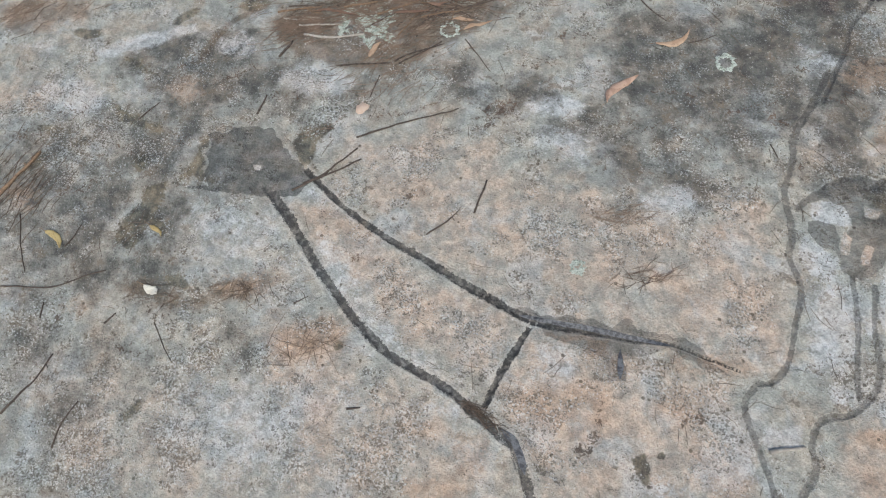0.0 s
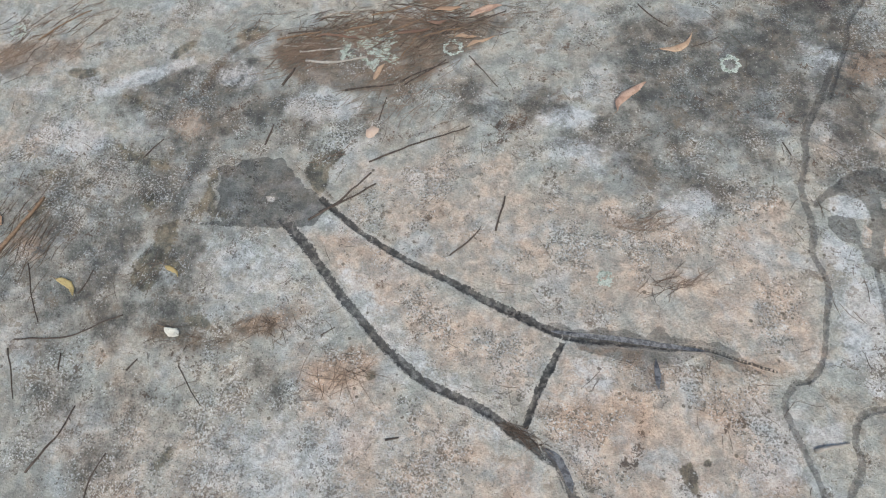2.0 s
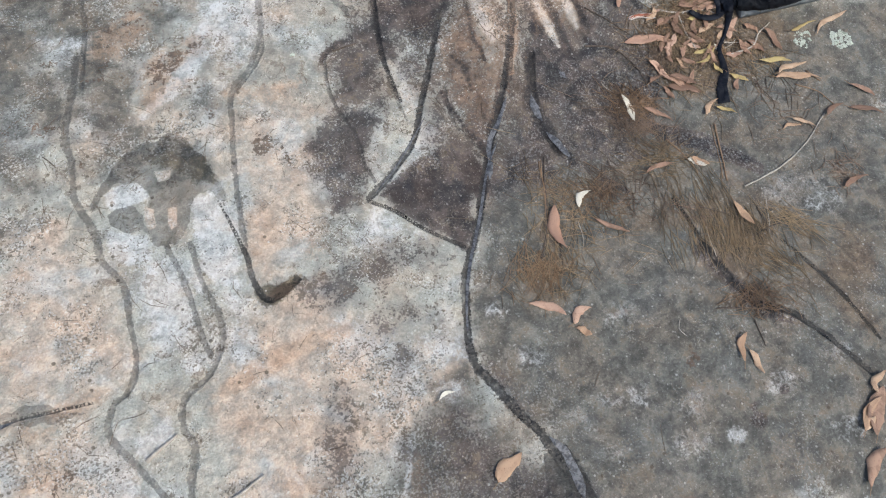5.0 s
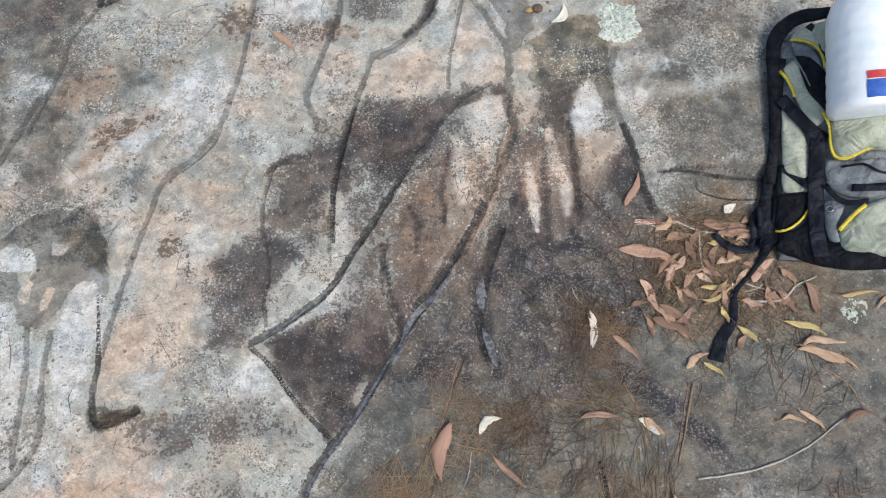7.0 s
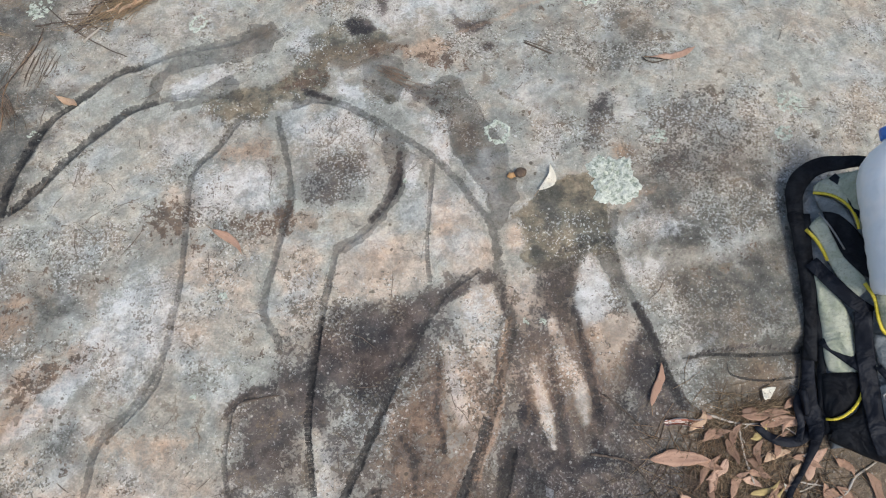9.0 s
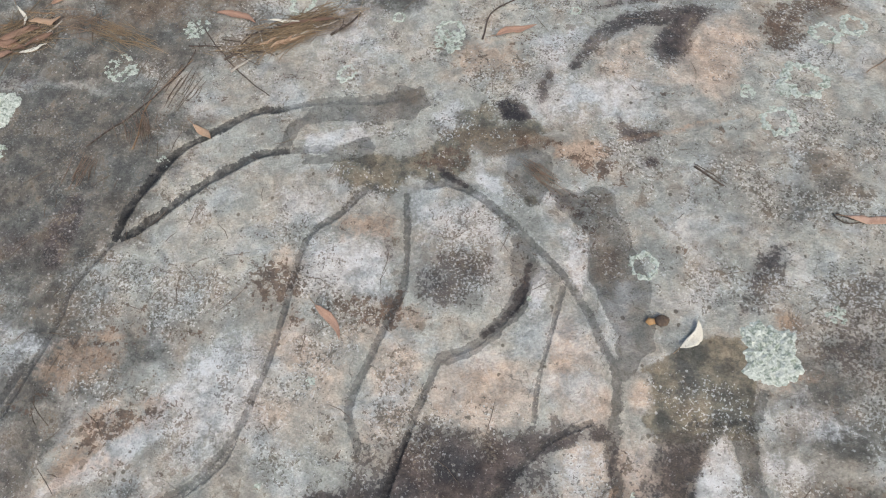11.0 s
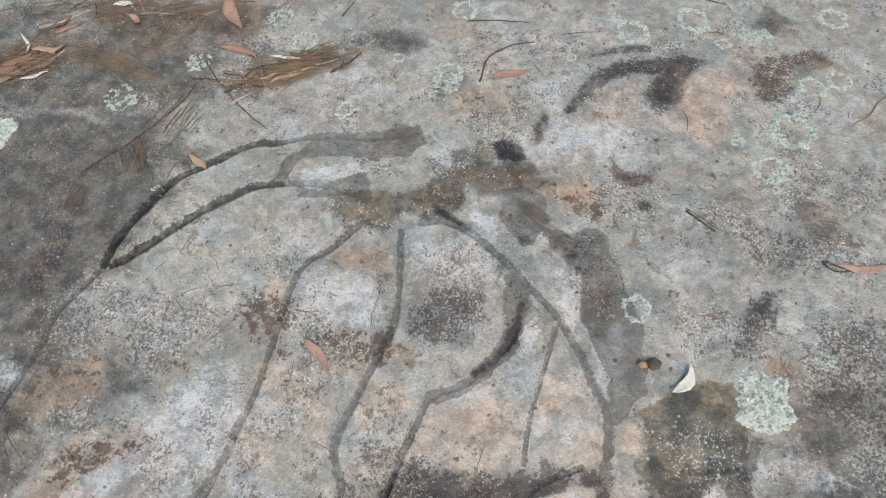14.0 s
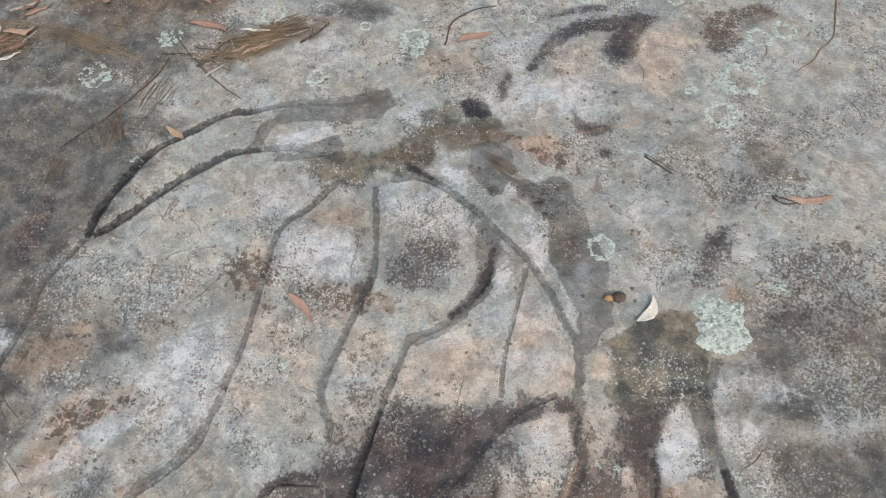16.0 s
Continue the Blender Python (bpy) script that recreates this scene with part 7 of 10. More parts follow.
patch("rust", 0.62, [(1.481, 1.766), (1.472, 1.757), (1.445, 1.749), (1.413, 1.744), (1.391, 1.746), (1.389, 1.753), (1.408, 1.762), (1.439, 1.769), (1.468, 1.770)], 0.03)
patch("rust", 0.62, [(1.591, 1.914), (1.583, 1.908), (1.561, 1.904), (1.535, 1.906), (1.518, 1.912), (1.517, 1.920), (1.533, 1.925), (1.559, 1.926), (1.582, 1.922)], 0.03)
patch("rust", 0.62, [(1.818, 1.910), (1.810, 1.905), (1.788, 1.902), (1.762, 1.904), (1.745, 1.908), (1.745, 1.914), (1.762, 1.918), (1.787, 1.918), (1.809, 1.915)], 0.03)
patch("rust", 0.62, [(1.647, 1.775), (1.643, 1.765), (1.627, 1.751), (1.607, 1.739), (1.591, 1.735), (1.587, 1.741), (1.597, 1.754), (1.617, 1.768), (1.636, 1.776)], 0.03)
patch("rust", 0.62, [(2.579, 1.849), (2.564, 1.841), (2.528, 1.836), (2.500, 1.851), (2.474, 1.858), (2.475, 1.866), (2.493, 1.864), (2.530, 1.861), (2.565, 1.857)], 0.03)
patch("rust", 0.62, [(2.668, 1.887), (2.653, 1.879), (2.616, 1.874), (2.575, 1.875), (2.549, 1.882), (2.550, 1.890), (2.577, 1.897), (2.618, 1.899), (2.654, 1.895)], 0.03)
patch("rust", 0.62, [(2.493, 1.979), (2.480, 1.972), (2.450, 1.968), (2.417, 1.970), (2.395, 1.976), (2.396, 1.983), (2.418, 1.988), (2.452, 1.989), (2.481, 1.986)], 0.03)
patch("rust", 0.62, [(2.734, 2.242), (2.716, 2.229), (2.675, 2.222), (2.631, 2.223), (2.603, 2.233), (2.605, 2.246), (2.636, 2.257), (2.682, 2.260), (2.721, 2.254)], 0.03)
patch("rust", 0.62, [(2.258, 2.244), (2.245, 2.236), (2.214, 2.232), (2.179, 2.235), (2.156, 2.243), (2.156, 2.252), (2.180, 2.258), (2.215, 2.258), (2.246, 2.252)], 0.03)
patch("rust", 0.62, [(1.360, 1.933), (1.349, 1.924), (1.319, 1.920), (1.285, 1.922), (1.261, 1.929), (1.259, 1.939), (1.280, 1.946), (1.315, 1.947), (1.346, 1.942)], 0.03)
patch("rust", 0.62, [(1.218, 1.933), (1.207, 1.919), (1.174, 1.907), (1.133, 1.901), (1.103, 1.904), (1.099, 1.915), (1.122, 1.930), (1.162, 1.940), (1.200, 1.941)], 0.03)
patch("rust", 0.62, [(1.335, 1.674), (1.328, 1.664), (1.305, 1.651), (1.277, 1.641), (1.256, 1.638), (1.253, 1.645), (1.268, 1.657), (1.295, 1.669), (1.322, 1.676)], 0.03)
patch("rust", 0.62, [(1.535, 1.493), (1.531, 1.486), (1.518, 1.482), (1.502, 1.483), (1.492, 1.489), (1.491, 1.497), (1.500, 1.503), (1.515, 1.504), (1.529, 1.500)], 0.03)
patch("moist", 1, [(0.966, 1.402), (0.988, 1.439), (1.026, 1.491), (1.073, 1.518), (1.126, 1.536), (1.163, 1.540), (1.201, 1.505), (1.240, 1.434), (1.256, 1.374), (1.263, 1.324), (1.241, 1.343), (1.227, 1.371), (1.183, 1.362), (1.160, 1.298), (1.127, 1.269), (1.086, 1.278), (1.072, 1.311), (1.097, 1.338), (1.094, 1.388), (1.082, 1.434), (1.038, 1.449), (0.998, 1.430), (0.978, 1.393)], 0.01)
patch("wet", 0.7, [(0.966, 1.402), (0.988, 1.439), (1.026, 1.491), (1.073, 1.518), (1.126, 1.536), (1.163, 1.540), (1.151, 1.505), (1.102, 1.471), (1.038, 1.449), (0.998, 1.430), (0.978, 1.393)], 0.012)
patch("olive", 0.75, [(1.110, 1.514), (1.163, 1.540), (1.201, 1.505), (1.240, 1.434), (1.247, 1.376), (1.205, 1.407), (1.163, 1.444), (1.131, 1.465)], 0.02)
patch("moist", 1, [(0.995, 1.376), (1.021, 1.387), (1.056, 1.383), (1.076, 1.348), (1.074, 1.314), (1.033, 1.319), (1.001, 1.351)], 0.01)
patch("bare", 1.05, [(1.084, 1.368), (1.101, 1.359), (1.099, 1.316), (1.083, 1.308), (1.076, 1.336)], 0.008)
patch("bare", 1.05, [(1.127, 1.354), (1.148, 1.356), (1.143, 1.307), (1.123, 1.300)], 0.008)
patch("bare", 0.9, [(1.114, 1.455), (1.155, 1.453), (1.146, 1.427), (1.118, 1.426)], 0.01)
patch("pale", 1.15, [(1.002, 1.425), (1.042, 1.442), (1.082, 1.430), (1.091, 1.392), (1.056, 1.386), (1.009, 1.390)], 0.015)
patch("pale", 1.15, [(0.998, 1.330), (1.071, 1.301), (1.075, 1.243), (1.025, 1.239), (0.994, 1.282)], 0.015)
patch("pale", 1, [(1.178, 1.356), (1.232, 1.362), (1.251, 1.298), (1.259, 1.203), (1.254, 1.132), (1.197, 1.145), (1.168, 1.260)], 0.03)
patch("wet", 0.95, [(1.077, 1.293), (1.126, 1.286), (1.134, 1.268), (1.094, 1.268)], 0.006)
patch("ochre", 0.48, [(1.840, 1.585), (1.909, 1.692), (1.993, 1.765), (2.064, 1.692), (2.051, 1.539), (2.004, 1.471), (1.936, 1.383), (1.892, 1.340)], 0.05)
patch("ochre", 0.42, [(2.161, 1.727), (2.247, 1.776), (2.380, 1.775), (2.363, 1.691), (2.263, 1.585), (2.122, 1.585)], 0.05)
patch("bare", 0.5, [(2.253, 1.788), (2.332, 1.794), (2.386, 1.775), (2.365, 1.727), (2.315, 1.679), (2.291, 1.679), (2.269, 1.739)], 0.03)
patch("bare", 0.8, [(2.296, 1.921), (2.323, 1.850), (2.339, 1.800), (2.307, 1.775), (2.270, 1.763), (2.254, 1.813), (2.269, 1.863)], 0.02)
streak("bare", 0.75, (0.017, 0.024, 0.017), [(2.206, 1.782), (2.215, 1.739), (2.224, 1.679)])
patch("bare", 0.5, [(2.129, 1.904), (2.190, 1.890), (2.174, 1.776), (2.126, 1.777)], 0.04)
patch("grey", 0.55, [(2.350, 2.086), (2.542, 2.137), (2.721, 2.166), (2.679, 1.924), (2.361, 1.854)], 0.08)
patch("dark", 0.8, [(2.074, 1.539), (2.238, 1.539), (2.423, 1.494), (2.435, 1.361), (2.334, 1.256), (2.113, 1.256), (2.061, 1.427)], 0.06)
patch("dark", 0.62, [(1.887, 1.585), (1.993, 1.656), (2.004, 1.494), (1.936, 1.383), (1.881, 1.340), (1.855, 1.449)], 0.05)
streak("dark", 1, (0.009, 0.015, 0.011), [(2.004, 1.516), (1.970, 1.438), (1.914, 1.351), (1.883, 1.257)])
streak("dark", 0.9, (0.010, 0.014, 0.010), [(2.115, 1.852), (2.101, 1.752), (2.078, 1.656)])
streak("rust", 0.95, (0.007, 0.012, 0.010), [(2.134, 1.852), (2.113, 1.752), (2.085, 1.644), (2.045, 1.539)])
patch("dark", 0.6, [(2.315, 1.691), (2.425, 1.727), (2.448, 1.608), (2.415, 1.551), (2.298, 1.562)], 0.05)


# ---- the rock sheet ----
def steps_out(lo, hi, step, reach):
    core = np.arange(lo, hi + step / 2, step)
    out, d = [], step
    while not out or out[-1] < reach:
        d *= 1.28
        out.append((out[-1] if out else 0.0) + d)
    out = np.array(out)
    return np.concatenate([lo - out[::-1], core, hi + out])


def put_fields(me, X, Y):
    out = fields(X, Y)
    out["damp"] = carve(X, Y)[1]
    for sort, values in out.items():
        me.attributes.new(sort, "FLOAT", "POINT").data.foreach_set("value", values.ravel().astype(np.float32))


def build_ground():
    gx, gy = steps_out(-1.25, 3.35, 0.005, 400.0), steps_out(0.05, 3.75, 0.005, 400.0)
    X, Y = np.meshgrid(gx, gy)
    Z = surface(X, Y)
    me = bpy.data.meshes.new("ground")
    n, k = len(gx), len(gy)
    me.vertices.add(n * k)
    me.vertices.foreach_set("co", np.stack([X, Y, Z], -1).ravel().astype(np.float32))
    corner = (np.arange(k - 1)[:, None] * n + np.arange(n - 1)).ravel()
    quads = np.stack([corner, corner + 1, corner + 1 + n, corner + n], -1).ravel().astype(np.int32)
    me.loops.add(len(quads))
    me.loops.foreach_set("vertex_index", quads)
    me.polygons.add(len(corner))
    me.polygons.foreach_set("loop_start", np.arange(0, len(quads), 4, dtype=np.int32))
    me.polygons.foreach_set("use_smooth", np.ones(len(corner), bool))
    me.update(calc_edges=True)
    put_fields(me, X, Y)
    me.materials.append(ROCK)
    return tagged(new("ground", me), "weathered pinkish-grey sandstone sheet with pecked wet lines and dark stains", "rock", kind="structure")


SOAK = {"a": 0.92, "b": 0.56, "d": 0.55, "e": 0.97}


def build_groove(style, line, half, seed, parent):
    """The bed of a pecked line: a strip of the stone that runs past both rims, soaked along its middle."""
    n, w = len(line), 13
    ahead = np.gradient(line, axis=0)
    side = np.stack([-ahead[:, 1], ahead[:, 0]], -1) / np.maximum(np.hypot(*ahead.T), 1e-9)[:, None]
    s = np.arange(n) * 0.004
    tip = np.minimum(1, 0.75 + np.minimum(s, s[::-1]) / 0.04)
    left = half * (1 + 0.30 * cloud(s, s * 0, 0.035, seed + 500, 4)) * tip
    right = half * (1 + 0.30 * cloud(s, s * 0, 0.035, seed + 900, 4)) * tip
    cols = np.linspace(-1.8, 1.8, w)
    P = np.stack([line + side * (np.where(c < 0, left, right) * c)[:, None] for c in cols], 1)
    X, Y = P[..., 0], P[..., 1]
    lift = np.where(np.abs(cols) > 1.7, -0.0012, 0.0008)
    Z = surface(X, Y) + lift
    verts = np.stack([X, Y, Z], -1).reshape(-1, 3)
    faces = [(i * w + j, i * w + 1 + j, i * w + w + 1 + j, i * w + w + j) for i in range(n - 1) for j in range(w - 1)]
    me = put_mesh("groove", verts, [f[::-1] for f in faces], ROCK)
    put_fields(me, X.ravel(), Y.ravel())
    across = np.broadcast_to(1.0 - 0.5 * np.abs(cols), X.shape)
    faint = 1 + 0.12 * cloud(s, s * 0, 0.12, seed + 40, 2)
    deep = np.broadcast_to((SOAK[style] * faint)[:, None], X.shape)
    for name, values in (("line", across), ("soak", deep)):
        me.attributes.new(name, "FLOAT", "POINT").data.foreach_set("value", values.ravel().astype(np.float32))
    return under(new("groove", me), parent)


ground = build_ground()
for made in GROOVES:
    if made[0] != "c":
        build_groove(*made, ground)


# standing water in the lines: the sky's sheen is painted as bluish grey
SHEEN_FILM = Nodes("water_film_painted_sheen")
SHEEN_TONE = SHEEN_FILM.mix(SHEEN_FILM.ramp(SHEEN_FILM.noise(SHEEN_FILM.place(), 0.012, 5, 0.7), 0.3, 0.7), (0.05, 0.052, 0.058), (0.15, 0.156, 0.168))
SHEEN_FILM = SHEEN_FILM.done(SHEEN_TONE, 0.3, SHEEN_FILM.bump(SHEEN_FILM.noise(SHEEN_FILM.place(), 0.006, 4), 0.5, 0.003))


def silt(widths, points):
    """A water film in the bed of a pecked line, sky sheen painted into its colour."""
    line = curve_through(points, 0.005)
    n = len(line)
    half = 0.5 * np.interp(np.linspace(0, 1, n), (0, 0.5, 1), widths)
    s = np.arange(n) * 0.005
    ahead = np.gradient(line, axis=0)
    side = np.stack([-ahead[:, 1], ahead[:, 0]], -1) / np.maximum(np.hypot(*ahead.T), 1e-9)[:, None]
    ends = np.minimum(1, 0.15 + np.minimum(s, s[::-1]) / 0.02)
    bed = surface(line[:, 0], line[:, 1])
    bed = np.convolve(np.pad(bed, 6, "edge"), np.ones(13) / 13, "valid")
    verts = []
    for c in (-1, -0.5, 0, 0.5, 1):
        wave = half * (1 + 0.4 * cloud(s, s * 0 + c, 0.03, 77 if c < 0 else 78, 3)) * ends
        xy = line + side * (wave * c)[:, None]
        verts.append(np.column_stack([xy, np.maximum(bed, surface(xy[:, 0], xy[:, 1])) + (0.0022 if abs(c) < 1 else 0.0014)]))
    verts = np.stack(verts, 1).reshape(-1, 3)
    faces = [(i * 5 + j + 1, i * 5 + 6 + j, i * 5 + 5 + j, i * 5 + j) for i in range(n - 1) for j in range(4)]
    me = put_mesh("silt", verts, faces, SHEEN_FILM)
    return tagged(new("silt", me), "film of water in the pecked line, its sky sheen painted bluish-grey", "silt", kind="structure")


silt((0.007, 0.012, 0.008), [(0.422, 0.932), (0.499, 0.940), (0.574, 0.952), (0.649, 0.960), (0.764, 0.974)])
silt((0.007, 0.012, 0.015), [(0.659, 0.930), (0.665, 0.905), (0.675, 0.864)])
silt((0.012, 0.016, 0.014), [(0.460, 0.678), (0.492, 0.663), (0.514, 0.642), (0.538, 0.605)])
silt((0.0041, 0.0082, 0.0054), [(1.934, 1.326), (1.883, 1.258), (1.825, 1.146), (1.772, 1.055), (1.729, 0.966), (1.701, 0.878)])
silt((0.0101, 0.0202, 0.0177), [(1.794, 0.616), (1.814, 0.577), (1.820, 0.528), (1.819, 0.480)])
silt((0.0066, 0.0132, 0.0099), [(1.998, 1.438), (1.959, 1.383), (1.914, 1.330), (1.894, 1.267), (1.878, 1.227)])
silt((0.0088, 0.0220, 0.0110), [(2.066, 1.432), (2.061, 1.394), (2.069, 1.351)])
silt((0.0096, 0.0180, 0.0120), [(2.068, 1.319), (2.086, 1.277), (2.103, 1.231)])
silt((0.0022, 0.0055, 0.0033), [(1.777, 1.438), (1.734, 1.394), (1.672, 1.330), (1.593, 1.264)])
silt((0.0072, 0.0216, 0.0072), [(2.160, 1.477), (2.174, 1.449)])


# ---- litter materials ----
def leaf_material(name, light, deep):
    m = Nodes(name)
    at = m.local()
    tone = m.mix(m.lucky(), light, deep)
    tone = m.mix(m.ramp(m.noise(at, 0.02, 4), 0.45, 0.75, 0, 0.6), tone, deep)
    tone = m.mix(m.ramp(m.noise(at, 0.004, 3), 0.70, 0.78, 0, 0.5), tone, (0.16, 0.10, 0.065))
    return m.done(tone, 0.62, m.bump(m.noise(at, 0.003, 3), 0.3, 0.002))


LEAF = {
    "pink": leaf_material("dry_pink_leaf", (0.56, 0.38, 0.28), (0.36, 0.21, 0.145)),
    "tan": leaf_material("dry_tan_leaf", (0.56, 0.40, 0.27), (0.40, 0.25, 0.155)),
    "pale": leaf_material("bleached_leaf", (0.76, 0.74, 0.64), (0.62, 0.57, 0.47)),
    "brown": leaf_material("brown_leaf", (0.38, 0.235, 0.16), (0.18, 0.105, 0.07)),
    "yellow": leaf_material("yellow_leaf", (0.54, 0.43, 0.19), (0.42, 0.31, 0.13)),
}
LEAF_WORDS = {"pink": "dry pinkish-brown", "tan": "dry tan", "pale": "bleached cream", "brown": "curled dark brown", "yellow": "faded yellow"}


def plain_material(name, a, b, size, rough=0.8, metal=0.0, relief=0.4, by_island=False):
    m = Nodes(name)
    at = m.local()
    tone = m.mix(m.ramp(m.noise(at, size, 4), 0.35, 0.7), a, b)
    tone = m.mix(m.island() if by_island else m.math("MULTIPLY", m.lucky(), 0.5), tone, b)
    return m.done(tone, rough, m.bump(m.noise(at, size * 0.3, 3), relief, size * 0.15), metal)


BARK = {
    "dark": plain_material("dark_twig_bark", (0.055, 0.042, 0.034), (0.12, 0.092, 0.072), 0.01),
    "brown": plain_material("brown_twig_bark", (0.20, 0.125, 0.075), (0.30, 0.20, 0.125), 0.01),
    "grey": plain_material("weathered_grey_wood", (0.34, 0.30, 0.25), (0.48, 0.44, 0.385), 0.012),
}
BARK_WORDS = {"dark": "dark brown fallen twig lying on the rock", "brown": "thin reddish-brown twig lying on the rock", "grey": "weathered pale grey stick lying on the rock"}
NEEDLE = {
    "red": plain_material("red_brown_needles", (0.08, 0.058, 0.045), (0.27, 0.195, 0.145), 0.4, by_island=True),
    "gold": plain_material("golden_brown_needles", (0.12, 0.088, 0.056), (0.36, 0.265, 0.165), 0.4, by_island=True),
    "orange": plain_material("orange_brown_needles", (0.10, 0.065, 0.042), (0.33, 0.215, 0.13), 0.4, by_island=True),
    "dark": plain_material("dark_needles", (0.10, 0.075, 0.055), (0.17, 0.13, 0.10), 0.02, by_island=True),
}
NEEDLE_WORDS = {"red": "mat of reddish-brown fallen needles on the rock", "gold": "loose golden-brown fallen needles on the rock", "orange": "tangle of orange-brown fallen needles on the rock", "dark": "sparse dark fallen needles on the rock"}


def lichen_material(name, deep, light):
    m = Nodes(name)
    at = m.place()
    tone = m.mix(m.ramp(m.noise(at, 0.009, 4, 0.7), 0.25, 0.55), deep, light)
    tone = m.mix(m.ramp(m.cells(at, 0.005), 0.3, 0.7, 0, 0.3), tone, (0.25, 0.30, 0.22))
    return m.done(tone, 0.95, m.bump(m.noise(at, 0.004, 3), 0.9, 0.004))


LICHEN = {"leafy": lichen_material("grey_green_lichen", (0.34, 0.40, 0.33), (0.76, 0.80, 0.73)), "flat": lichen_material("thin_lichen", (0.27, 0.31, 0.25), (0.60, 0.65, 0.575)), "ring": lichen_material("ring_lichen", (0.31, 0.36, 0.29), (0.67, 0.72, 0.65))}


# ---- litter ----
def leaf(x0, y0, x1, y1, width, tone, bend):
    """A sickle-shaped gum leaf between its two tips: curved blade with a midrib and a stalk."""
    length, turn = math.hypot(x1 - x0, y1 - y0), math.atan2(y1 - y0, x1 - x0)
    lift, cup, twist = random.uniform(0.001, 0.009), random.uniform(-0.3, 0.4), random.uniform(-0.9, 0.9)
    fat, lop, kink = random.uniform(0.62, 1.15), random.uniform(-0.28, 0.28), random.uniform(-0.05, 0.05)
    seed = random.randrange(4000)
    n, cols = 16, (-1.0, -0.5, 0.0, 0.5, 1.0)
    cx, cy = (x0 + x1) / 2, (y0 + y1) / 2
    h0, h1 = at_height(x0, y0), at_height(x1, y1)
    base = max(at_height(cx, cy), (h0 + h1) / 2) + 0.0015

    def spine(s):
        return Vector((length * (s - 0.5), bend * length * 4 * s * (1 - s) - bend * length * 0.5 + kink * length * math.sin(2 * math.pi * s), (h1 - h0) * (s - 0.5) + lift * (2 * s - 1) ** 2 + 0.0015 * math.sin(9 * s + twist)))

    verts = []
    for side in (0.00035, -0.00035):
        for i in range(n + 1):
            s = i / n
            half = 0.5 * width * max(0.04, math.sin(math.pi * s ** fat)) ** 0.8
            for c in cols:
                p = spine(s)
                ragged = 1 + lop * (1 if c > 0 else -1) + 0.30 * noise.noise(Vector((s * 7, seed + (3 if c > 0 else 0), 0.5)))
                p.y += c * half * ragged
                p.z += 0.0022 * noise.noise(Vector((s * 9, c * 1.5, seed + 0.3)))
                p.z += cup * half * c * c + twist * 0.5 * half * c * (s - 0.5) + side
                verts.append(p)
    k, w = (n + 1) * 5, 5
    faces = []
    for i in range(n):
        for j in range(4):
            a = i * w + j
            faces.append((a, a + w, a + w + 1, a + 1))
            faces.append((k + a, k + a + 1, k + a + w + 1, k + a + w))
    for i in range(n):
        for j in (0, 4):
            a = i * w + j
            faces.append((a, k + a, k + a + w, a + w) if j == 0 else (a, a + w, k + a + w, k + a))
    for i in (0, n):
        for j in range(4):
            a = i * w + j
            faces.append((a, a + 1, k + a + 1, k + a) if i == 0 else (a, k + a, k + a + 1, a + 1))
    me = put_mesh("leaf", verts, faces, LEAF[tone])
    low = min(v.z - (h1 - h0) * (v.x / length) for v in verts)
    ob = new("leaf", me)
    ob.matrix_world = pose(cx, cy, base - min(low, 0), 0, 0, math.degrees(turn))
    tagged(ob, LEAF_WORDS[tone] + " gum leaf lying on the sandstone", "leaf", "fallen leaves")
    rib = [spine(i / 12) + Vector((0, 0, 0.0006)) for i in range(13)]
    tip = rib[0]
    under(new("midrib", tube(rib, 0.00035, 0.0002, LEAF[tone], 4)), ob)
    stalk = [tip, tip + Vector((-0.009, 0.002 * twist, 0.001)), tip + Vector((-0.018, 0.006 * twist, 0.0005))]
    under(new("stalk", tube(stalk, 0.0008, 0.0006, BARK["brown"], 5)), ob)
    return ob


def tube(points, r0, r1, material, sides=6, flat=1.0):
    """A tapered round rod through the points."""
    pts = [Vector(p) for p in points]
    verts, faces, n = [], [], len(pts)
    for i, p in enumerate(pts):
        ahead = (pts[min(i + 1, n - 1)] - pts[max(i - 1, 0)]).normalized()
        side = ahead.cross(Vector((0, 0, 1)))
        side = side.normalized() if side.length > 1e-6 else Vector((1, 0, 0))
        up = side.cross(ahead)
        r = r0 + (r1 - r0) * i / max(n - 1, 1)
        for k in range(sides):
            a = 2 * math.pi * k / sides
            verts.append(p + side * (r * math.cos(a)) + up * (r * math.sin(a) * flat))
    for i in range(n - 1):
        for k in range(sides):
            a, b = i * sides + k, i * sides + (k + 1) % sides
            faces.append((a, b, b + sides, a + sides))
    faces.append(tuple(range(sides - 1, -1, -1)))
    faces.append(tuple((n - 1) * sides + k for k in range(sides)))
    return put_mesh("rod", verts, faces, material)


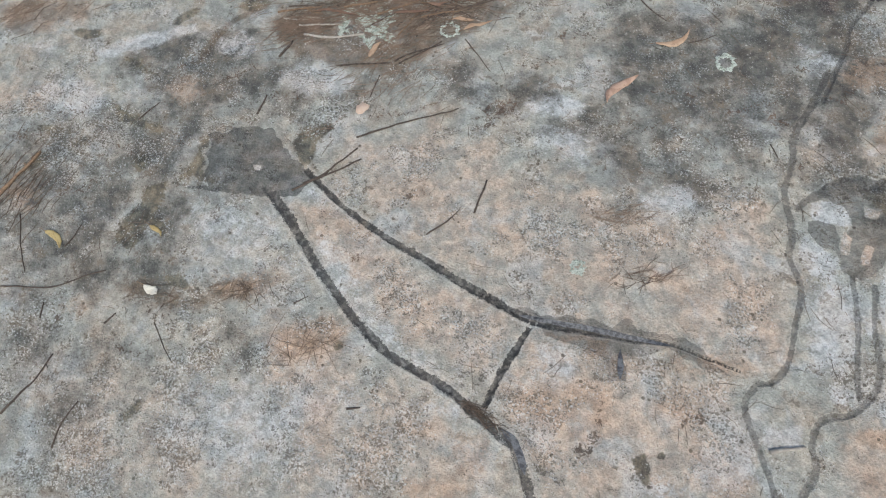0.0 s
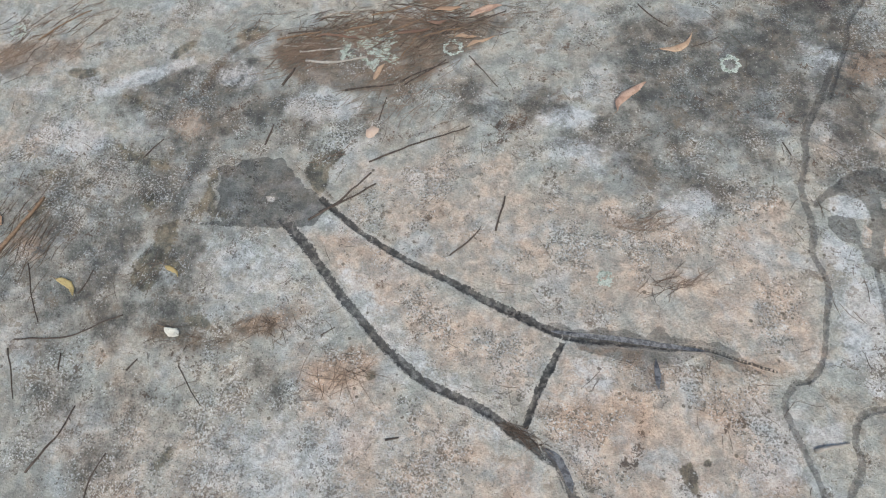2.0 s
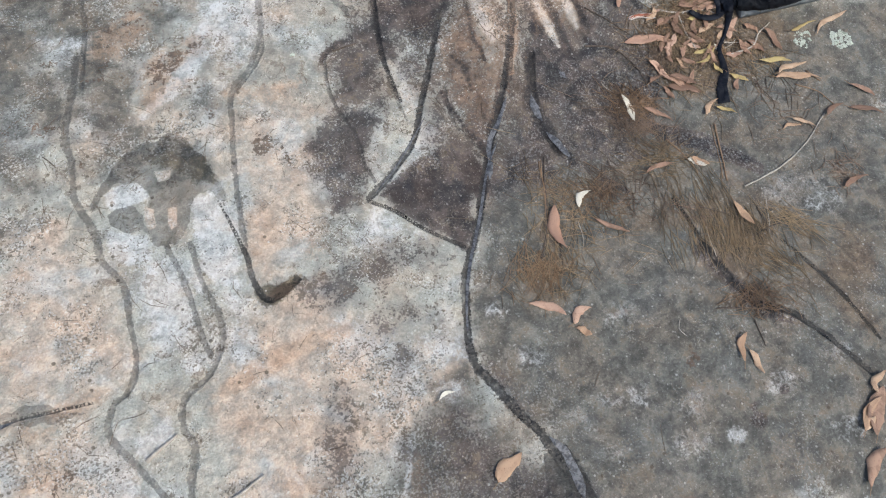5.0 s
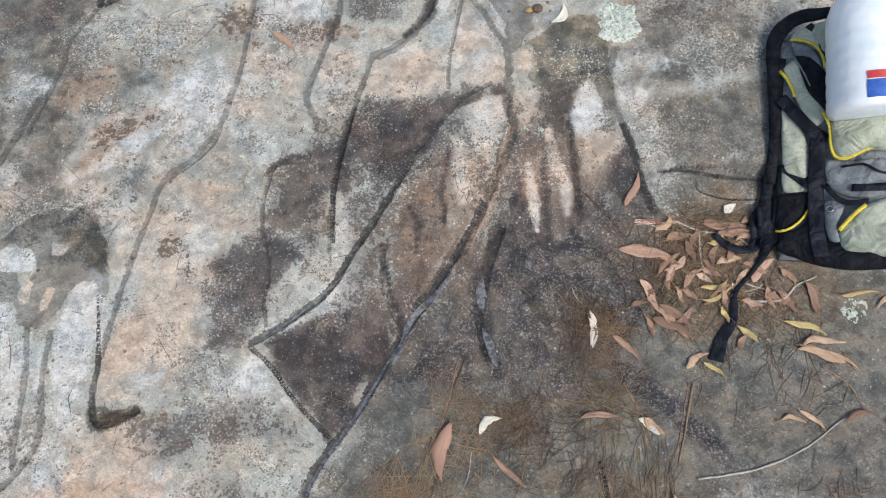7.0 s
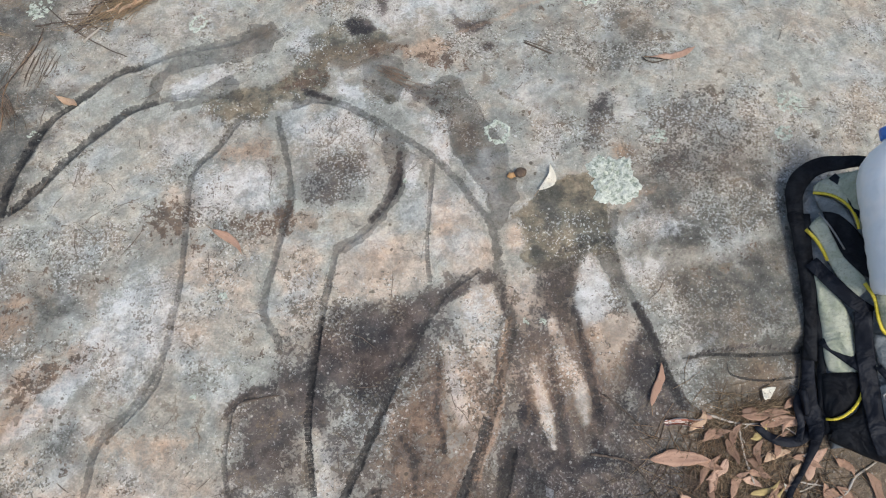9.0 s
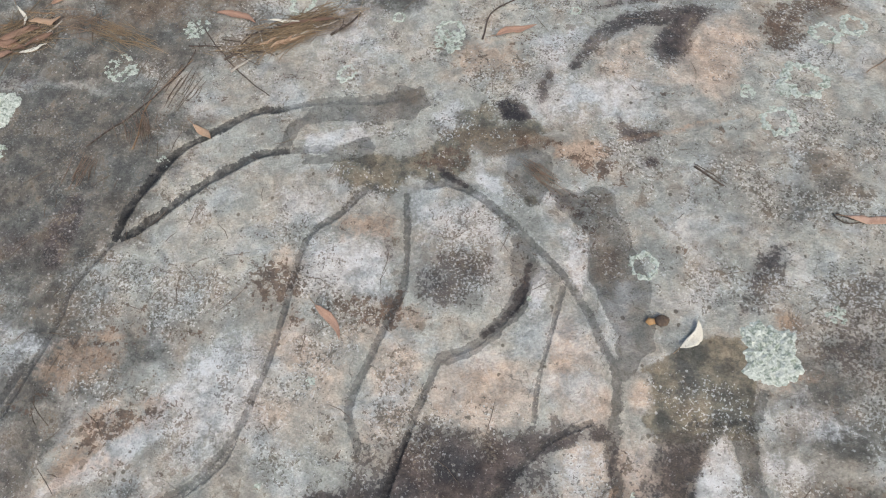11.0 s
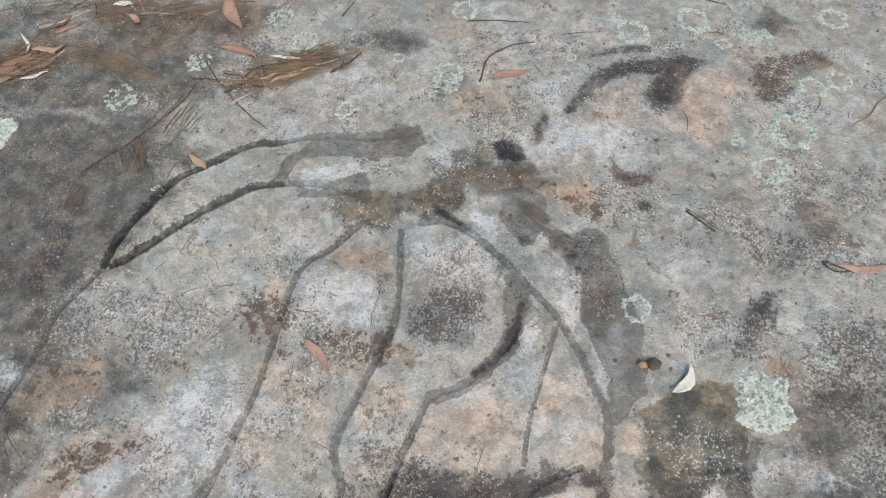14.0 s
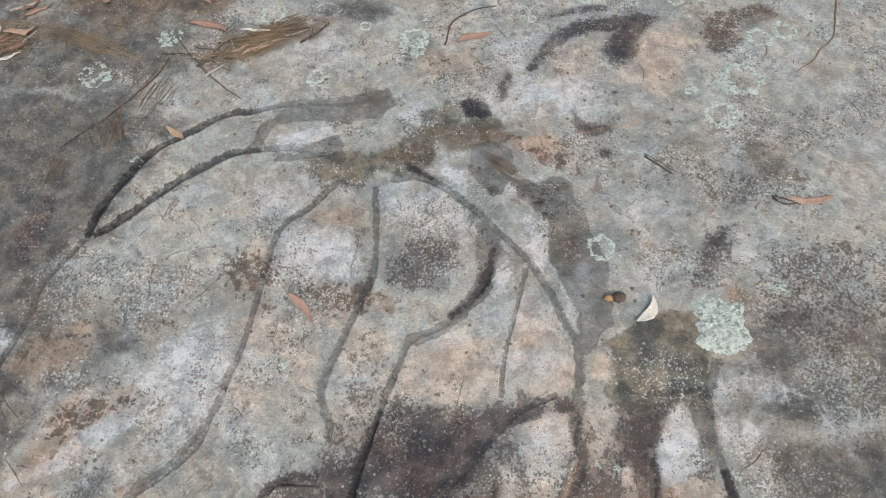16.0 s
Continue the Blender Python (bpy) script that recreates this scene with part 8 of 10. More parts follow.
def twig(thick, tone, points):
    line = curve_through(points, 0.012)
    n = len(line)
    s = np.arange(n) * 0.012
    wob = 0.0042 * cloud(s, s * 0, 0.05, random.randrange(900), 2)
    ahead = np.gradient(line, axis=0)
    side = np.stack([-ahead[:, 1], ahead[:, 0]], -1) / np.maximum(np.hypot(*ahead.T), 1e-9)[:, None]
    line = line + side * wob[:, None]
    r = 0.39 * thick
    z = surface(line[:, 0], line[:, 1])
    z = np.convolve(np.pad(z, 3, "edge"), np.ones(7) / 7, "valid") + r * 0.8
    z = np.maximum(z, surface(line[:, 0], line[:, 1]) + r * 0.6)
    mid = np.array([line[n // 2, 0], line[n // 2, 1], z[n // 2]])
    pts = np.column_stack([line, z]) - mid
    bumps = 1 + 0.25 * cloud(s, s * 0 + 3, 0.03, random.randrange(900), 2)
    ob = new("twig", tube(pts, r * 1.05, r * 0.65, BARK[tone], 7))
    for v in ob.data.vertices:
        i = v.index // 7
        c = pts[i] if i < n else pts[-1]
        v.co = Vector(c) + (v.co - Vector(c)) * float(bumps[min(i, n - 1)])
    ob.location = mid
    tagged(ob, BARK_WORDS[tone], "twig", "fallen twigs")
    if thick > 0.0045 and n > 6:
        for _ in range(2):
            i = random.randrange(2, n - 2)
            a = Vector(pts[i])
            d = Vector((random.uniform(-1, 1), random.uniform(-1, 1), 0.15)).normalized() * random.uniform(0.006, 0.016)
            under(new("spur", tube([a, a + d * 0.6, a + d], r * 0.5, r * 0.3, BARK[tone], 5)), ob)
    return ob


def needles(x, y, rx, ry, turn, count, spread, tone, length=(0.035, 0.10), name="needle_litter"):
    """A scatter of thin fallen needles round a centre, most of them along one direction."""
    verts, faces = [], []
    c, s = math.cos(radians(turn)), math.sin(radians(turn))
    dense = count / (rx * ry * 3e4 + 1)
    rows = []
    for _ in range(count):
        u, v = random.gauss(0, 0.5) * rx, random.gauss(0, 0.5) * ry
        a = radians(turn + random.gauss(0, spread * 0.6) if spread < 170 else random.uniform(0, 360))
        rows.append((x + u * c - v * s, y + u * s + v * c, a, random.uniform(*length), random.gauss(0, 0.12), random.random()))
    px, py = np.array([r[0] for r in rows]), np.array([r[1] for r in rows])
    ends = []
    for k in (-0.5, 0.0, 0.5):
        off = np.array([r[3] * k for r in rows])
        ang = np.array([r[2] + r[4] * k * 2 for r in rows])
        ends.append((px + off * np.cos(ang), py + off * np.sin(ang)))
    heights = [surface(*e) for e in ends]
    for i, row in enumerate(rows):
        lift = 0.0006 + row[5] * min(0.008, 0.004 * dense)
        tilt = random.uniform(-0.004, 0.004) * min(1, dense)
        base = len(verts)
        for k in range(3):
            p = Vector((ends[k][0][i], ends[k][1][i], heights[k][i] + lift + tilt * (k - 1) + (0.001 if k == 1 else 0)))
            r = (0.00045, 0.0007, 0.0004)[k]
            nx, ny = -math.sin(row[2]) * r, math.cos(row[2]) * r
            verts += [p + Vector((nx, ny, -r)), p + Vector((-nx, -ny, -r)), p + Vector((0, 0, r))]
        for k in range(2):
            for j in range(3):
                a, b = base + k * 3 + j, base + k * 3 + (j + 1) % 3
                faces.append((a, b, b + 3, a + 3))
    ob = new(name, put_mesh(name, verts, faces, NEEDLE[tone]))
    return tagged(ob, NEEDLE_WORDS[tone], "needle litter", kind="stuff")


def lichen(x, y, r, form):
    """A crust of lichen: a lobed, knobbly rosette, hollow in the middle for a ring."""
    seed = random.randrange(5000)
    around, rings = 90, 18
    T = np.linspace(0, 2 * math.pi, around, endpoint=False)
    edge = 1 + 0.34 * cloud(np.cos(T) * 1.2, np.sin(T) * 1.2, 0.8, seed, 3) + 0.22 * cloud(np.cos(T) * 4, np.sin(T) * 4, 0.7, seed + 7, 2)
    inner = 0.60 + 0.3 * cloud(np.cos(T) * 2, np.sin(T) * 2, 0.6, seed + 11, 2) if form == "ring" else np.zeros(around) + 0.02
    K = np.linspace(0, 1, rings)
    R = r * (inner[:, None] + (edge - inner)[:, None] * K)
    X, Y = x + R * np.cos(T)[:, None], y + R * np.sin(T)[:, None]
    tall = {"leafy": 0.010, "flat": 0.0030, "ring": 0.0042}[form]
    knob = 0.55 + 0.45 * cloud(X, Y, max(0.006, r * 0.12), seed + 3, 3) * 1.6
    rim = np.minimum(1, (1 - K) * 6) * (np.minimum(1, K * 6) if form == "ring" else 1)
    Z = surface(X, Y) - 0.0008 + tall * np.clip(knob, 0, 1.4) * rim
    if form == "flat":
        Z = Z - 0.0016 * (cloud(X, Y, max(0.008, r * 0.3), seed + 5, 3) > 0.12)
    base = np.array([x, y, at_height(x, y)])
    verts = np.stack([X, Y, Z], -1).reshape(-1, 3) - base
    faces = []
    for i in range(around):
        for j in range(rings - 1):
            a, b = i * rings + j, ((i + 1) % around) * rings + j
            faces.append((a, a + 1, b + 1, b))
    if form != "ring":
        faces.append(tuple(i * rings for i in range(around)))
    ob = new("lichen", put_mesh("lichen", verts, faces, LICHEN[form]))
    ob.location = base
    words = {"leafy": "thick pale grey-green leafy lichen crust on the rock", "flat": "thin pale green lichen patch on the rock", "ring": "pale grey-green ring of lichen on the rock"}
    return tagged(ob, words[form], "lichen", "lichens")


def seed_pod(x, y):
    """A woody seed pod, split and orange inside."""
    shell, inside = plain_material("pod_shell", (0.07, 0.05, 0.04), (0.13, 0.09, 0.06), 0.008), plain_material("pod_inside", (0.34, 0.19, 0.08), (0.46, 0.28, 0.13), 0.008)
    bm = bmesh.new()
    bmesh.ops.create_uvsphere(bm, u_segments=20, v_segments=12, radius=0.011)
    for v in bm.verts:
        v.co.x *= 1.25
        v.co.z *= 0.75
        v.co += v.co.normalized() * 0.002 * noise.noise(v.co * 160)
    ob = part("seed_pod", bm, shell, None)
    ob.matrix_world = pose(x + 0.012, y + 0.004, at_height(x, y) + 0.008, 0, 0, 12)
    tagged(ob, "dark woody seed pod with an orange split husk", "seed pod")
    bm = bmesh.new()
    bmesh.ops.create_uvsphere(bm, u_segments=16, v_segments=10, radius=0.008)
    for v in bm.verts:
        v.co.x = v.co.x * 1.5 - 0.018
        v.co.z = v.co.z * 0.55 - 0.003
        v.co.y *= 0.85 + 0.2 * math.sin(v.co.x * 500)
    part("husk", bm, inside, ob, "orange inner husk")
    return ob


# ---- the backpack and the bottle ----
def cloth(name, a, b, rough, weave=0.0015):
    m = Nodes(name)
    at = m.place()
    tone = m.mix(m.ramp(m.noise(at, 0.03, 4), 0.3, 0.7), a, b)
    tone = m.mix(m.ramp(m.noise(at, 0.004, 2), 0.55, 0.7, 0, 0.35), tone, tuple(0.6 * v for v in a))
    m.shader.inputs["Specular IOR Level"].default_value = 0.12
    fold = m.bump(m.noise(at, 0.05, 3, 0.5, 0.6), 0.6, 0.02)
    return m.done(tone, rough, m.bump(m.noise(at, weave, 1), 0.3, 0.001, fold))


PALE_CLOTH = cloth("pale_green_nylon", (0.36, 0.39, 0.30), (0.46, 0.48, 0.39), 0.7)
GREY_CLOTH = cloth("blue_grey_nylon", (0.16, 0.18, 0.19), (0.25, 0.27, 0.28), 0.6)
BLACK_CLOTH = cloth("black_nylon", (0.008, 0.009, 0.012), (0.016, 0.018, 0.022), 0.7)
BLACK_WEB = cloth("black_webbing", (0.009, 0.011, 0.017), (0.019, 0.022, 0.03), 0.55)
YELLOW = cloth("yellow_piping", (0.66, 0.53, 0.06), (0.74, 0.60, 0.09), 0.6)
METAL = plain_material("steel", (0.22, 0.22, 0.23), (0.36, 0.36, 0.36), 0.01, 0.35, 1.0, 0.1)


def pack_base(y):
    return float(np.interp(y, (1.4, 1.5, 1.6, 1.7, 1.76, 1.85, 1.92, 2.05, 2.2), (0.012, 0.018, 0.026, 0.045, 0.08, 0.098, 0.108, 0.122, 0.13)))


def ribbon(name, points, width, thick, material, parent, label=""):
    """A band with rounded edges through the points, lying on the sloping side of the pack."""
    line = curve_through(points, 0.01)
    n = len(line)
    verts, faces = [], []
    lean = Vector((-0.45, 0, 0.9)).normalized()
    widths = np.interp(np.linspace(0, 1, n), np.linspace(0, 1, len(width)), width)
    ring = [(-1, 0), (-0.85, 1), (0, 1.15), (0.85, 1), (1, 0), (0.85, -1), (0, -1), (-0.85, -1)]
    for i in range(n):
        ahead = Vector(line[min(i + 1, n - 1)] - line[max(i - 1, 0)]).normalized()
        side = ahead.cross(lean).normalized()
        up = side.cross(ahead)
        crease = 0.25 * thick * noise.noise(Vector(line[i]) * 45)
        tilt = 0.35 * noise.noise(Vector(line[i]) * 14 + Vector((5, 0, 0)))
        wide = widths[i] / 2 * (1 + 0.10 * noise.noise(Vector(line[i]) * 30))
        for a, b in ring:
            verts.append(Vector(line[i]) + side * (a * wide) + up * (b * thick / 2 + crease + tilt * a * thick))
    for i in range(n - 1):
        for k in range(8):
            a, b = i * 8 + k, i * 8 + (k + 1) % 8
            faces.append((a, b, b + 8, a + 8))
    faces += [tuple(range(7, -1, -1)), tuple((n - 1) * 8 + k for k in range(8))]
    return under(new(name, put_mesh(name, verts, faces, material)), parent, label)


def panel(name, outline, thick, material, parent, label=""):
    """A slightly puffed sewn panel with the given outline."""
    rim = curve_through(list(outline) + [outline[0]], 0.012)[:-1]
    mid = rim.mean(0)
    lean = np.array((-0.45, 0, 0.9)) / np.linalg.norm((0.45, 0, 0.9))
    verts, faces, n = [], [], len(rim)
    for k, up in ((1.0, -0.6), (1.0, 0.3), (0.93, 0.9), (0.7, 1.3), (0.4, 1.55), (0.12, 1.6)):
        verts += [tuple(mid + (p - mid) * k + lean * thick * up) for p in rim]
    for r in range(5):
        for i in range(n):
            a, b = r * n + i, r * n + (i + 1) % n
            faces.append((a, b, b + n, a + n))
    faces += [tuple(range(5 * n, 6 * n)), tuple(range(n - 1, -1, -1))]
    me = put_mesh(name, verts, faces, material)
    bm = bmesh.new()
    bm.from_mesh(me)
    bmesh.ops.recalc_face_normals(bm, faces=bm.faces)
    bm.to_mesh(me)
    bm.free()
    return under(new(name, me), parent, label)


def grommet(x, y, z, parent):
    bm = bmesh.new()
    n, k = 20, 8
    ring = []
    for i in range(n):
        a = 2 * math.pi * i / n
        ring.append([bm.verts.new((x + math.cos(a) * (0.006 + 0.0018 * math.cos(b)), y + math.sin(a) * (0.006 + 0.0018 * math.cos(b)), z + 0.0025 * math.sin(b) - 0.4 * math.cos(a) * -0.008)) for b in [2 * math.pi * j / k for j in range(k)]])
    for i in range(n):
        for j in range(k):
            bm.faces.new((ring[i][j], ring[(i + 1) % n][j], ring[(i + 1) % n][(j + 1) % k], ring[i][(j + 1) % k]))
    part("grommet", bm, METAL, parent, "steel eyelet")


def pack_body(parent):
    """The stuffed body, lying on its back: steep near side, flat top, rounded ends."""
    nu, nv = 40, 60
    verts, faces = [], []
    for i in range(nu + 1):
        u = i / nu
        x = 2.724 + 0.318 * u
        for j in range(nv + 1):
            v = j / nv
            y = 1.50 + 0.52 * v
            rise = min(0.75 * (x - 2.70), 0.13, 0.75 * (3.05 - x))
            ends = min(1.0, (v * 0.56) / 0.05, ((1 - v) * 0.56) / 0.09)
            rise = rise * max(ends, 0) ** 0.5
            z = pack_base(y) + 0.010 + rise + 0.004 * noise.noise(Vector((x * 18, y * 14, 3)))
            verts.append((x, y, z))
    top = len(verts)
    verts += [(x, y, pack_base(y) - 0.004) for x, y, z in verts]
    w = nv + 1
    for i in range(nu):
        for j in range(nv):
            a = i * w + j
            faces.append((a, a + w, a + w + 1, a + 1))
            faces.append((top + a, top + a + 1, top + a + w + 1, top + a + w))
    for i in range(nu):
        a, b = i * w, i * w + nv
        faces += [(a, top + a, top + a + w, a + w), (b, b + w, top + b + w, top + b)]
    for j in range(nv):
        a, b = j, nu * w + j
        faces += [(a, a + 1, top + a + 1, top + a), (b, top + b, top + b + 1, b + 1)]
    return under(new("body", put_mesh("body", verts, faces, GREY_CLOTH)), parent, "blue-grey nylon body")


pack = new("backpack")
pack.location = (0, 0, 0)
tagged(pack, "grey-green and black hiking backpack with yellow piping lying on the rock", "backpack")
pack_body(pack)
panel("side_panel", [(2.717, 1.819, 0.123), (2.729, 1.823, 0.132), (2.745, 1.773, 0.134), (2.761, 1.730, 0.126), (2.768, 1.682, 0.111), (2.764, 1.633, 0.098), (2.726, 1.642, 0.072), (2.722, 1.720, 0.091), (2.716, 1.764, 0.111)], 0.0060, PALE_CLOTH, pack, "pale grey-green nylon side panel")
panel("side_wing", [(2.723, 1.916, 0.142), (2.744, 1.931, 0.160), (2.751, 1.889, 0.160), (2.763, 1.837, 0.161), (2.784, 1.789, 0.167), (2.772, 1.765, 0.153), (2.753, 1.793, 0.144), (2.739, 1.841, 0.144), (2.731, 1.884, 0.144)], 0.0050, PALE_CLOTH, pack, "grey nylon wing beside the zip")
panel("zip_pocket", [(2.744, 1.936, 0.165), (2.764, 1.924, 0.178), (2.783, 1.884, 0.187), (2.793, 1.842, 0.188), (2.794, 1.795, 0.179), (2.778, 1.803, 0.169), (2.758, 1.840, 0.162), (2.749, 1.895, 0.163)], 0.0040, BLACK_CLOTH, pack, "black zipped pocket opening")
panel("mesh_pocket", [(2.717, 1.637, 0.062), (2.742, 1.637, 0.081), (2.767, 1.629, 0.098), (2.766, 1.599, 0.091), (2.747, 1.570, 0.075), (2.726, 1.557, 0.058), (2.711, 1.558, 0.047), (2.712, 1.598, 0.051)], 0.0080, BLACK_CLOTH, pack, "black mesh side pocket")
panel("front_flap", [(2.784, 1.758, 0.176), (2.817, 1.753, 0.198), (2.869, 1.743, 0.231), (2.876, 1.689, 0.207), (2.846, 1.694, 0.187), (2.820, 1.684, 0.166), (2.803, 1.690, 0.154), (2.793, 1.716, 0.158)], 0.0140, PALE_CLOTH, pack, "pale grey-green flap with yellow piping")
panel("lower_side", [(2.711, 1.553, 0.046), (2.729, 1.549, 0.060), (2.752, 1.562, 0.078), (2.770, 1.595, 0.094), (2.775, 1.556, 0.095), (2.774, 1.485, 0.089), (2.749, 1.494, 0.070), (2.718, 1.510, 0.048)], 0.0080, BLACK_CLOTH, pack, "black lower side panel")
panel("front_panel", [(2.787, 1.701, 0.126), (2.825, 1.683, 0.150), (2.889, 1.673, 0.185), (2.884, 1.606, 0.172), (2.836, 1.602, 0.143), (2.799, 1.628, 0.121), (2.791, 1.653, 0.119)], 0.0060, GREY_CLOTH, pack, "grey-blue nylon front panel")
panel("front_pocket", [(2.800, 1.527, 0.113), (2.820, 1.560, 0.131), (2.848, 1.583, 0.154), (2.902, 1.586, 0.173), (2.883, 1.474, 0.164), (2.838, 1.479, 0.138), (2.807, 1.491, 0.115)], 0.0120, PALE_CLOTH, pack, "pale grey-green front pocket")
panel("top_lid", [(2.743, 1.993, 0.165), (2.765, 2.003, 0.182), (2.797, 2.000, 0.206), (2.807, 1.990, 0.212), (2.798, 1.896, 0.195), (2.786, 1.894, 0.186), (2.781, 1.929, 0.187), (2.762, 1.962, 0.176), (2.741, 1.978, 0.162)], 0.0080, PALE_CLOTH, pack, "pale grey-green top lid")
panel("lid_side", [(2.739, 1.976, 0.161), (2.760, 1.961, 0.175), (2.777, 1.930, 0.185), (2.783, 1.892, 0.184), (2.767, 1.921, 0.176), (2.746, 1.938, 0.162)], 0.0040, GREY_CLOTH, pack)
panel("pocket_edge", [(2.784, 1.602, 0.111), (2.803, 1.605, 0.126), (2.812, 1.584, 0.131), (2.800, 1.551, 0.119), (2.797, 1.529, 0.115), (2.800, 1.511, 0.116), (2.786, 1.517, 0.106), (2.781, 1.552, 0.105)], 0.0060, GREY_CLOTH, pack, "grey pocket edge with an eyelet")
ribbon("piping", [(2.735, 1.977, 0.168), (2.757, 1.964, 0.183), (2.775, 1.937, 0.194), (2.782, 1.907, 0.196), (2.782, 1.886, 0.193)], (0.005, 0.005), 0.0050, YELLOW, pack, "bright yellow piping")
ribbon("piping", [(2.716, 1.910, 0.142), (2.726, 1.886, 0.147), (2.733, 1.859, 0.148), (2.736, 1.841, 0.147)], (0.006, 0.006), 0.0050, YELLOW, pack)
ribbon("piping", [(2.771, 1.784, 0.176), (2.781, 1.754, 0.175), (2.789, 1.715, 0.158), (2.797, 1.691, 0.154), (2.813, 1.682, 0.165), (2.847, 1.695, 0.192), (2.873, 1.694, 0.212)], (0.006, 0.006), 0.0050, YELLOW, pack)
ribbon("piping", [(2.704, 1.554, 0.054), (2.720, 1.552, 0.065), (2.740, 1.564, 0.081), (2.757, 1.588, 0.096), (2.762, 1.608, 0.102)], (0.005, 0.005), 0.0050, YELLOW, pack)
ribbon("piping", [(2.795, 1.532, 0.127), (2.807, 1.549, 0.138), (2.820, 1.564, 0.149), (2.836, 1.578, 0.162)], (0.008, 0.008), 0.0050, YELLOW, pack)
ribbon("webbing", [(2.712, 1.845, 0.134), (2.734, 1.801, 0.142), (2.758, 1.758, 0.150), (2.783, 1.731, 0.153)], (0.027, 0.027), 0.0030, BLACK_WEB, pack, "black webbing strap")
ribbon("webbing", [(2.720, 1.700, 0.090), (2.740, 1.674, 0.100), (2.761, 1.646, 0.110), (2.769, 1.637, 0.115)], (0.026, 0.026), 0.0030, BLACK_WEB, pack)
ribbon("webbing", [(2.770, 1.736, 0.151), (2.771, 1.676, 0.126), (2.768, 1.605, 0.110), (2.765, 1.533, 0.101), (2.767, 1.482, 0.099)], (0.030, 0.030), 0.0030, BLACK_WEB, pack)
ribbon("webbing", [(2.821, 1.621, 0.151), (2.845, 1.615, 0.168), (2.895, 1.612, 0.188)], (0.018, 0.018), 0.0030, BLACK_WEB, pack)
ribbon("webbing", [(2.765, 2.000, 0.193), (2.776, 1.974, 0.199), (2.783, 1.940, 0.201), (2.788, 1.906, 0.200)], (0.016, 0.016), 0.0030, BLACK_WEB, pack)
ribbon("webbing", [(2.788, 1.801, 0.184), (2.797, 1.772, 0.185), (2.809, 1.747, 0.184)], (0.014, 0.014), 0.0030, BLACK_WEB, pack)
ribbon("webbing", [(2.783, 1.637, 0.127), (2.795, 1.611, 0.131), (2.812, 1.590, 0.142), (2.842, 1.586, 0.163)], (0.012, 0.012), 0.0040, BLACK_WEB, pack)
ribbon("cord", [(2.811, 1.670, 0.149), (2.842, 1.667, 0.171), (2.862, 1.646, 0.182), (2.900, 1.638, 0.189)], (0.004, 0.004), 0.0040, BLACK_WEB, pack)
ribbon("zip", [(2.734, 1.933, 0.167), (2.742, 1.912, 0.170), (2.749, 1.887, 0.172), (2.757, 1.853, 0.173)], (0.003, 0.003), 0.0030, METAL, pack, "steel zip puller")
ribbon("shoulder_strap", [(2.859, 1.995, 0.255), (2.817, 2.012, 0.226), (2.781, 2.024, 0.200), (2.752, 2.029, 0.179), (2.730, 2.018, 0.161), (2.714, 1.991, 0.146), (2.708, 1.945, 0.137), (2.707, 1.892, 0.129), (2.706, 1.834, 0.119), (2.705, 1.779, 0.108), (2.707, 1.723, 0.083), (2.702, 1.666, 0.060)], (0.016, 0.018, 0.034, 0.040, 0.032, 0.026, 0.025, 0.024, 0.022, 0.024, 0.026), 0.0110, BLACK_CLOTH, pack, "padded black shoulder strap")
ribbon("back_edge", [(2.726, 1.942, 0.142), (2.718, 1.866, 0.126), (2.716, 1.767, 0.105), (2.723, 1.676, 0.070), (2.716, 1.617, 0.053), (2.710, 1.569, 0.043), (2.710, 1.526, 0.040)], (0.014, 0.014), 0.0120, BLACK_CLOTH, pack, "black back panel edge")
ribbon("strap_webbing", [(2.704, 1.686, 0.061), (2.696, 1.631, 0.048), (2.687, 1.588, 0.041), (2.693, 1.547, 0.038), (2.685, 1.517, 0.035)], (0.024, 0.022, 0.034, 0.036, 0.020), 0.0050, BLACK_WEB, pack, "black adjuster webbing")
ribbon("strap_tail", [(2.702, 1.532, 0.022), (2.689, 1.506, 0.018), (2.673, 1.483, 0.014), (2.654, 1.459, 0.011), (2.623, 1.424, 0.006), (2.619, 1.389, 0.002), (2.611, 1.355, -0.002), (2.586, 1.319, -0.005), (2.569, 1.271, -0.007)], (0.022, 0.012, 0.009, 0.012, 0.017, 0.024, 0.030, 0.031), 0.0030, BLACK_WEB, pack, "loose black webbing tail lying on the rock")
ribbon("hip_strap", [(2.582, 1.554, 0.026), (2.596, 1.536, 0.023), (2.627, 1.520, 0.021), (2.656, 1.519, 0.021), (2.684, 1.535, 0.024), (2.713, 1.564, 0.029)], (0.014, 0.018, 0.020, 0.022, 0.022), 0.0030, BLACK_WEB, pack, "black hip strap end")
ribbon("hip_loop", [(2.656, 1.520, 0.028), (2.667, 1.550, 0.033), (2.666, 1.587, 0.039), (2.682, 1.610, 0.043)], (0.012, 0.014, 0.016), 0.0030, BLACK_WEB, pack)
panel("buckle", [(2.672, 1.610, 0.046), (2.685, 1.618, 0.047), (2.689, 1.573, 0.042), (2.674, 1.563, 0.041)], 0.0100, BLACK_WEB, pack, "black plastic buckle")
ribbon("base_panel", [(2.721, 1.536, 0.045), (2.746, 1.517, 0.062), (2.784, 1.493, 0.089), (2.828, 1.479, 0.121), (2.891, 1.476, 0.155)], (0.050, 0.060, 0.060), 0.0260, BLACK_CLOTH, pack, "black reinforced base")
grommet(2.784, 1.581, 0.125, pack)


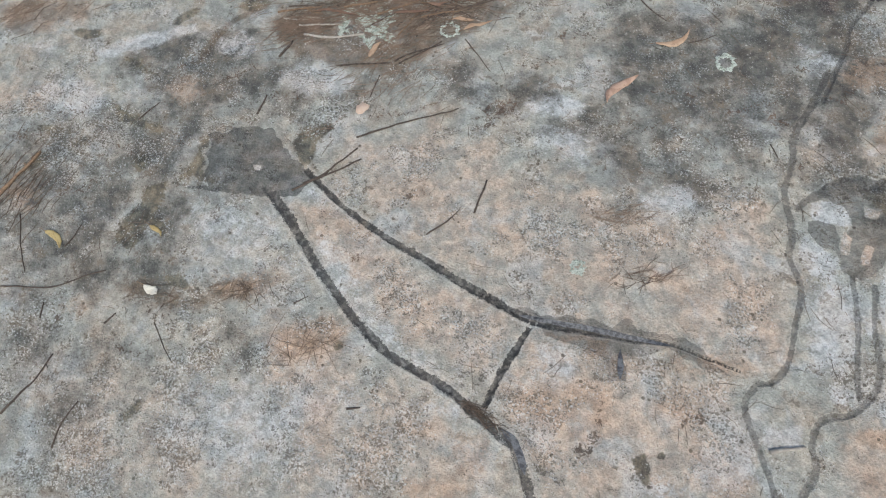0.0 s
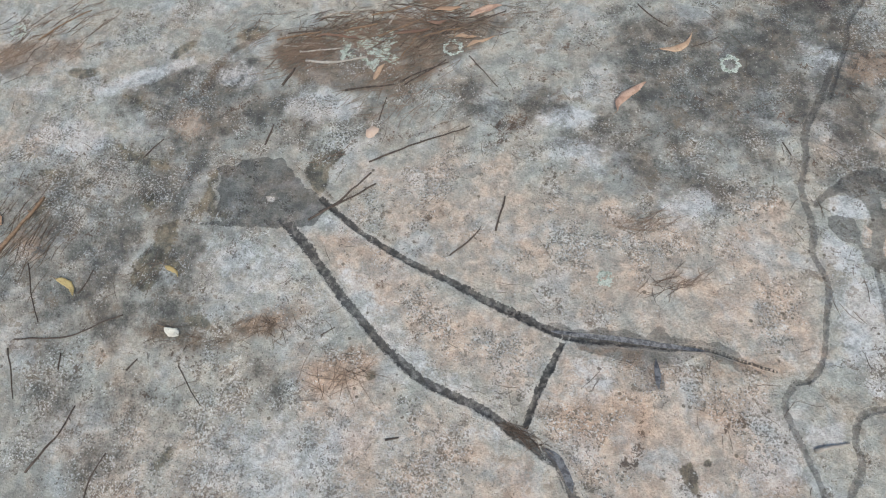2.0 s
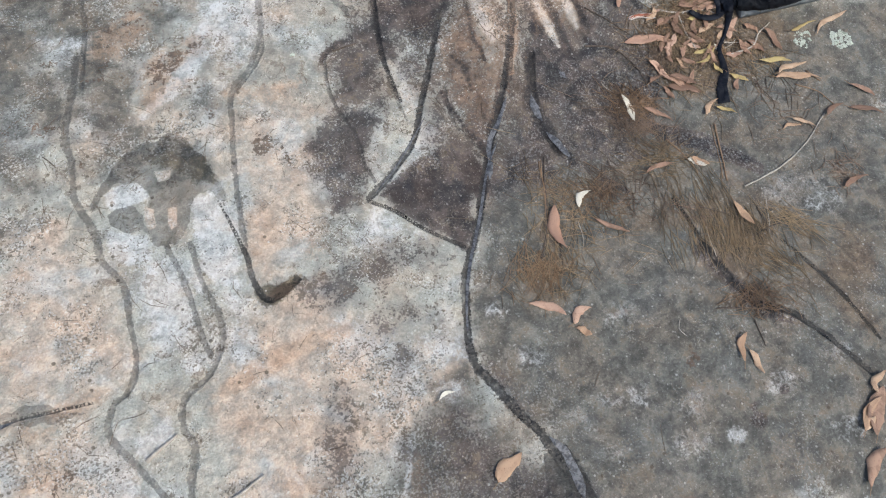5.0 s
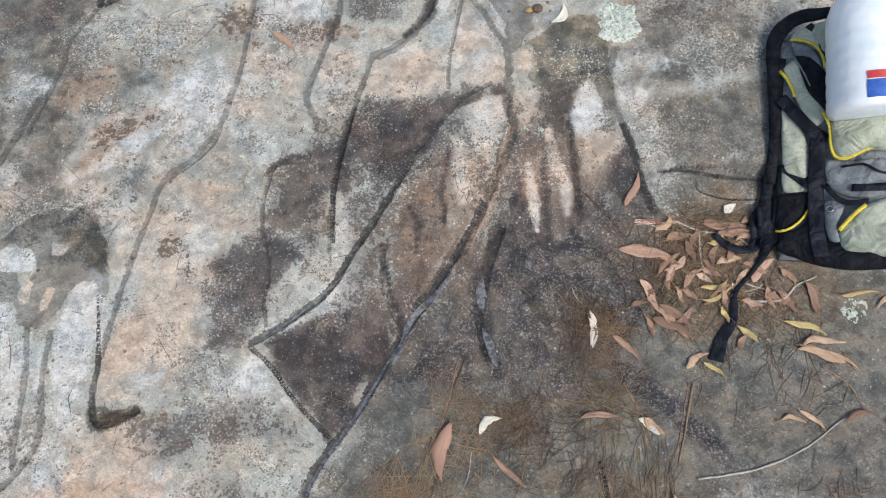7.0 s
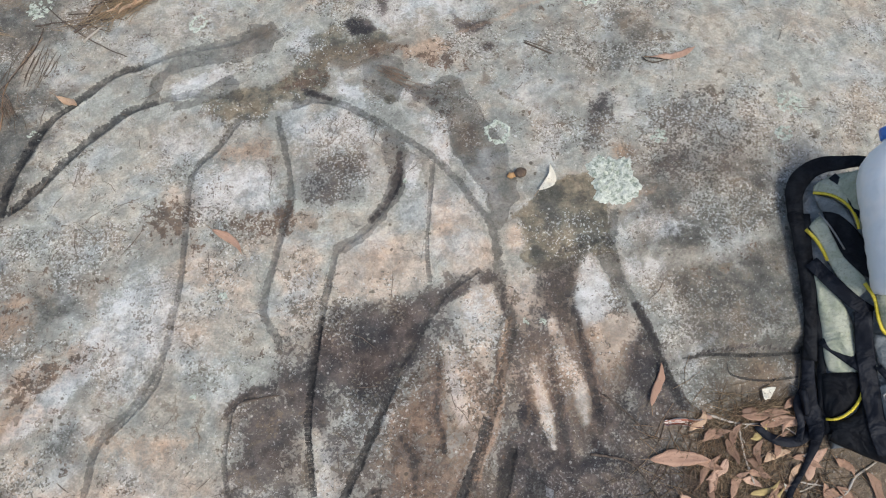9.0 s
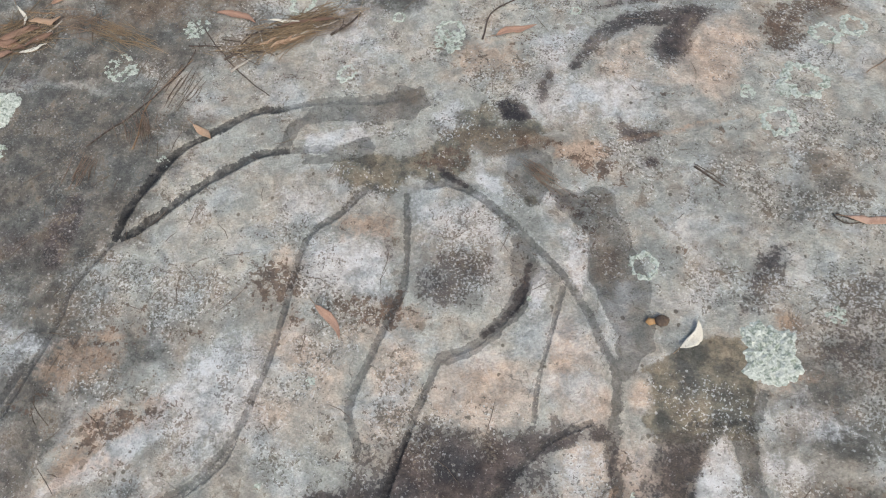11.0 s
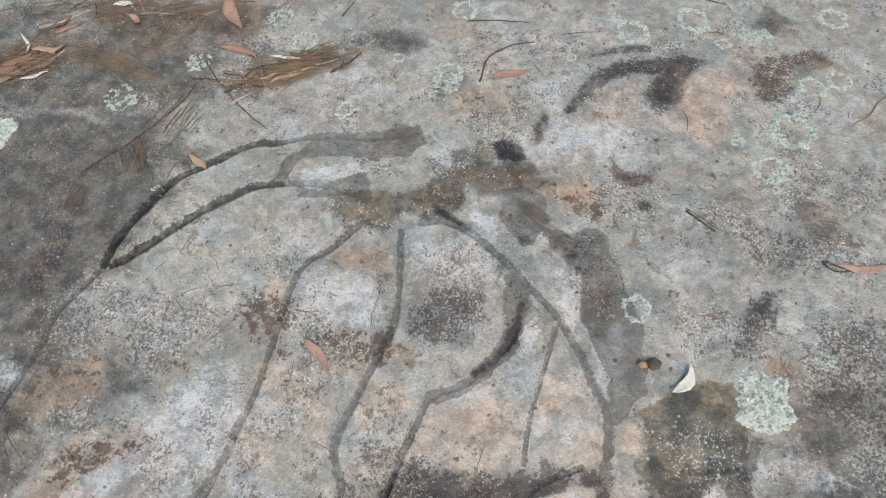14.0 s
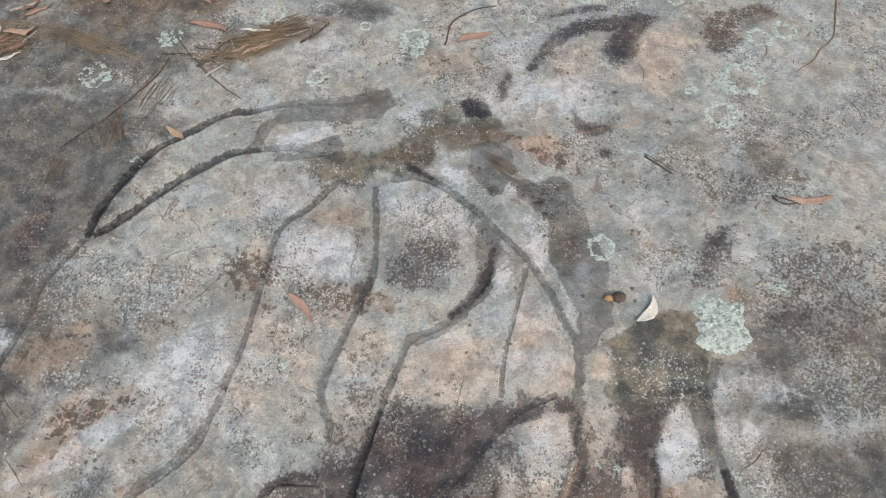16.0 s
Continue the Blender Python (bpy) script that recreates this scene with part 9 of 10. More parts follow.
def water_bottle(x, y, z, turn, lean):
    """A large clear-white plastic water bottle with ribbed body and blue screw cap, lying on the pack."""
    m = Nodes("frosted_plastic")
    m.shader.inputs["Transmission Weight"].default_value = 0.08
    m.shader.inputs["IOR"].default_value = 1.4
    plastic = m.done(m.mix(m.ramp(m.noise(m.local(), 0.05, 2), 0.3, 0.7), (0.82, 0.90, 0.97), (0.90, 0.94, 0.98)), 0.28, m.bump(m.noise(m.local(), 0.04, 2), 0.3, 0.01))
    blue = plain_material("blue_cap_plastic", (0.02, 0.13, 0.52), (0.03, 0.18, 0.62), 0.02, 0.35)
    red, deep = plain_material("red_print", (0.55, 0.05, 0.05), (0.6, 0.07, 0.06), 0.02, 0.4), plain_material("blue_print", (0.03, 0.10, 0.42), (0.04, 0.14, 0.5), 0.02, 0.4)
    root = new("water_bottle")
    tagged(root, "frosted white plastic water bottle with a blue cap", "bottle")

    def lathe(name, profile, material, label=""):
        verts, faces, n = [], [], 40
        for r, h in profile:
            verts += [(r * math.cos(2 * math.pi * i / n), r * math.sin(2 * math.pi * i / n), h) for i in range(n)]
        for k in range(len(profile) - 1):
            for i in range(n):
                a, b = k * n + i, k * n + (i + 1) % n
                faces.append((a, b, b + n, a + n))
        faces += [tuple(range(n - 1, -1, -1)), tuple((len(profile) - 1) * n + i for i in range(n))]
        return under(new(name, put_mesh(name, verts, faces, material)), root, label)

    R = 0.072
    body = [(R * 0.8, 0.0), (R * 0.95, 0.004), (R, 0.015)]
    for k in range(5):
        h = 0.03 + 0.03 * k
        body += [(R, h), (R * 0.985, h + 0.006), (R * 0.985, h + 0.014), (R, h + 0.02)]
    body += [(R, 0.19), (R * 0.97, 0.215), (R * 0.86, 0.24), (R * 0.62, 0.262), (R * 0.36, 0.275), (0.022, 0.279), (0.022, 0.287)]
    lathe("bottle_body", body, plastic)
    lathe("cap", [(0.0245, 0.281), (0.0255, 0.283), (0.0255, 0.300), (0.0235, 0.303), (0.012, 0.303)], blue, "blue screw cap")
    for name, lo, hi, material, label in (("print_band", 0.014, 0.050, deep, "blue printed bar"), ("print_band", 0.052, 0.068, red, "red printed bar")):
        verts, faces, n = [], [], 14
        for h in (lo, hi):
            verts += [((R + 0.0012) * math.cos(radians(74 + 5 * i)), (R + 0.0012) * math.sin(radians(74 + 5 * i)), h) for i in range(n)]
        for i in range(n - 1):
            faces.append((i, i + 1, i + 1 + n, i + n))
        under(new(name, put_mesh(name, verts, faces, material)), root, label)
    root.matrix_world = pose(x, y, z) @ pose(0, 0, 0, 0, 0, turn) @ pose(0, 0, 0, lean, 0, 0) @ pose(0, 0, 0, 0, 0, 160)
    return root


water_bottle(2.822, 1.745, 0.232, 0, -76)
seed_pod(2.162, 2.092)
needles(1.05, 1.7, 1.9, 1.3, 20, 380, 180, "dark", (0.02, 0.07), "scattered_needles")


def bark_curl(x0, y0, x1, y1, width):
    """A rolled strip of shed bark, white outside and red inside."""
    length, turn = math.hypot(x1 - x0, y1 - y0), math.atan2(y1 - y0, x1 - x0)
    white, red = plain_material("white_bark", (0.66, 0.60, 0.54), (0.74, 0.70, 0.66), 0.01), plain_material("red_inner_bark", (0.26, 0.09, 0.06), (0.40, 0.17, 0.12), 0.008)
    base = max(at_height(x0, y0), at_height(x1, y1), at_height((x0 + x1) / 2, (y0 + y1) / 2)) + 0.001

    def shell(r, a0, a1):
        verts, faces, n, k = [], [], 14, 9
        for i in range(n + 1):
            s = i / n
            rag = 1 + 0.35 * noise.noise(Vector((s * 5, 0.3, 2.0)))
            for j in range(k + 1):
                a = radians(a0 + (a1 - a0) * j / k * rag)
                verts.append((length * (s - 0.5) * (1 + 0.12 * math.sin(2.3 * j)), r * math.cos(a) * (0.7 + 0.5 * s) + 0.003 * math.sin(5 * s), (r * math.sin(a) * 0.7 + r * 0.7) * (1 + 0.3 * math.sin(4 * s))))
        for i in range(n):
            for j in range(k):
                a = i * (k + 1) + j
                faces.append((a, a + k + 1, a + k + 2, a + 1))
        return verts, faces

    ob = new("bark_curl", put_mesh("bark_curl", *shell(width / 2, 165, 385), white))
    ob.matrix_world = pose((x0 + x1) / 2, (y0 + y1) / 2, base, 0, 0, math.degrees(turn))
    under(new("inner_bark", put_mesh("inner_bark", *shell(width / 2 - 0.0012, 175, 372), red)), ob, "dark red inner bark")
    return tagged(ob, "rolled strip of white bark with red inside", "bark")


def rock_flake(x, y, r):
    """A thin loose chip of fresh pinkish sandstone."""
    bm = bmesh.new()
    n = 11
    rim = [r * (0.75 + 0.4 * random.random()) for _ in range(n)]
    low = [bm.verts.new((k * math.cos(6.283 * i / n) * 1.2, k * math.sin(6.283 * i / n), 0)) for i, k in enumerate(rim)]
    high = [bm.verts.new((k * 0.85 * math.cos(6.283 * i / n) * 1.2, k * 0.85 * math.sin(6.283 * i / n), 0.004 + 0.002 * random.random())) for i, k in enumerate(rim)]
    for i in range(n):
        bm.faces.new((low[i], low[(i + 1) % n], high[(i + 1) % n], high[i]))
    bm.faces.new(high)
    ob = part("rock_flake", bm, plain_material("fresh_sandstone", (0.56, 0.40, 0.30), (0.62, 0.48, 0.38), 0.01), None)
    ob.matrix_world = pose(x, y, at_height(x, y) + 0.001, 0, 0, 40)
    return tagged(ob, "small pinkish loose sandstone chip on the rock", "stone")




# fallen leaves, twigs, needles and lichens
leaf(2.519, 1.535, 2.537, 1.486, 0.018, "brown", .1)
leaf(2.555, 1.495, 2.588, 1.457, 0.017, "brown", .1)
leaf(2.486, 1.478, 2.470, 1.439, 0.016, "pink", .1)
leaf(2.445, 1.384, 2.517, 1.321, 0.021, "brown", .08)
leaf(2.493, 1.430, 2.512, 1.392, 0.012, "tan", .1)
leaf(2.549, 1.399, 2.621, 1.433, 0.010, "yellow", -.15)
leaf(2.620, 1.446, 2.630, 1.412, 0.008, "pale", .05)
leaf(2.584, 1.554, 2.665, 1.561, 0.018, "brown", .02)
leaf(2.585, 1.487, 2.641, 1.504, 0.019, "tan", .1)
leaf(2.719, 1.434, 2.756, 1.387, 0.019, "brown", .1)
leaf(2.692, 1.439, 2.710, 1.389, 0.016, "brown", -.1)
leaf(2.419, 1.441, 2.443, 1.409, 0.014, "brown", .1)
leaf(2.538, 1.460, 2.573, 1.443, 0.015, "pink", .1)
leaf(2.472, 1.534, 2.514, 1.544, 0.012, "brown", .1)
leaf(2.595, 1.426, 2.605, 1.387, 0.013, "brown", .1)
leaf(2.621, 1.298, 2.642, 1.332, 0.014, "brown", .1)
leaf(2.393, 1.383, 2.434, 1.395, 0.012, "brown", .1)
leaf(0.547, 1.767, 0.624, 1.839, 0.021, "tan", -.15)
leaf(0.458, 1.551, 0.515, 1.663, 0.026, "pink", .15)
leaf(-0.466, 0.703, -0.421, 0.693, 0.023, "pale", 0)
leaf(-0.534, 0.850, -0.488, 0.831, 0.012, "yellow", .1)
leaf(-0.792, 0.748, -0.725, 0.720, 0.018, "yellow", .1)
leaf(-1.063, 0.880, -1.021, 0.843, 0.019, "tan", 0)
leaf(-0.104, 1.780, -0.028, 1.811, 0.016, "tan", .1)
leaf(0.000, 1.783, 0.081, 1.846, 0.023, "pink", .1)
leaf(-0.021, 1.701, 0.041, 1.716, 0.013, "tan", .05)
leaf(-0.107, 1.732, -0.053, 1.753, 0.013, "brown", .05)
leaf(-0.201, 1.505, -0.188, 1.564, 0.016, "tan", .1)
leaf(1.032, 0.507, 1.110, 0.492, 0.023, "pink", -.1)
leaf(1.659, 0.565, 1.725, 0.604, 0.034, "tan", 0)
leaf(1.592, 0.760, 1.631, 0.768, 0.009, "pale", .2)
leaf(2.002, 1.117, 1.990, 1.003, 0.031, "pink", -.08)
leaf(2.063, 1.101, 2.108, 1.134, 0.020, "pale", .2)
leaf(1.859, 0.907, 1.933, 0.855, 0.021, "pink", .1)
leaf(1.936, 0.834, 1.990, 0.858, 0.023, "pink", .25)
leaf(1.941, 0.817, 1.969, 0.791, 0.018, "tan", 0)
leaf(2.092, 1.057, 2.162, 1.000, 0.012, "brown", 0)
leaf(2.277, 0.632, 2.315, 0.691, 0.018, "tan", .1)
leaf(2.307, 0.651, 2.313, 0.593, 0.016, "tan", .1)
leaf(2.455, 1.001, 2.476, 0.929, 0.020, "tan", .05)
leaf(2.407, 1.145, 2.447, 1.116, 0.021, "tan", 0)
leaf(2.272, 1.140, 2.353, 1.148, 0.013, "brown", .1)
leaf(2.303, 1.352, 2.310, 1.286, 0.014, "pale", .15)
leaf(2.366, 1.511, 2.483, 1.500, 0.030, "pink", .05)
leaf(2.415, 1.443, 2.456, 1.373, 0.020, "pink", .1)
leaf(2.437, 1.360, 2.522, 1.322, 0.024, "brown", .1)
leaf(2.456, 1.391, 2.523, 1.346, 0.020, "brown", .1)
leaf(2.660, 1.449, 2.710, 1.504, 0.025, "pink", .1)
leaf(2.636, 1.406, 2.684, 1.398, 0.017, "pink", 0)
leaf(2.730, 1.483, 2.761, 1.448, 0.018, "brown", .1)
leaf(2.783, 1.455, 2.806, 1.378, 0.020, "brown", .1)
leaf(2.721, 1.368, 2.814, 1.342, 0.016, "yellow", .1)
leaf(2.751, 1.310, 2.848, 1.285, 0.021, "tan", .1)
leaf(2.590, 1.389, 2.606, 1.356, 0.012, "yellow", .1)
leaf(2.623, 1.351, 2.668, 1.317, 0.014, "yellow", .1)
leaf(2.545, 1.270, 2.589, 1.235, 0.010, "yellow", .15)
leaf(2.502, 1.254, 2.553, 1.288, 0.016, "tan", .1)
leaf(2.549, 1.426, 2.611, 1.447, 0.012, "yellow", -.15)
leaf(2.452, 1.458, 2.502, 1.509, 0.015, "brown", .1)
leaf(2.554, 1.574, 2.654, 1.573, 0.018, "brown", 0)
leaf(2.604, 1.602, 2.630, 1.622, 0.020, "pale", .1)
leaf(2.607, 1.496, 2.640, 1.541, 0.015, "brown", .1)
leaf(2.506, 1.430, 2.551, 1.475, 0.015, "brown", .15)
leaf(2.551, 1.475, 2.593, 1.458, 0.015, "brown", .1)
leaf(2.622, 1.429, 2.656, 1.480, 0.012, "tan", .1)
leaf(2.527, 1.523, 2.553, 1.562, 0.015, "brown", .1)
leaf(2.854, 1.428, 2.941, 1.439, 0.010, "yellow", .05)
leaf(2.694, 1.159, 2.745, 1.156, 0.010, "tan", .2)
leaf(2.825, 1.160, 2.886, 1.179, 0.016, "brown", .1)
leaf(2.395, 1.144, 2.438, 1.114, 0.016, "pale", .05)
leaf(2.497, 1.572, 2.479, 1.589, 0.010, "pink", .1)
leaf(2.475, 1.422, 2.489, 1.472, 0.017, "brown", .1)
leaf(2.586, 1.427, 2.553, 1.389, 0.010, "brown", .1)
leaf(2.383, 1.603, 2.412, 1.682, 0.017, "pink", -.08)
leaf(1.524, 2.031, 1.588, 1.971, 0.017, "pink", .12)
leaf(2.498, 2.347, 2.601, 2.364, 0.018, "pink", -.1)
leaf(2.211, 2.046, 2.242, 2.104, 0.022, "pale", -.18)
leaf(1.143, 2.393, 1.195, 2.361, 0.018, "tan", .05)
leaf(1.100, 2.708, 1.203, 2.691, 0.020, "pink", .1)
leaf(1.056, 2.868, 1.129, 2.772, 0.033, "pink", -.08)
leaf(1.776, 2.718, 1.863, 2.759, 0.019, "pink", .1)
leaf(0.595, 2.518, 0.679, 2.529, 0.022, "brown", .1)
leaf(0.658, 2.598, 0.729, 2.624, 0.019, "tan", -.1)
leaf(0.674, 2.510, 0.730, 2.545, 0.008, "pale", .05)
leaf(0.613, 2.541, 0.676, 2.593, 0.019, "brown", .1)
leaf(0.671, 2.678, 0.703, 2.725, 0.020, "brown", .05)
leaf(0.611, 2.644, 0.656, 2.588, 0.008, "pale", .1)
leaf(0.519, 2.546, 0.571, 2.495, 0.022, "pale", .1)
leaf(0.784, 2.785, 0.832, 2.801, 0.017, "pale", .1)
leaf(0.836, 2.757, 0.882, 2.738, 0.017, "pink", .1)
leaf(1.229, 2.700, 1.308, 2.705, 0.009, "pale", .05)
leaf(1.226, 2.623, 1.268, 2.649, 0.008, "tan", .05)
leaf(1.282, 2.628, 1.301, 2.658, 0.011, "tan", .05)
leaf(0.573, 2.504, 0.608, 2.549, 0.019, "brown", .1)
leaf(2.494, 0.395, 2.569, 0.484, 0.040, "brown", .05)
leaf(2.544, 0.478, 2.593, 0.515, 0.019, "tan", .1)
leaf(2.476, 0.411, 2.512, 0.432, 0.018, "tan", .1)
leaf(2.473, 1.539, 2.532, 1.551, 0.016, "brown", .12)
leaf(2.559, 1.585, 2.617, 1.568, 0.016, "brown", .12)
leaf(2.626, 1.539, 2.687, 1.562, 0.016, "pink", .12)
leaf(2.516, 1.494, 2.467, 1.460, 0.016, "pink", .12)
leaf(2.573, 1.482, 2.589, 1.528, 0.016, "brown", .12)
leaf(2.645, 1.493, 2.701, 1.471, 0.016, "brown", .12)
leaf(2.488, 1.585, 2.450, 1.551, 0.016, "tan", .12)
leaf(2.579, 1.426, 2.638, 1.437, 0.016, "brown", .12)
leaf(2.528, 1.382, 2.491, 1.350, 0.016, "brown", .12)
leaf(2.603, 1.551, 2.566, 1.528, 0.016, "yellow", .12)
leaf(2.498, 1.426, 2.542, 1.404, 0.016, "brown", .12)
leaf(2.695, 1.426, 2.738, 1.404, 0.016, "brown", .12)
leaf(2.757, 1.317, 2.850, 1.328, 0.016, "tan", .12)
leaf(2.423, 1.361, 2.442, 1.318, 0.016, "brown", .12)
leaf(2.642, 1.585, 2.715, 1.599, 0.016, "brown", .12)
leaf(2.458, 1.494, 2.503, 1.482, 0.016, "brown", .12)
leaf(0.600, 2.512, 0.657, 2.543, 0.020, "brown", .1)
leaf(0.609, 2.550, 0.694, 2.589, 0.020, "brown", .1)
leaf(0.679, 2.530, 0.729, 2.579, 0.018, "brown", .1)
leaf(0.604, 2.477, 0.661, 2.508, 0.020, "brown", .1)
leaf(0.688, 2.663, 0.740, 2.715, 0.014, "brown", .1)
leaf(1.257, 2.620, 1.328, 2.669, 0.008, "tan", .1)
leaf(1.265, 2.685, 1.398, 2.727, 0.010, "brown", .1)
leaf(0.023, 1.674, 0.091, 1.725, 0.012, "tan", .1)
leaf(-0.198, 1.661, -0.095, 1.713, 0.012, "brown", .1)
leaf(-0.416, 1.618, -0.278, 1.637, 0.010, "brown", .1)
leaf(2.764, 0.959, 2.842, 0.971, 0.016, "brown", .1)
leaf(2.353, 1.320, 2.412, 1.261, 0.014, "brown", .1)
leaf(2.930, 1.406, 3.050, 1.453, 0.016, "tan", .1)
leaf(2.735, 1.179, 2.783, 1.138, 0.012, "tan", .1)
leaf(2.773, 1.317, 2.877, 1.270, 0.014, "tan", .1)
leaf(2.909, 1.167, 2.995, 1.125, 0.016, "brown", .1)
leaf(2.948, 1.232, 3.001, 1.179, 0.016, "brown", .1)
leaf(2.305, 1.367, 2.306, 1.289, 0.012, "pale", .1)
leaf(2.468, 0.416, 2.548, 0.468, 0.020, "tan", .1)
leaf(2.419, 0.309, 2.500, 0.368, 0.030, "brown", .1)
twig(0.0067, "brown", [(-0.527, 1.583), (-0.406, 1.638)])
twig(0.0067, "grey", [(-0.443, 1.553), (-0.319, 1.596)])
twig(0.0067, "brown", [(-0.277, 1.723), (-0.175, 1.784)])
twig(0.0065, "brown", [(-0.109, 1.685), (-0.009, 1.745)])
twig(0.0068, "grey", [(-0.425, 1.690), (-0.365, 1.721), (-0.285, 1.745)])
twig(0.0084, "brown", [(-0.341, 1.654), (-0.252, 1.701)])
twig(0.0064, "dark", [(0.004, 1.759), (0.103, 1.825)])
twig(0.0067, "grey", [(-0.218, 1.705), (-0.207, 1.751)])
twig(0.0069, "brown", [(1.256, 2.620), (1.352, 2.682)])
twig(0.0056, "grey", [(1.300, 2.664), (1.397, 2.727)])
twig(0.0056, "dark", [(1.187, 2.651), (1.267, 2.676)])
twig(0.0074, "dark", [(-0.230, 1.058), (-0.196, 1.092), (-0.156, 1.153), (-0.112, 1.225)])
twig(0.0074, "dark", [(-0.207, 1.081), (-0.151, 1.138), (-0.092, 1.199)])
twig(0.0060, "dark", [(-0.130, 1.254), (-0.030, 1.334), (0.099, 1.422)])
twig(0.0055, "dark", [(0.146, 1.052), (0.177, 1.096), (0.200, 1.140)])
twig(0.0069, "dark", [(0.242, 1.145), (0.239, 1.195), (0.241, 1.241)])
twig(0.0066, "dark", [(-0.634, 0.318), (-0.609, 0.389), (-0.593, 0.479)])
twig(0.0051, "dark", [(-0.476, 0.294), (-0.483, 0.352), (-0.472, 0.405)])
twig(0.0058, "dark", [(-0.824, 0.582), (-0.700, 0.620), (-0.588, 0.707)])
twig(0.0099, "grey", [(-0.415, 1.527), (-0.334, 1.541), (-0.244, 1.578)])
twig(0.0098, "dark", [(-0.447, 1.433), (-0.439, 1.499)])
twig(0.0064, "dark", [(-0.269, 1.458), (-0.135, 1.506)])
twig(0.0063, "dark", [(-0.112, 1.512), (-0.064, 1.569), (-0.022, 1.619)])
twig(0.0063, "dark", [(-0.423, 1.239), (-0.424, 1.304)])
twig(0.0048, "dark", [(-0.741, 1.122), (-0.709, 1.190)])
twig(0.0046, "dark", [(-0.897, 0.766), (-0.840, 0.688), (-0.787, 0.634)])
twig(0.0047, "dark", [(0.036, 1.644), (0.097, 1.600), (0.142, 1.563)])
twig(0.0046, "dark", [(0.461, 1.928), (0.506, 1.891), (0.556, 1.868)])
twig(0.0140, "brown", [(-0.992, 0.764), (-0.972, 0.845), (-0.949, 0.946)])
twig(0.0044, "dark", [(-0.729, 0.727), (-0.719, 0.761), (-0.717, 0.793)])
twig(0.0041, "dark", [(-0.398, 0.626), (-0.351, 0.592), (-0.306, 0.559)])
twig(0.0046, "dark", [(-0.144, 1.386), (-0.149, 1.460)])
twig(0.0056, "dark", [(-0.678, 0.543), (-0.693, 0.581)])
twig(0.0055, "dark", [(-0.514, 0.585), (-0.500, 0.617)])
twig(0.0041, "dark", [(-0.092, 0.783), (-0.066, 0.810)])
twig(0.0063, "dark", [(0.127, 0.598), (0.155, 0.612)])
twig(0.0045, "dark", [(0.626, 1.806), (0.660, 1.828), (0.690, 1.855)])
twig(0.0051, "dark", [(-0.504, 1.614), (-0.407, 1.642)])
twig(0.0055, "brown", [(-1.252, 1.421), (-1.198, 1.502), (-1.140, 1.561)])
twig(0.0043, "dark", [(-0.825, 0.557), (-0.790, 0.510), (-0.750, 0.452)])
twig(0.0066, "brown", [(-0.237, 1.658), (-0.129, 1.748)])
twig(0.0040, "dark", [(0.881, 1.558), (0.906, 1.523)])
twig(0.0127, "grey", [(1.001, 0.817), (1.030, 0.834), (1.066, 0.851)])
twig(0.0109, "grey", [(1.045, 0.675), (1.118, 0.695), (1.172, 0.709), (1.212, 0.724)])
twig(0.0059, "grey", [(2.509, 1.033), (2.614, 1.054), (2.713, 1.090), (2.834, 1.166)])
twig(0.0063, "grey", [(2.491, 1.581), (2.547, 1.561), (2.628, 1.550)])
twig(0.0063, "grey", [(2.549, 1.562), (2.554, 1.500), (2.562, 1.445)])
twig(0.0074, "dark", [(2.254, 1.528), (2.328, 1.507), (2.359, 1.471), (2.384, 1.417)])
twig(0.0044, "brown", [(2.019, 1.244), (2.001, 1.170), (1.978, 1.085)])
twig(0.0061, "brown", [(2.518, 1.221), (2.498, 1.134), (2.473, 1.060)])
twig(0.0045, "brown", [(2.372, 1.217), (2.398, 1.163), (2.413, 1.103)])
twig(0.0053, "dark", [(2.281, 0.760), (2.379, 0.734)])
twig(0.0049, "brown", [(2.847, 1.302), (2.872, 1.262)])
twig(0.0048, "brown", [(2.801, 1.276), (2.849, 1.232), (2.877, 1.183)])
twig(0.0041, "dark", [(2.360, 0.709), (2.352, 0.647)])
twig(0.0027, "grey", [(2.185, 0.768), (2.171, 0.745), (2.181, 0.724)])
twig(0.0074, "grey", [(2.645, 1.404), (2.731, 1.413), (2.764, 1.448), (2.809, 1.469)])
twig(0.0050, "dark", [(2.290, 1.631), (2.341, 1.589), (2.391, 1.529)])
twig(0.0033, "brown", [(1.964, 1.044), (1.993, 1.141), (2.026, 1.250)])
twig(0.0034, "brown", [(2.468, 1.068), (2.511, 1.223)])
twig(0.0035, "brown", [(2.376, 1.210), (2.406, 1.139)])
twig(0.0054, "dark", [(1.595, 1.674), (1.626, 1.677), (1.663, 1.678)])
twig(0.0040, "dark", [(2.563, 2.354), (2.500, 2.339), (2.478, 2.359)])
twig(0.0052, "dark", [(2.221, 2.428), (2.251, 2.409), (2.281, 2.392)])
twig(0.0085, "grey", [(0.640, 2.670), (0.682, 2.704), (0.737, 2.757)])
twig(0.0050, "dark", [(0.922, 2.298), (0.997, 2.406), (1.062, 2.520), (1.079, 2.594)])
twig(0.0038, "brown", [(1.025, 2.310), (1.019, 2.419), (1.046, 2.491), (1.080, 2.567)])
twig(0.0055, "dark", [(1.059, 2.602), (1.136, 2.611)])
twig(0.0042, "dark", [(1.081, 2.658), (1.173, 2.569), (1.231, 2.528), (1.292, 2.493)])
twig(0.0082, "dark", [(1.157, 2.574), (1.210, 2.629)])
twig(0.0069, "grey", [(1.182, 2.544), (1.223, 2.592)])
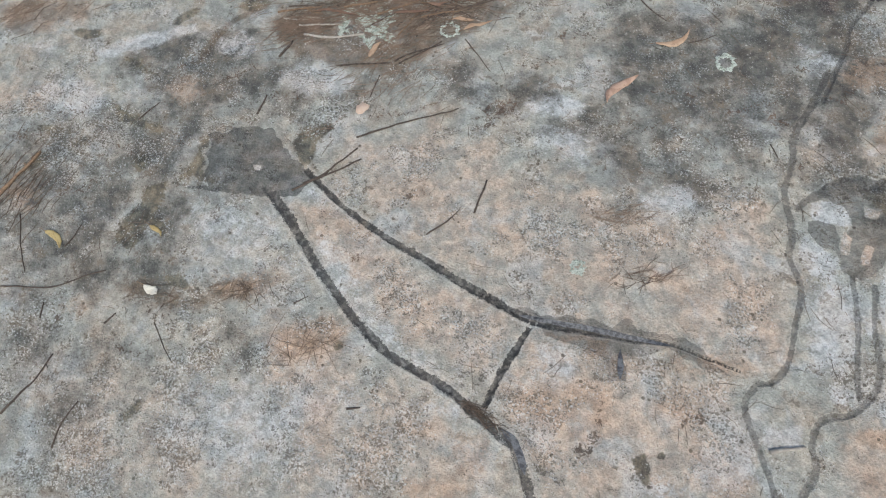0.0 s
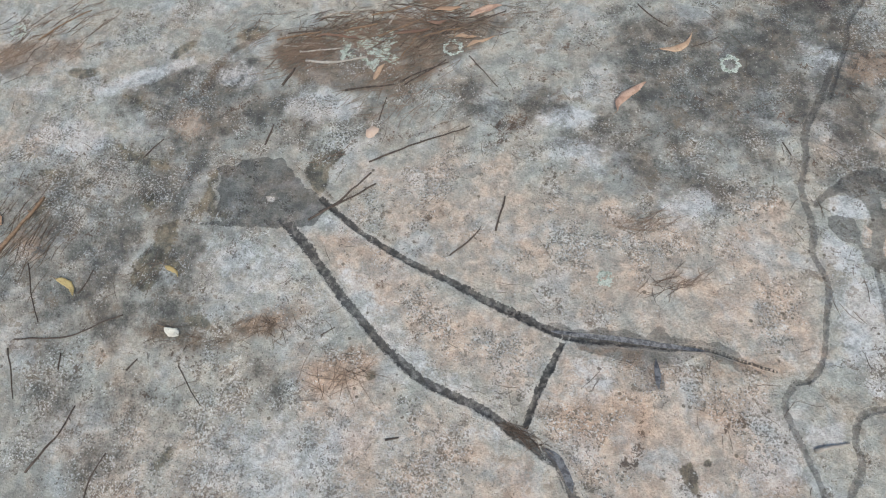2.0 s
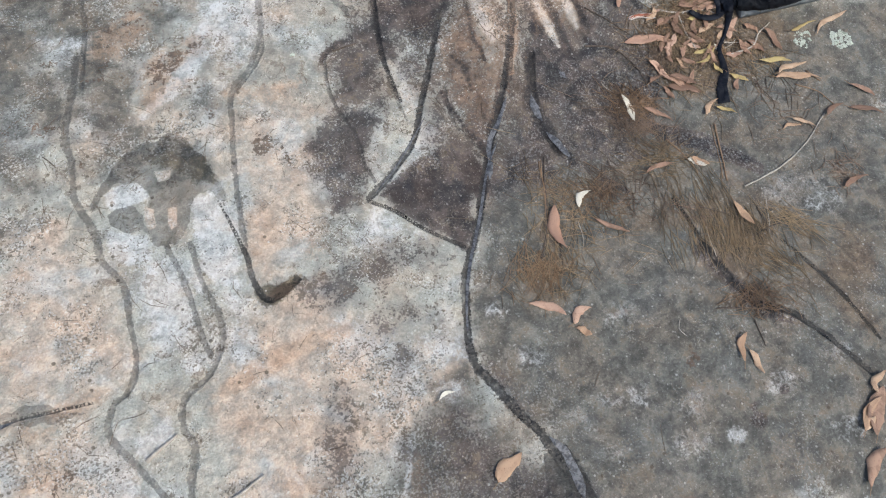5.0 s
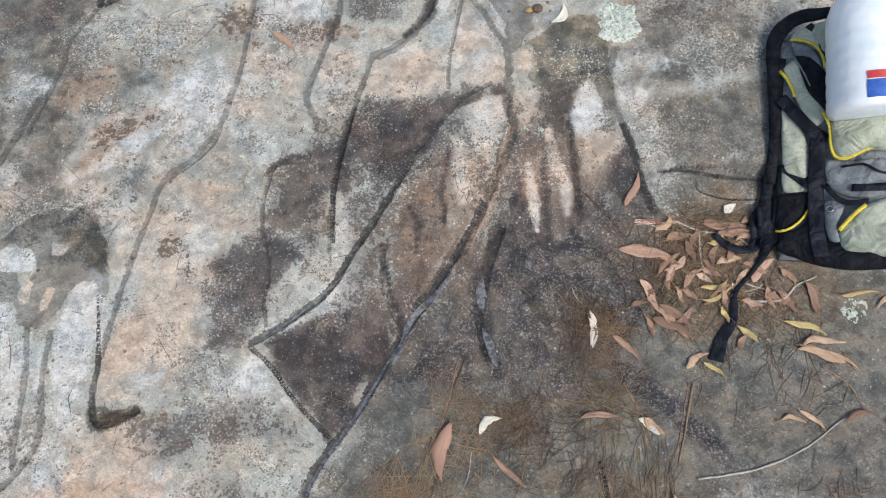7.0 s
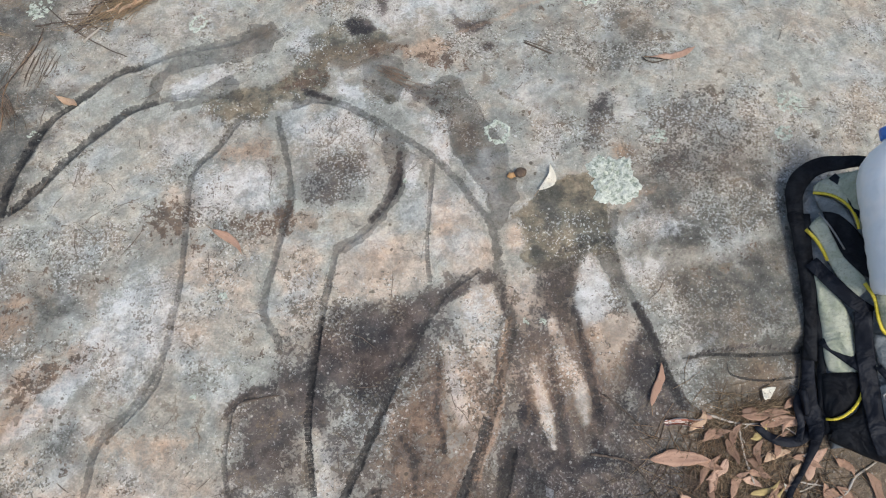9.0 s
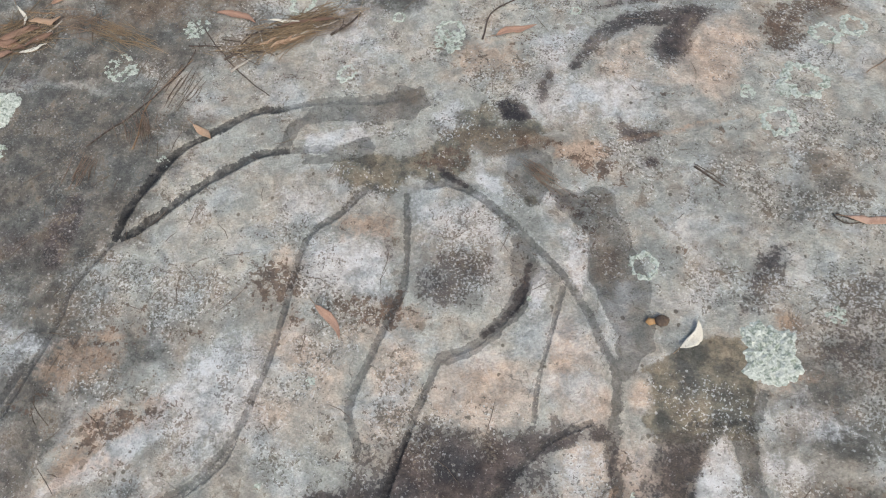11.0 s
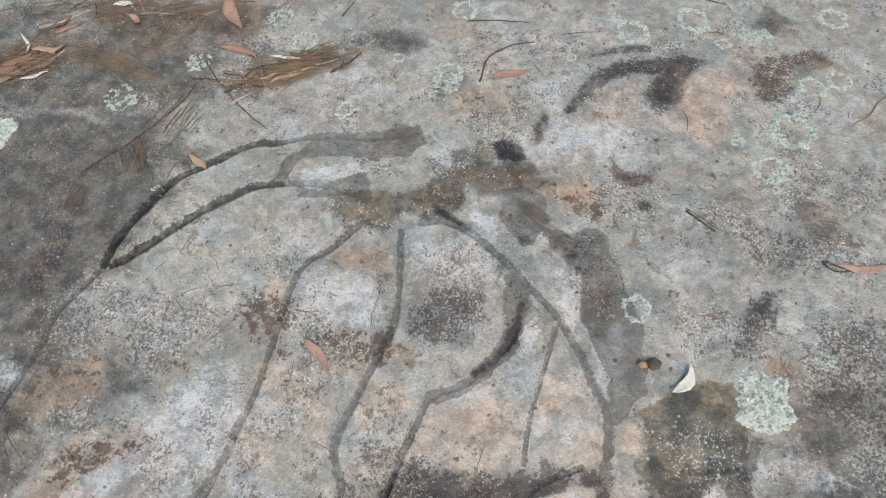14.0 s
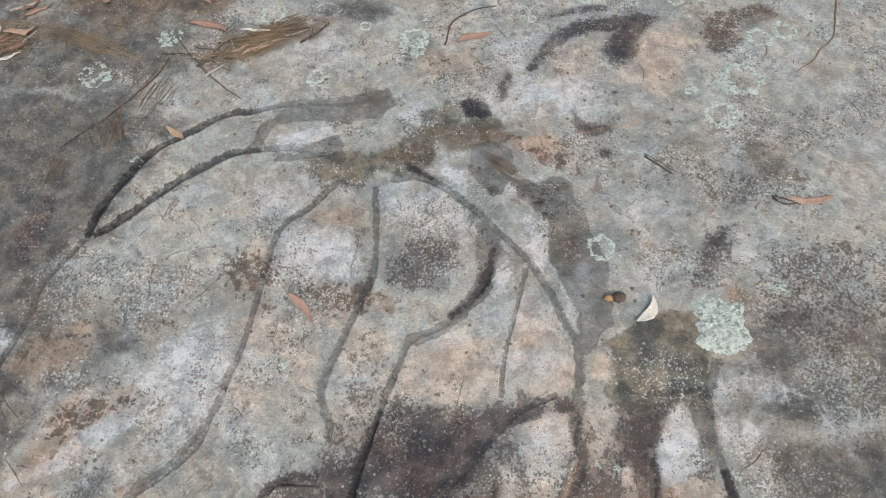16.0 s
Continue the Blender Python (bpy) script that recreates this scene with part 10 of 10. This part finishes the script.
twig(0.0070, "dark", [(1.392, 2.677), (1.422, 2.713), (1.447, 2.754)])
twig(0.0042, "dark", [(1.686, 2.901), (1.757, 2.918), (1.835, 2.923)])
twig(0.0053, "dark", [(1.748, 2.708), (1.757, 2.787), (1.799, 2.832), (1.857, 2.855)])
twig(0.0027, "dark", [(1.922, 2.892), (2.015, 2.922)])
twig(0.0023, "dark", [(2.224, 2.437), (2.263, 2.418), (2.291, 2.401)])
twig(0.0044, "dark", [(1.365, 2.867), (1.387, 2.922)])
twig(0.0043, "dark", [(2.257, 3.079), (2.319, 3.071)])
twig(0.0033, "dark", [(2.487, 2.360), (2.513, 2.351), (2.534, 2.352)])
twig(0.0046, "brown", [(2.725, 3.005), (2.694, 2.873), (2.630, 2.775), (2.582, 2.720)])
twig(0.0058, "dark", [(-0.127, 1.518), (-0.089, 1.555), (-0.011, 1.613)])
twig(0.0046, "dark", [(2.032, 1.253), (1.975, 1.081), (1.928, 0.991)])
needles(-0.21, 1.70, 0.340, 0.091, 20, 520, 55, "red")
needles(-0.10, 1.65, 0.203, 0.095, 51, 150, 70, "red")
needles(-0.22, 0.77, 0.069, 0.033, 16, 34, 180, "red", (.02, .05))
needles(-0.32, 0.73, 0.177, 0.031, 21, 26, 40, "red", (.02, .06))
needles(0.58, 1.25, 0.075, 0.032, 27, 24, 30, "red")
needles(-0.58, 0.82, 0.082, 0.059, 49, 18, 60, "dark")
needles(-1.23, 1.46, 0.253, 0.109, 47, 100, 25, "red")
needles(-0.12, 1.51, 0.146, 0.109, 50, 90, 50, "red")
needles(-0.25, 1.24, 0.054, 0.025, 38, 14, 60, "red", (.02, .05))
needles(-0.44, 1.55, 0.097, 0.061, 39, 160, 40, "red")
needles(-0.96, 0.83, 0.100, 0.143, 78, 90, 25, "dark")
needles(-0.01, 0.70, 0.078, 0.050, 16, 30, 180, "red")
needles(1.94, 0.96, 0.081, 0.107, -92, 110, 90, "gold")
needles(2.05, 1.10, 0.146, 0.090, -56, 150, 180, "gold")
needles(2.44, 0.94, 0.034, 0.088, -104, 90, 14, "gold")
needles(2.38, 1.03, 0.084, 0.122, -93, 90, 30, "gold")
needles(2.40, 0.75, 0.053, 0.037, -22, 90, 180, "red", (.02, .06))
needles(2.59, 0.91, 0.092, 0.039, -40, 70, 40, "gold")
needles(2.33, 1.16, 0.104, 0.032, -12, 60, 40, "gold")
needles(2.29, 1.32, 0.102, 0.067, -33, 120, 180, "red")
needles(2.19, 1.12, 0.081, 0.079, -45, 80, 180, "red")
needles(2.54, 1.44, 0.154, 0.137, -18, 360, 180, "gold")
needles(2.58, 1.58, 0.113, 0.038, 3, 120, 60, "gold")
needles(2.33, 1.32, 0.082, 0.048, -17, 60, 180, "red")
needles(2.11, 1.12, 0.153, 0.066, -26, 80, 180, "red")
needles(2.72, 1.24, 0.147, 0.111, -29, 70, 180, "red")
needles(2.48, 0.83, 0.111, 0.063, -58, 90, 40, "gold")
needles(1.29, 2.68, 0.140, 0.044, 34, 210, 40, "gold")
needles(0.89, 2.60, 0.094, 0.033, -15, 70, 12, "gold")
needles(1.03, 2.37, 0.009, 0.042, -58, 26, 6, "red")
needles(0.94, 2.24, 0.016, 0.026, 86, 16, 10, "red")
needles(1.92, 2.37, 0.029, 0.018, -34, 22, 10, "red")
needles(0.91, 2.81, 0.281, 0.037, 12, 200, 40, "red")
needles(0.65, 2.56, 0.092, 0.056, 34, 130, 60, "gold")
needles(1.06, 2.49, 0.042, 0.080, 75, 22, 10, "dark")
needles(0.80, 2.62, 0.092, 0.051, -10, 40, 60, "red")
needles(-0.10, 1.80, 0.119, 0.118, 33, 160, 60, "red")
needles(1.33, 1.09, 0.031, 0.013, 9, 120, 180, "dark", (.008, .028))
needles(0.41, 0.69, 0.042, 0.015, -19, 70, 50, "red", (.02, .045))
needles(0.68, 1.12, 0.080, 0.036, 25, 50, 60, "red", (.02, .05))
needles(2.531, 1.539, 0.132, 0.061, 0, 187, 180, "orange", (0.03, 0.09))
needles(2.615, 1.437, 0.132, 0.072, -20, 151, 180, "orange", (0.03, 0.08))
needles(2.325, 1.345, 0.072, 0.050, -30, 136, 180, "orange", (0.03, 0.08))
needles(2.442, 1.438, 0.055, 0.055, -40, 86, 180, "red", (0.03, 0.08))
needles(2.312, 1.256, 0.084, 0.048, -20, 86, 180, "red", (0.03, 0.07))
needles(2.742, 1.360, 0.099, 0.055, 10, 57, 180, "gold", (0.03, 0.08))
needles(1.890, 1.427, 0.120, 0.144, 60, 21, 180, "dark", (0.03, 0.07))
needles(1.926, 0.966, 0.054, 0.095, 85, 108, 60, "orange", (0.03, 0.09))
needles(2.416, 0.913, 0.058, 0.160, 75, 122, 25, "gold", (0.05, 0.12))
needles(2.394, 0.759, 0.087, 0.044, -10, 108, 180, "orange", (0.03, 0.07))
needles(2.130, 1.109, 0.087, 0.073, -30, 86, 180, "orange", (0.03, 0.08))
needles(2.342, 1.184, 0.087, 0.058, -20, 79, 180, "gold", (0.03, 0.08))
needles(2.791, 1.003, 0.063, 0.063, 0, 57, 180, "red", (0.03, 0.07))
needles(2.299, 1.028, 0.074, 0.045, -20, 57, 180, "red", (0.03, 0.07))
# short twigs and leaf scraps lying in the mats
for cx, cy, rx, ry, turn, count in ((-0.21, 1.70, 0.30, 0.07, 20, 26), (-0.08, 1.78, 0.14, 0.08, 35, 10), (1.29, 2.67, 0.13, 0.035, 34, 12), (0.64, 2.56, 0.09, 0.05, 34, 12), (0.91, 2.81, 0.25, 0.03, 12, 14), (2.56, 1.46, 0.13, 0.09, 0, 14), (2.34, 1.33, 0.09, 0.05, -20, 7), (1.98, 1.02, 0.07, 0.10, -80, 5), (2.43, 0.95, 0.08, 0.11, -95, 8)):
    for _ in range(count):
        c, s = math.cos(radians(turn)), math.sin(radians(turn))
        u, v, a, l = random.uniform(-1, 1) * rx, random.uniform(-1, 1) * ry, radians(turn + random.gauss(0, 35)), random.uniform(0.03, 0.10)
        x, y = cx + u * c - v * s, cy + u * s + v * c
        dx, dy = math.cos(a) * l / 2, math.sin(a) * l / 2
        twig(random.uniform(0.0024, 0.0052), random.choice(("dark", "dark", "brown", "grey")), [(x - dx, y - dy), (x + random.uniform(-0.006, 0.006), y + random.uniform(-0.006, 0.006)), (x + dx, y + dy)])
lichen(-0.259, 1.622, 0.082, "flat")
lichen(0.733, 1.775, 0.029, "ring")
lichen(0.519, 1.087, 0.022, "flat")
lichen(-0.016, 1.667, 0.029, "ring")
lichen(-1.335, 1.439, 0.026, "ring")
lichen(-0.171, 1.588, 0.019, "flat")
lichen(2.887, 1.399, 0.033, "flat")
lichen(3.001, 1.370, 0.034, "flat")
lichen(2.371, 2.071, 0.055, "leafy")
lichen(2.137, 2.199, 0.030, "ring")
lichen(2.156, 1.786, 0.009, "flat")
lichen(2.187, 1.781, 0.008, "flat")
lichen(1.930, 2.103, 0.006, "flat")
lichen(1.496, 1.685, 0.008, "flat")
lichen(1.104, 2.293, 0.015, "flat")
lichen(0.686, 2.351, 0.046, "leafy")
lichen(0.737, 2.252, 0.019, "flat")
lichen(1.061, 2.653, 0.031, "flat")
lichen(2.308, 2.929, 0.019, "ring")
lichen(2.375, 2.969, 0.038, "flat")
lichen(1.952, 2.820, 0.013, "ring")
lichen(2.393, 2.569, 0.038, "ring")
lichen(1.672, 2.727, 0.033, "ring")
lichen(2.414, 2.652, 0.024, "flat")
lichen(1.668, 2.938, 0.034, "ring")
lichen(2.090, 2.931, 0.043, "ring")
lichen(2.236, 3.000, 0.044, "ring")
lichen(2.506, 2.827, 0.034, "ring")
lichen(2.572, 2.861, 0.032, "ring")
lichen(2.452, 2.683, 0.054, "ring")
lichen(2.332, 2.635, 0.019, "flat")
lichen(2.585, 3.077, 0.038, "ring")
lichen(1.298, 2.766, 0.035, "ring")
lichen(1.215, 2.839, 0.038, "flat")
lichen(0.920, 2.516, 0.041, "flat")
lichen(1.673, 2.692, 0.037, "flat")
lichen(1.454, 2.577, 0.024, "ring")
lichen(2.045, 2.983, 0.017, "flat")
lichen(2.409, 2.975, 0.027, "flat")
lichen(1.542, 2.752, 0.016, "ring")
lichen(1.547, 1.881, 0.011, "flat")
lichen(2.477, 2.154, 0.018, "flat")
lichen(2.775, 2.211, 0.032, "flat")
lichen(2.742, 2.135, 0.021, "flat")
lichen(1.588, 0.393, 0.036, "leafy")  # smooth pale lichen
bark_curl(2.406, 1.570, 2.478, 1.567, 0.015)
rock_flake(-0.154, 1.346, 0.017)
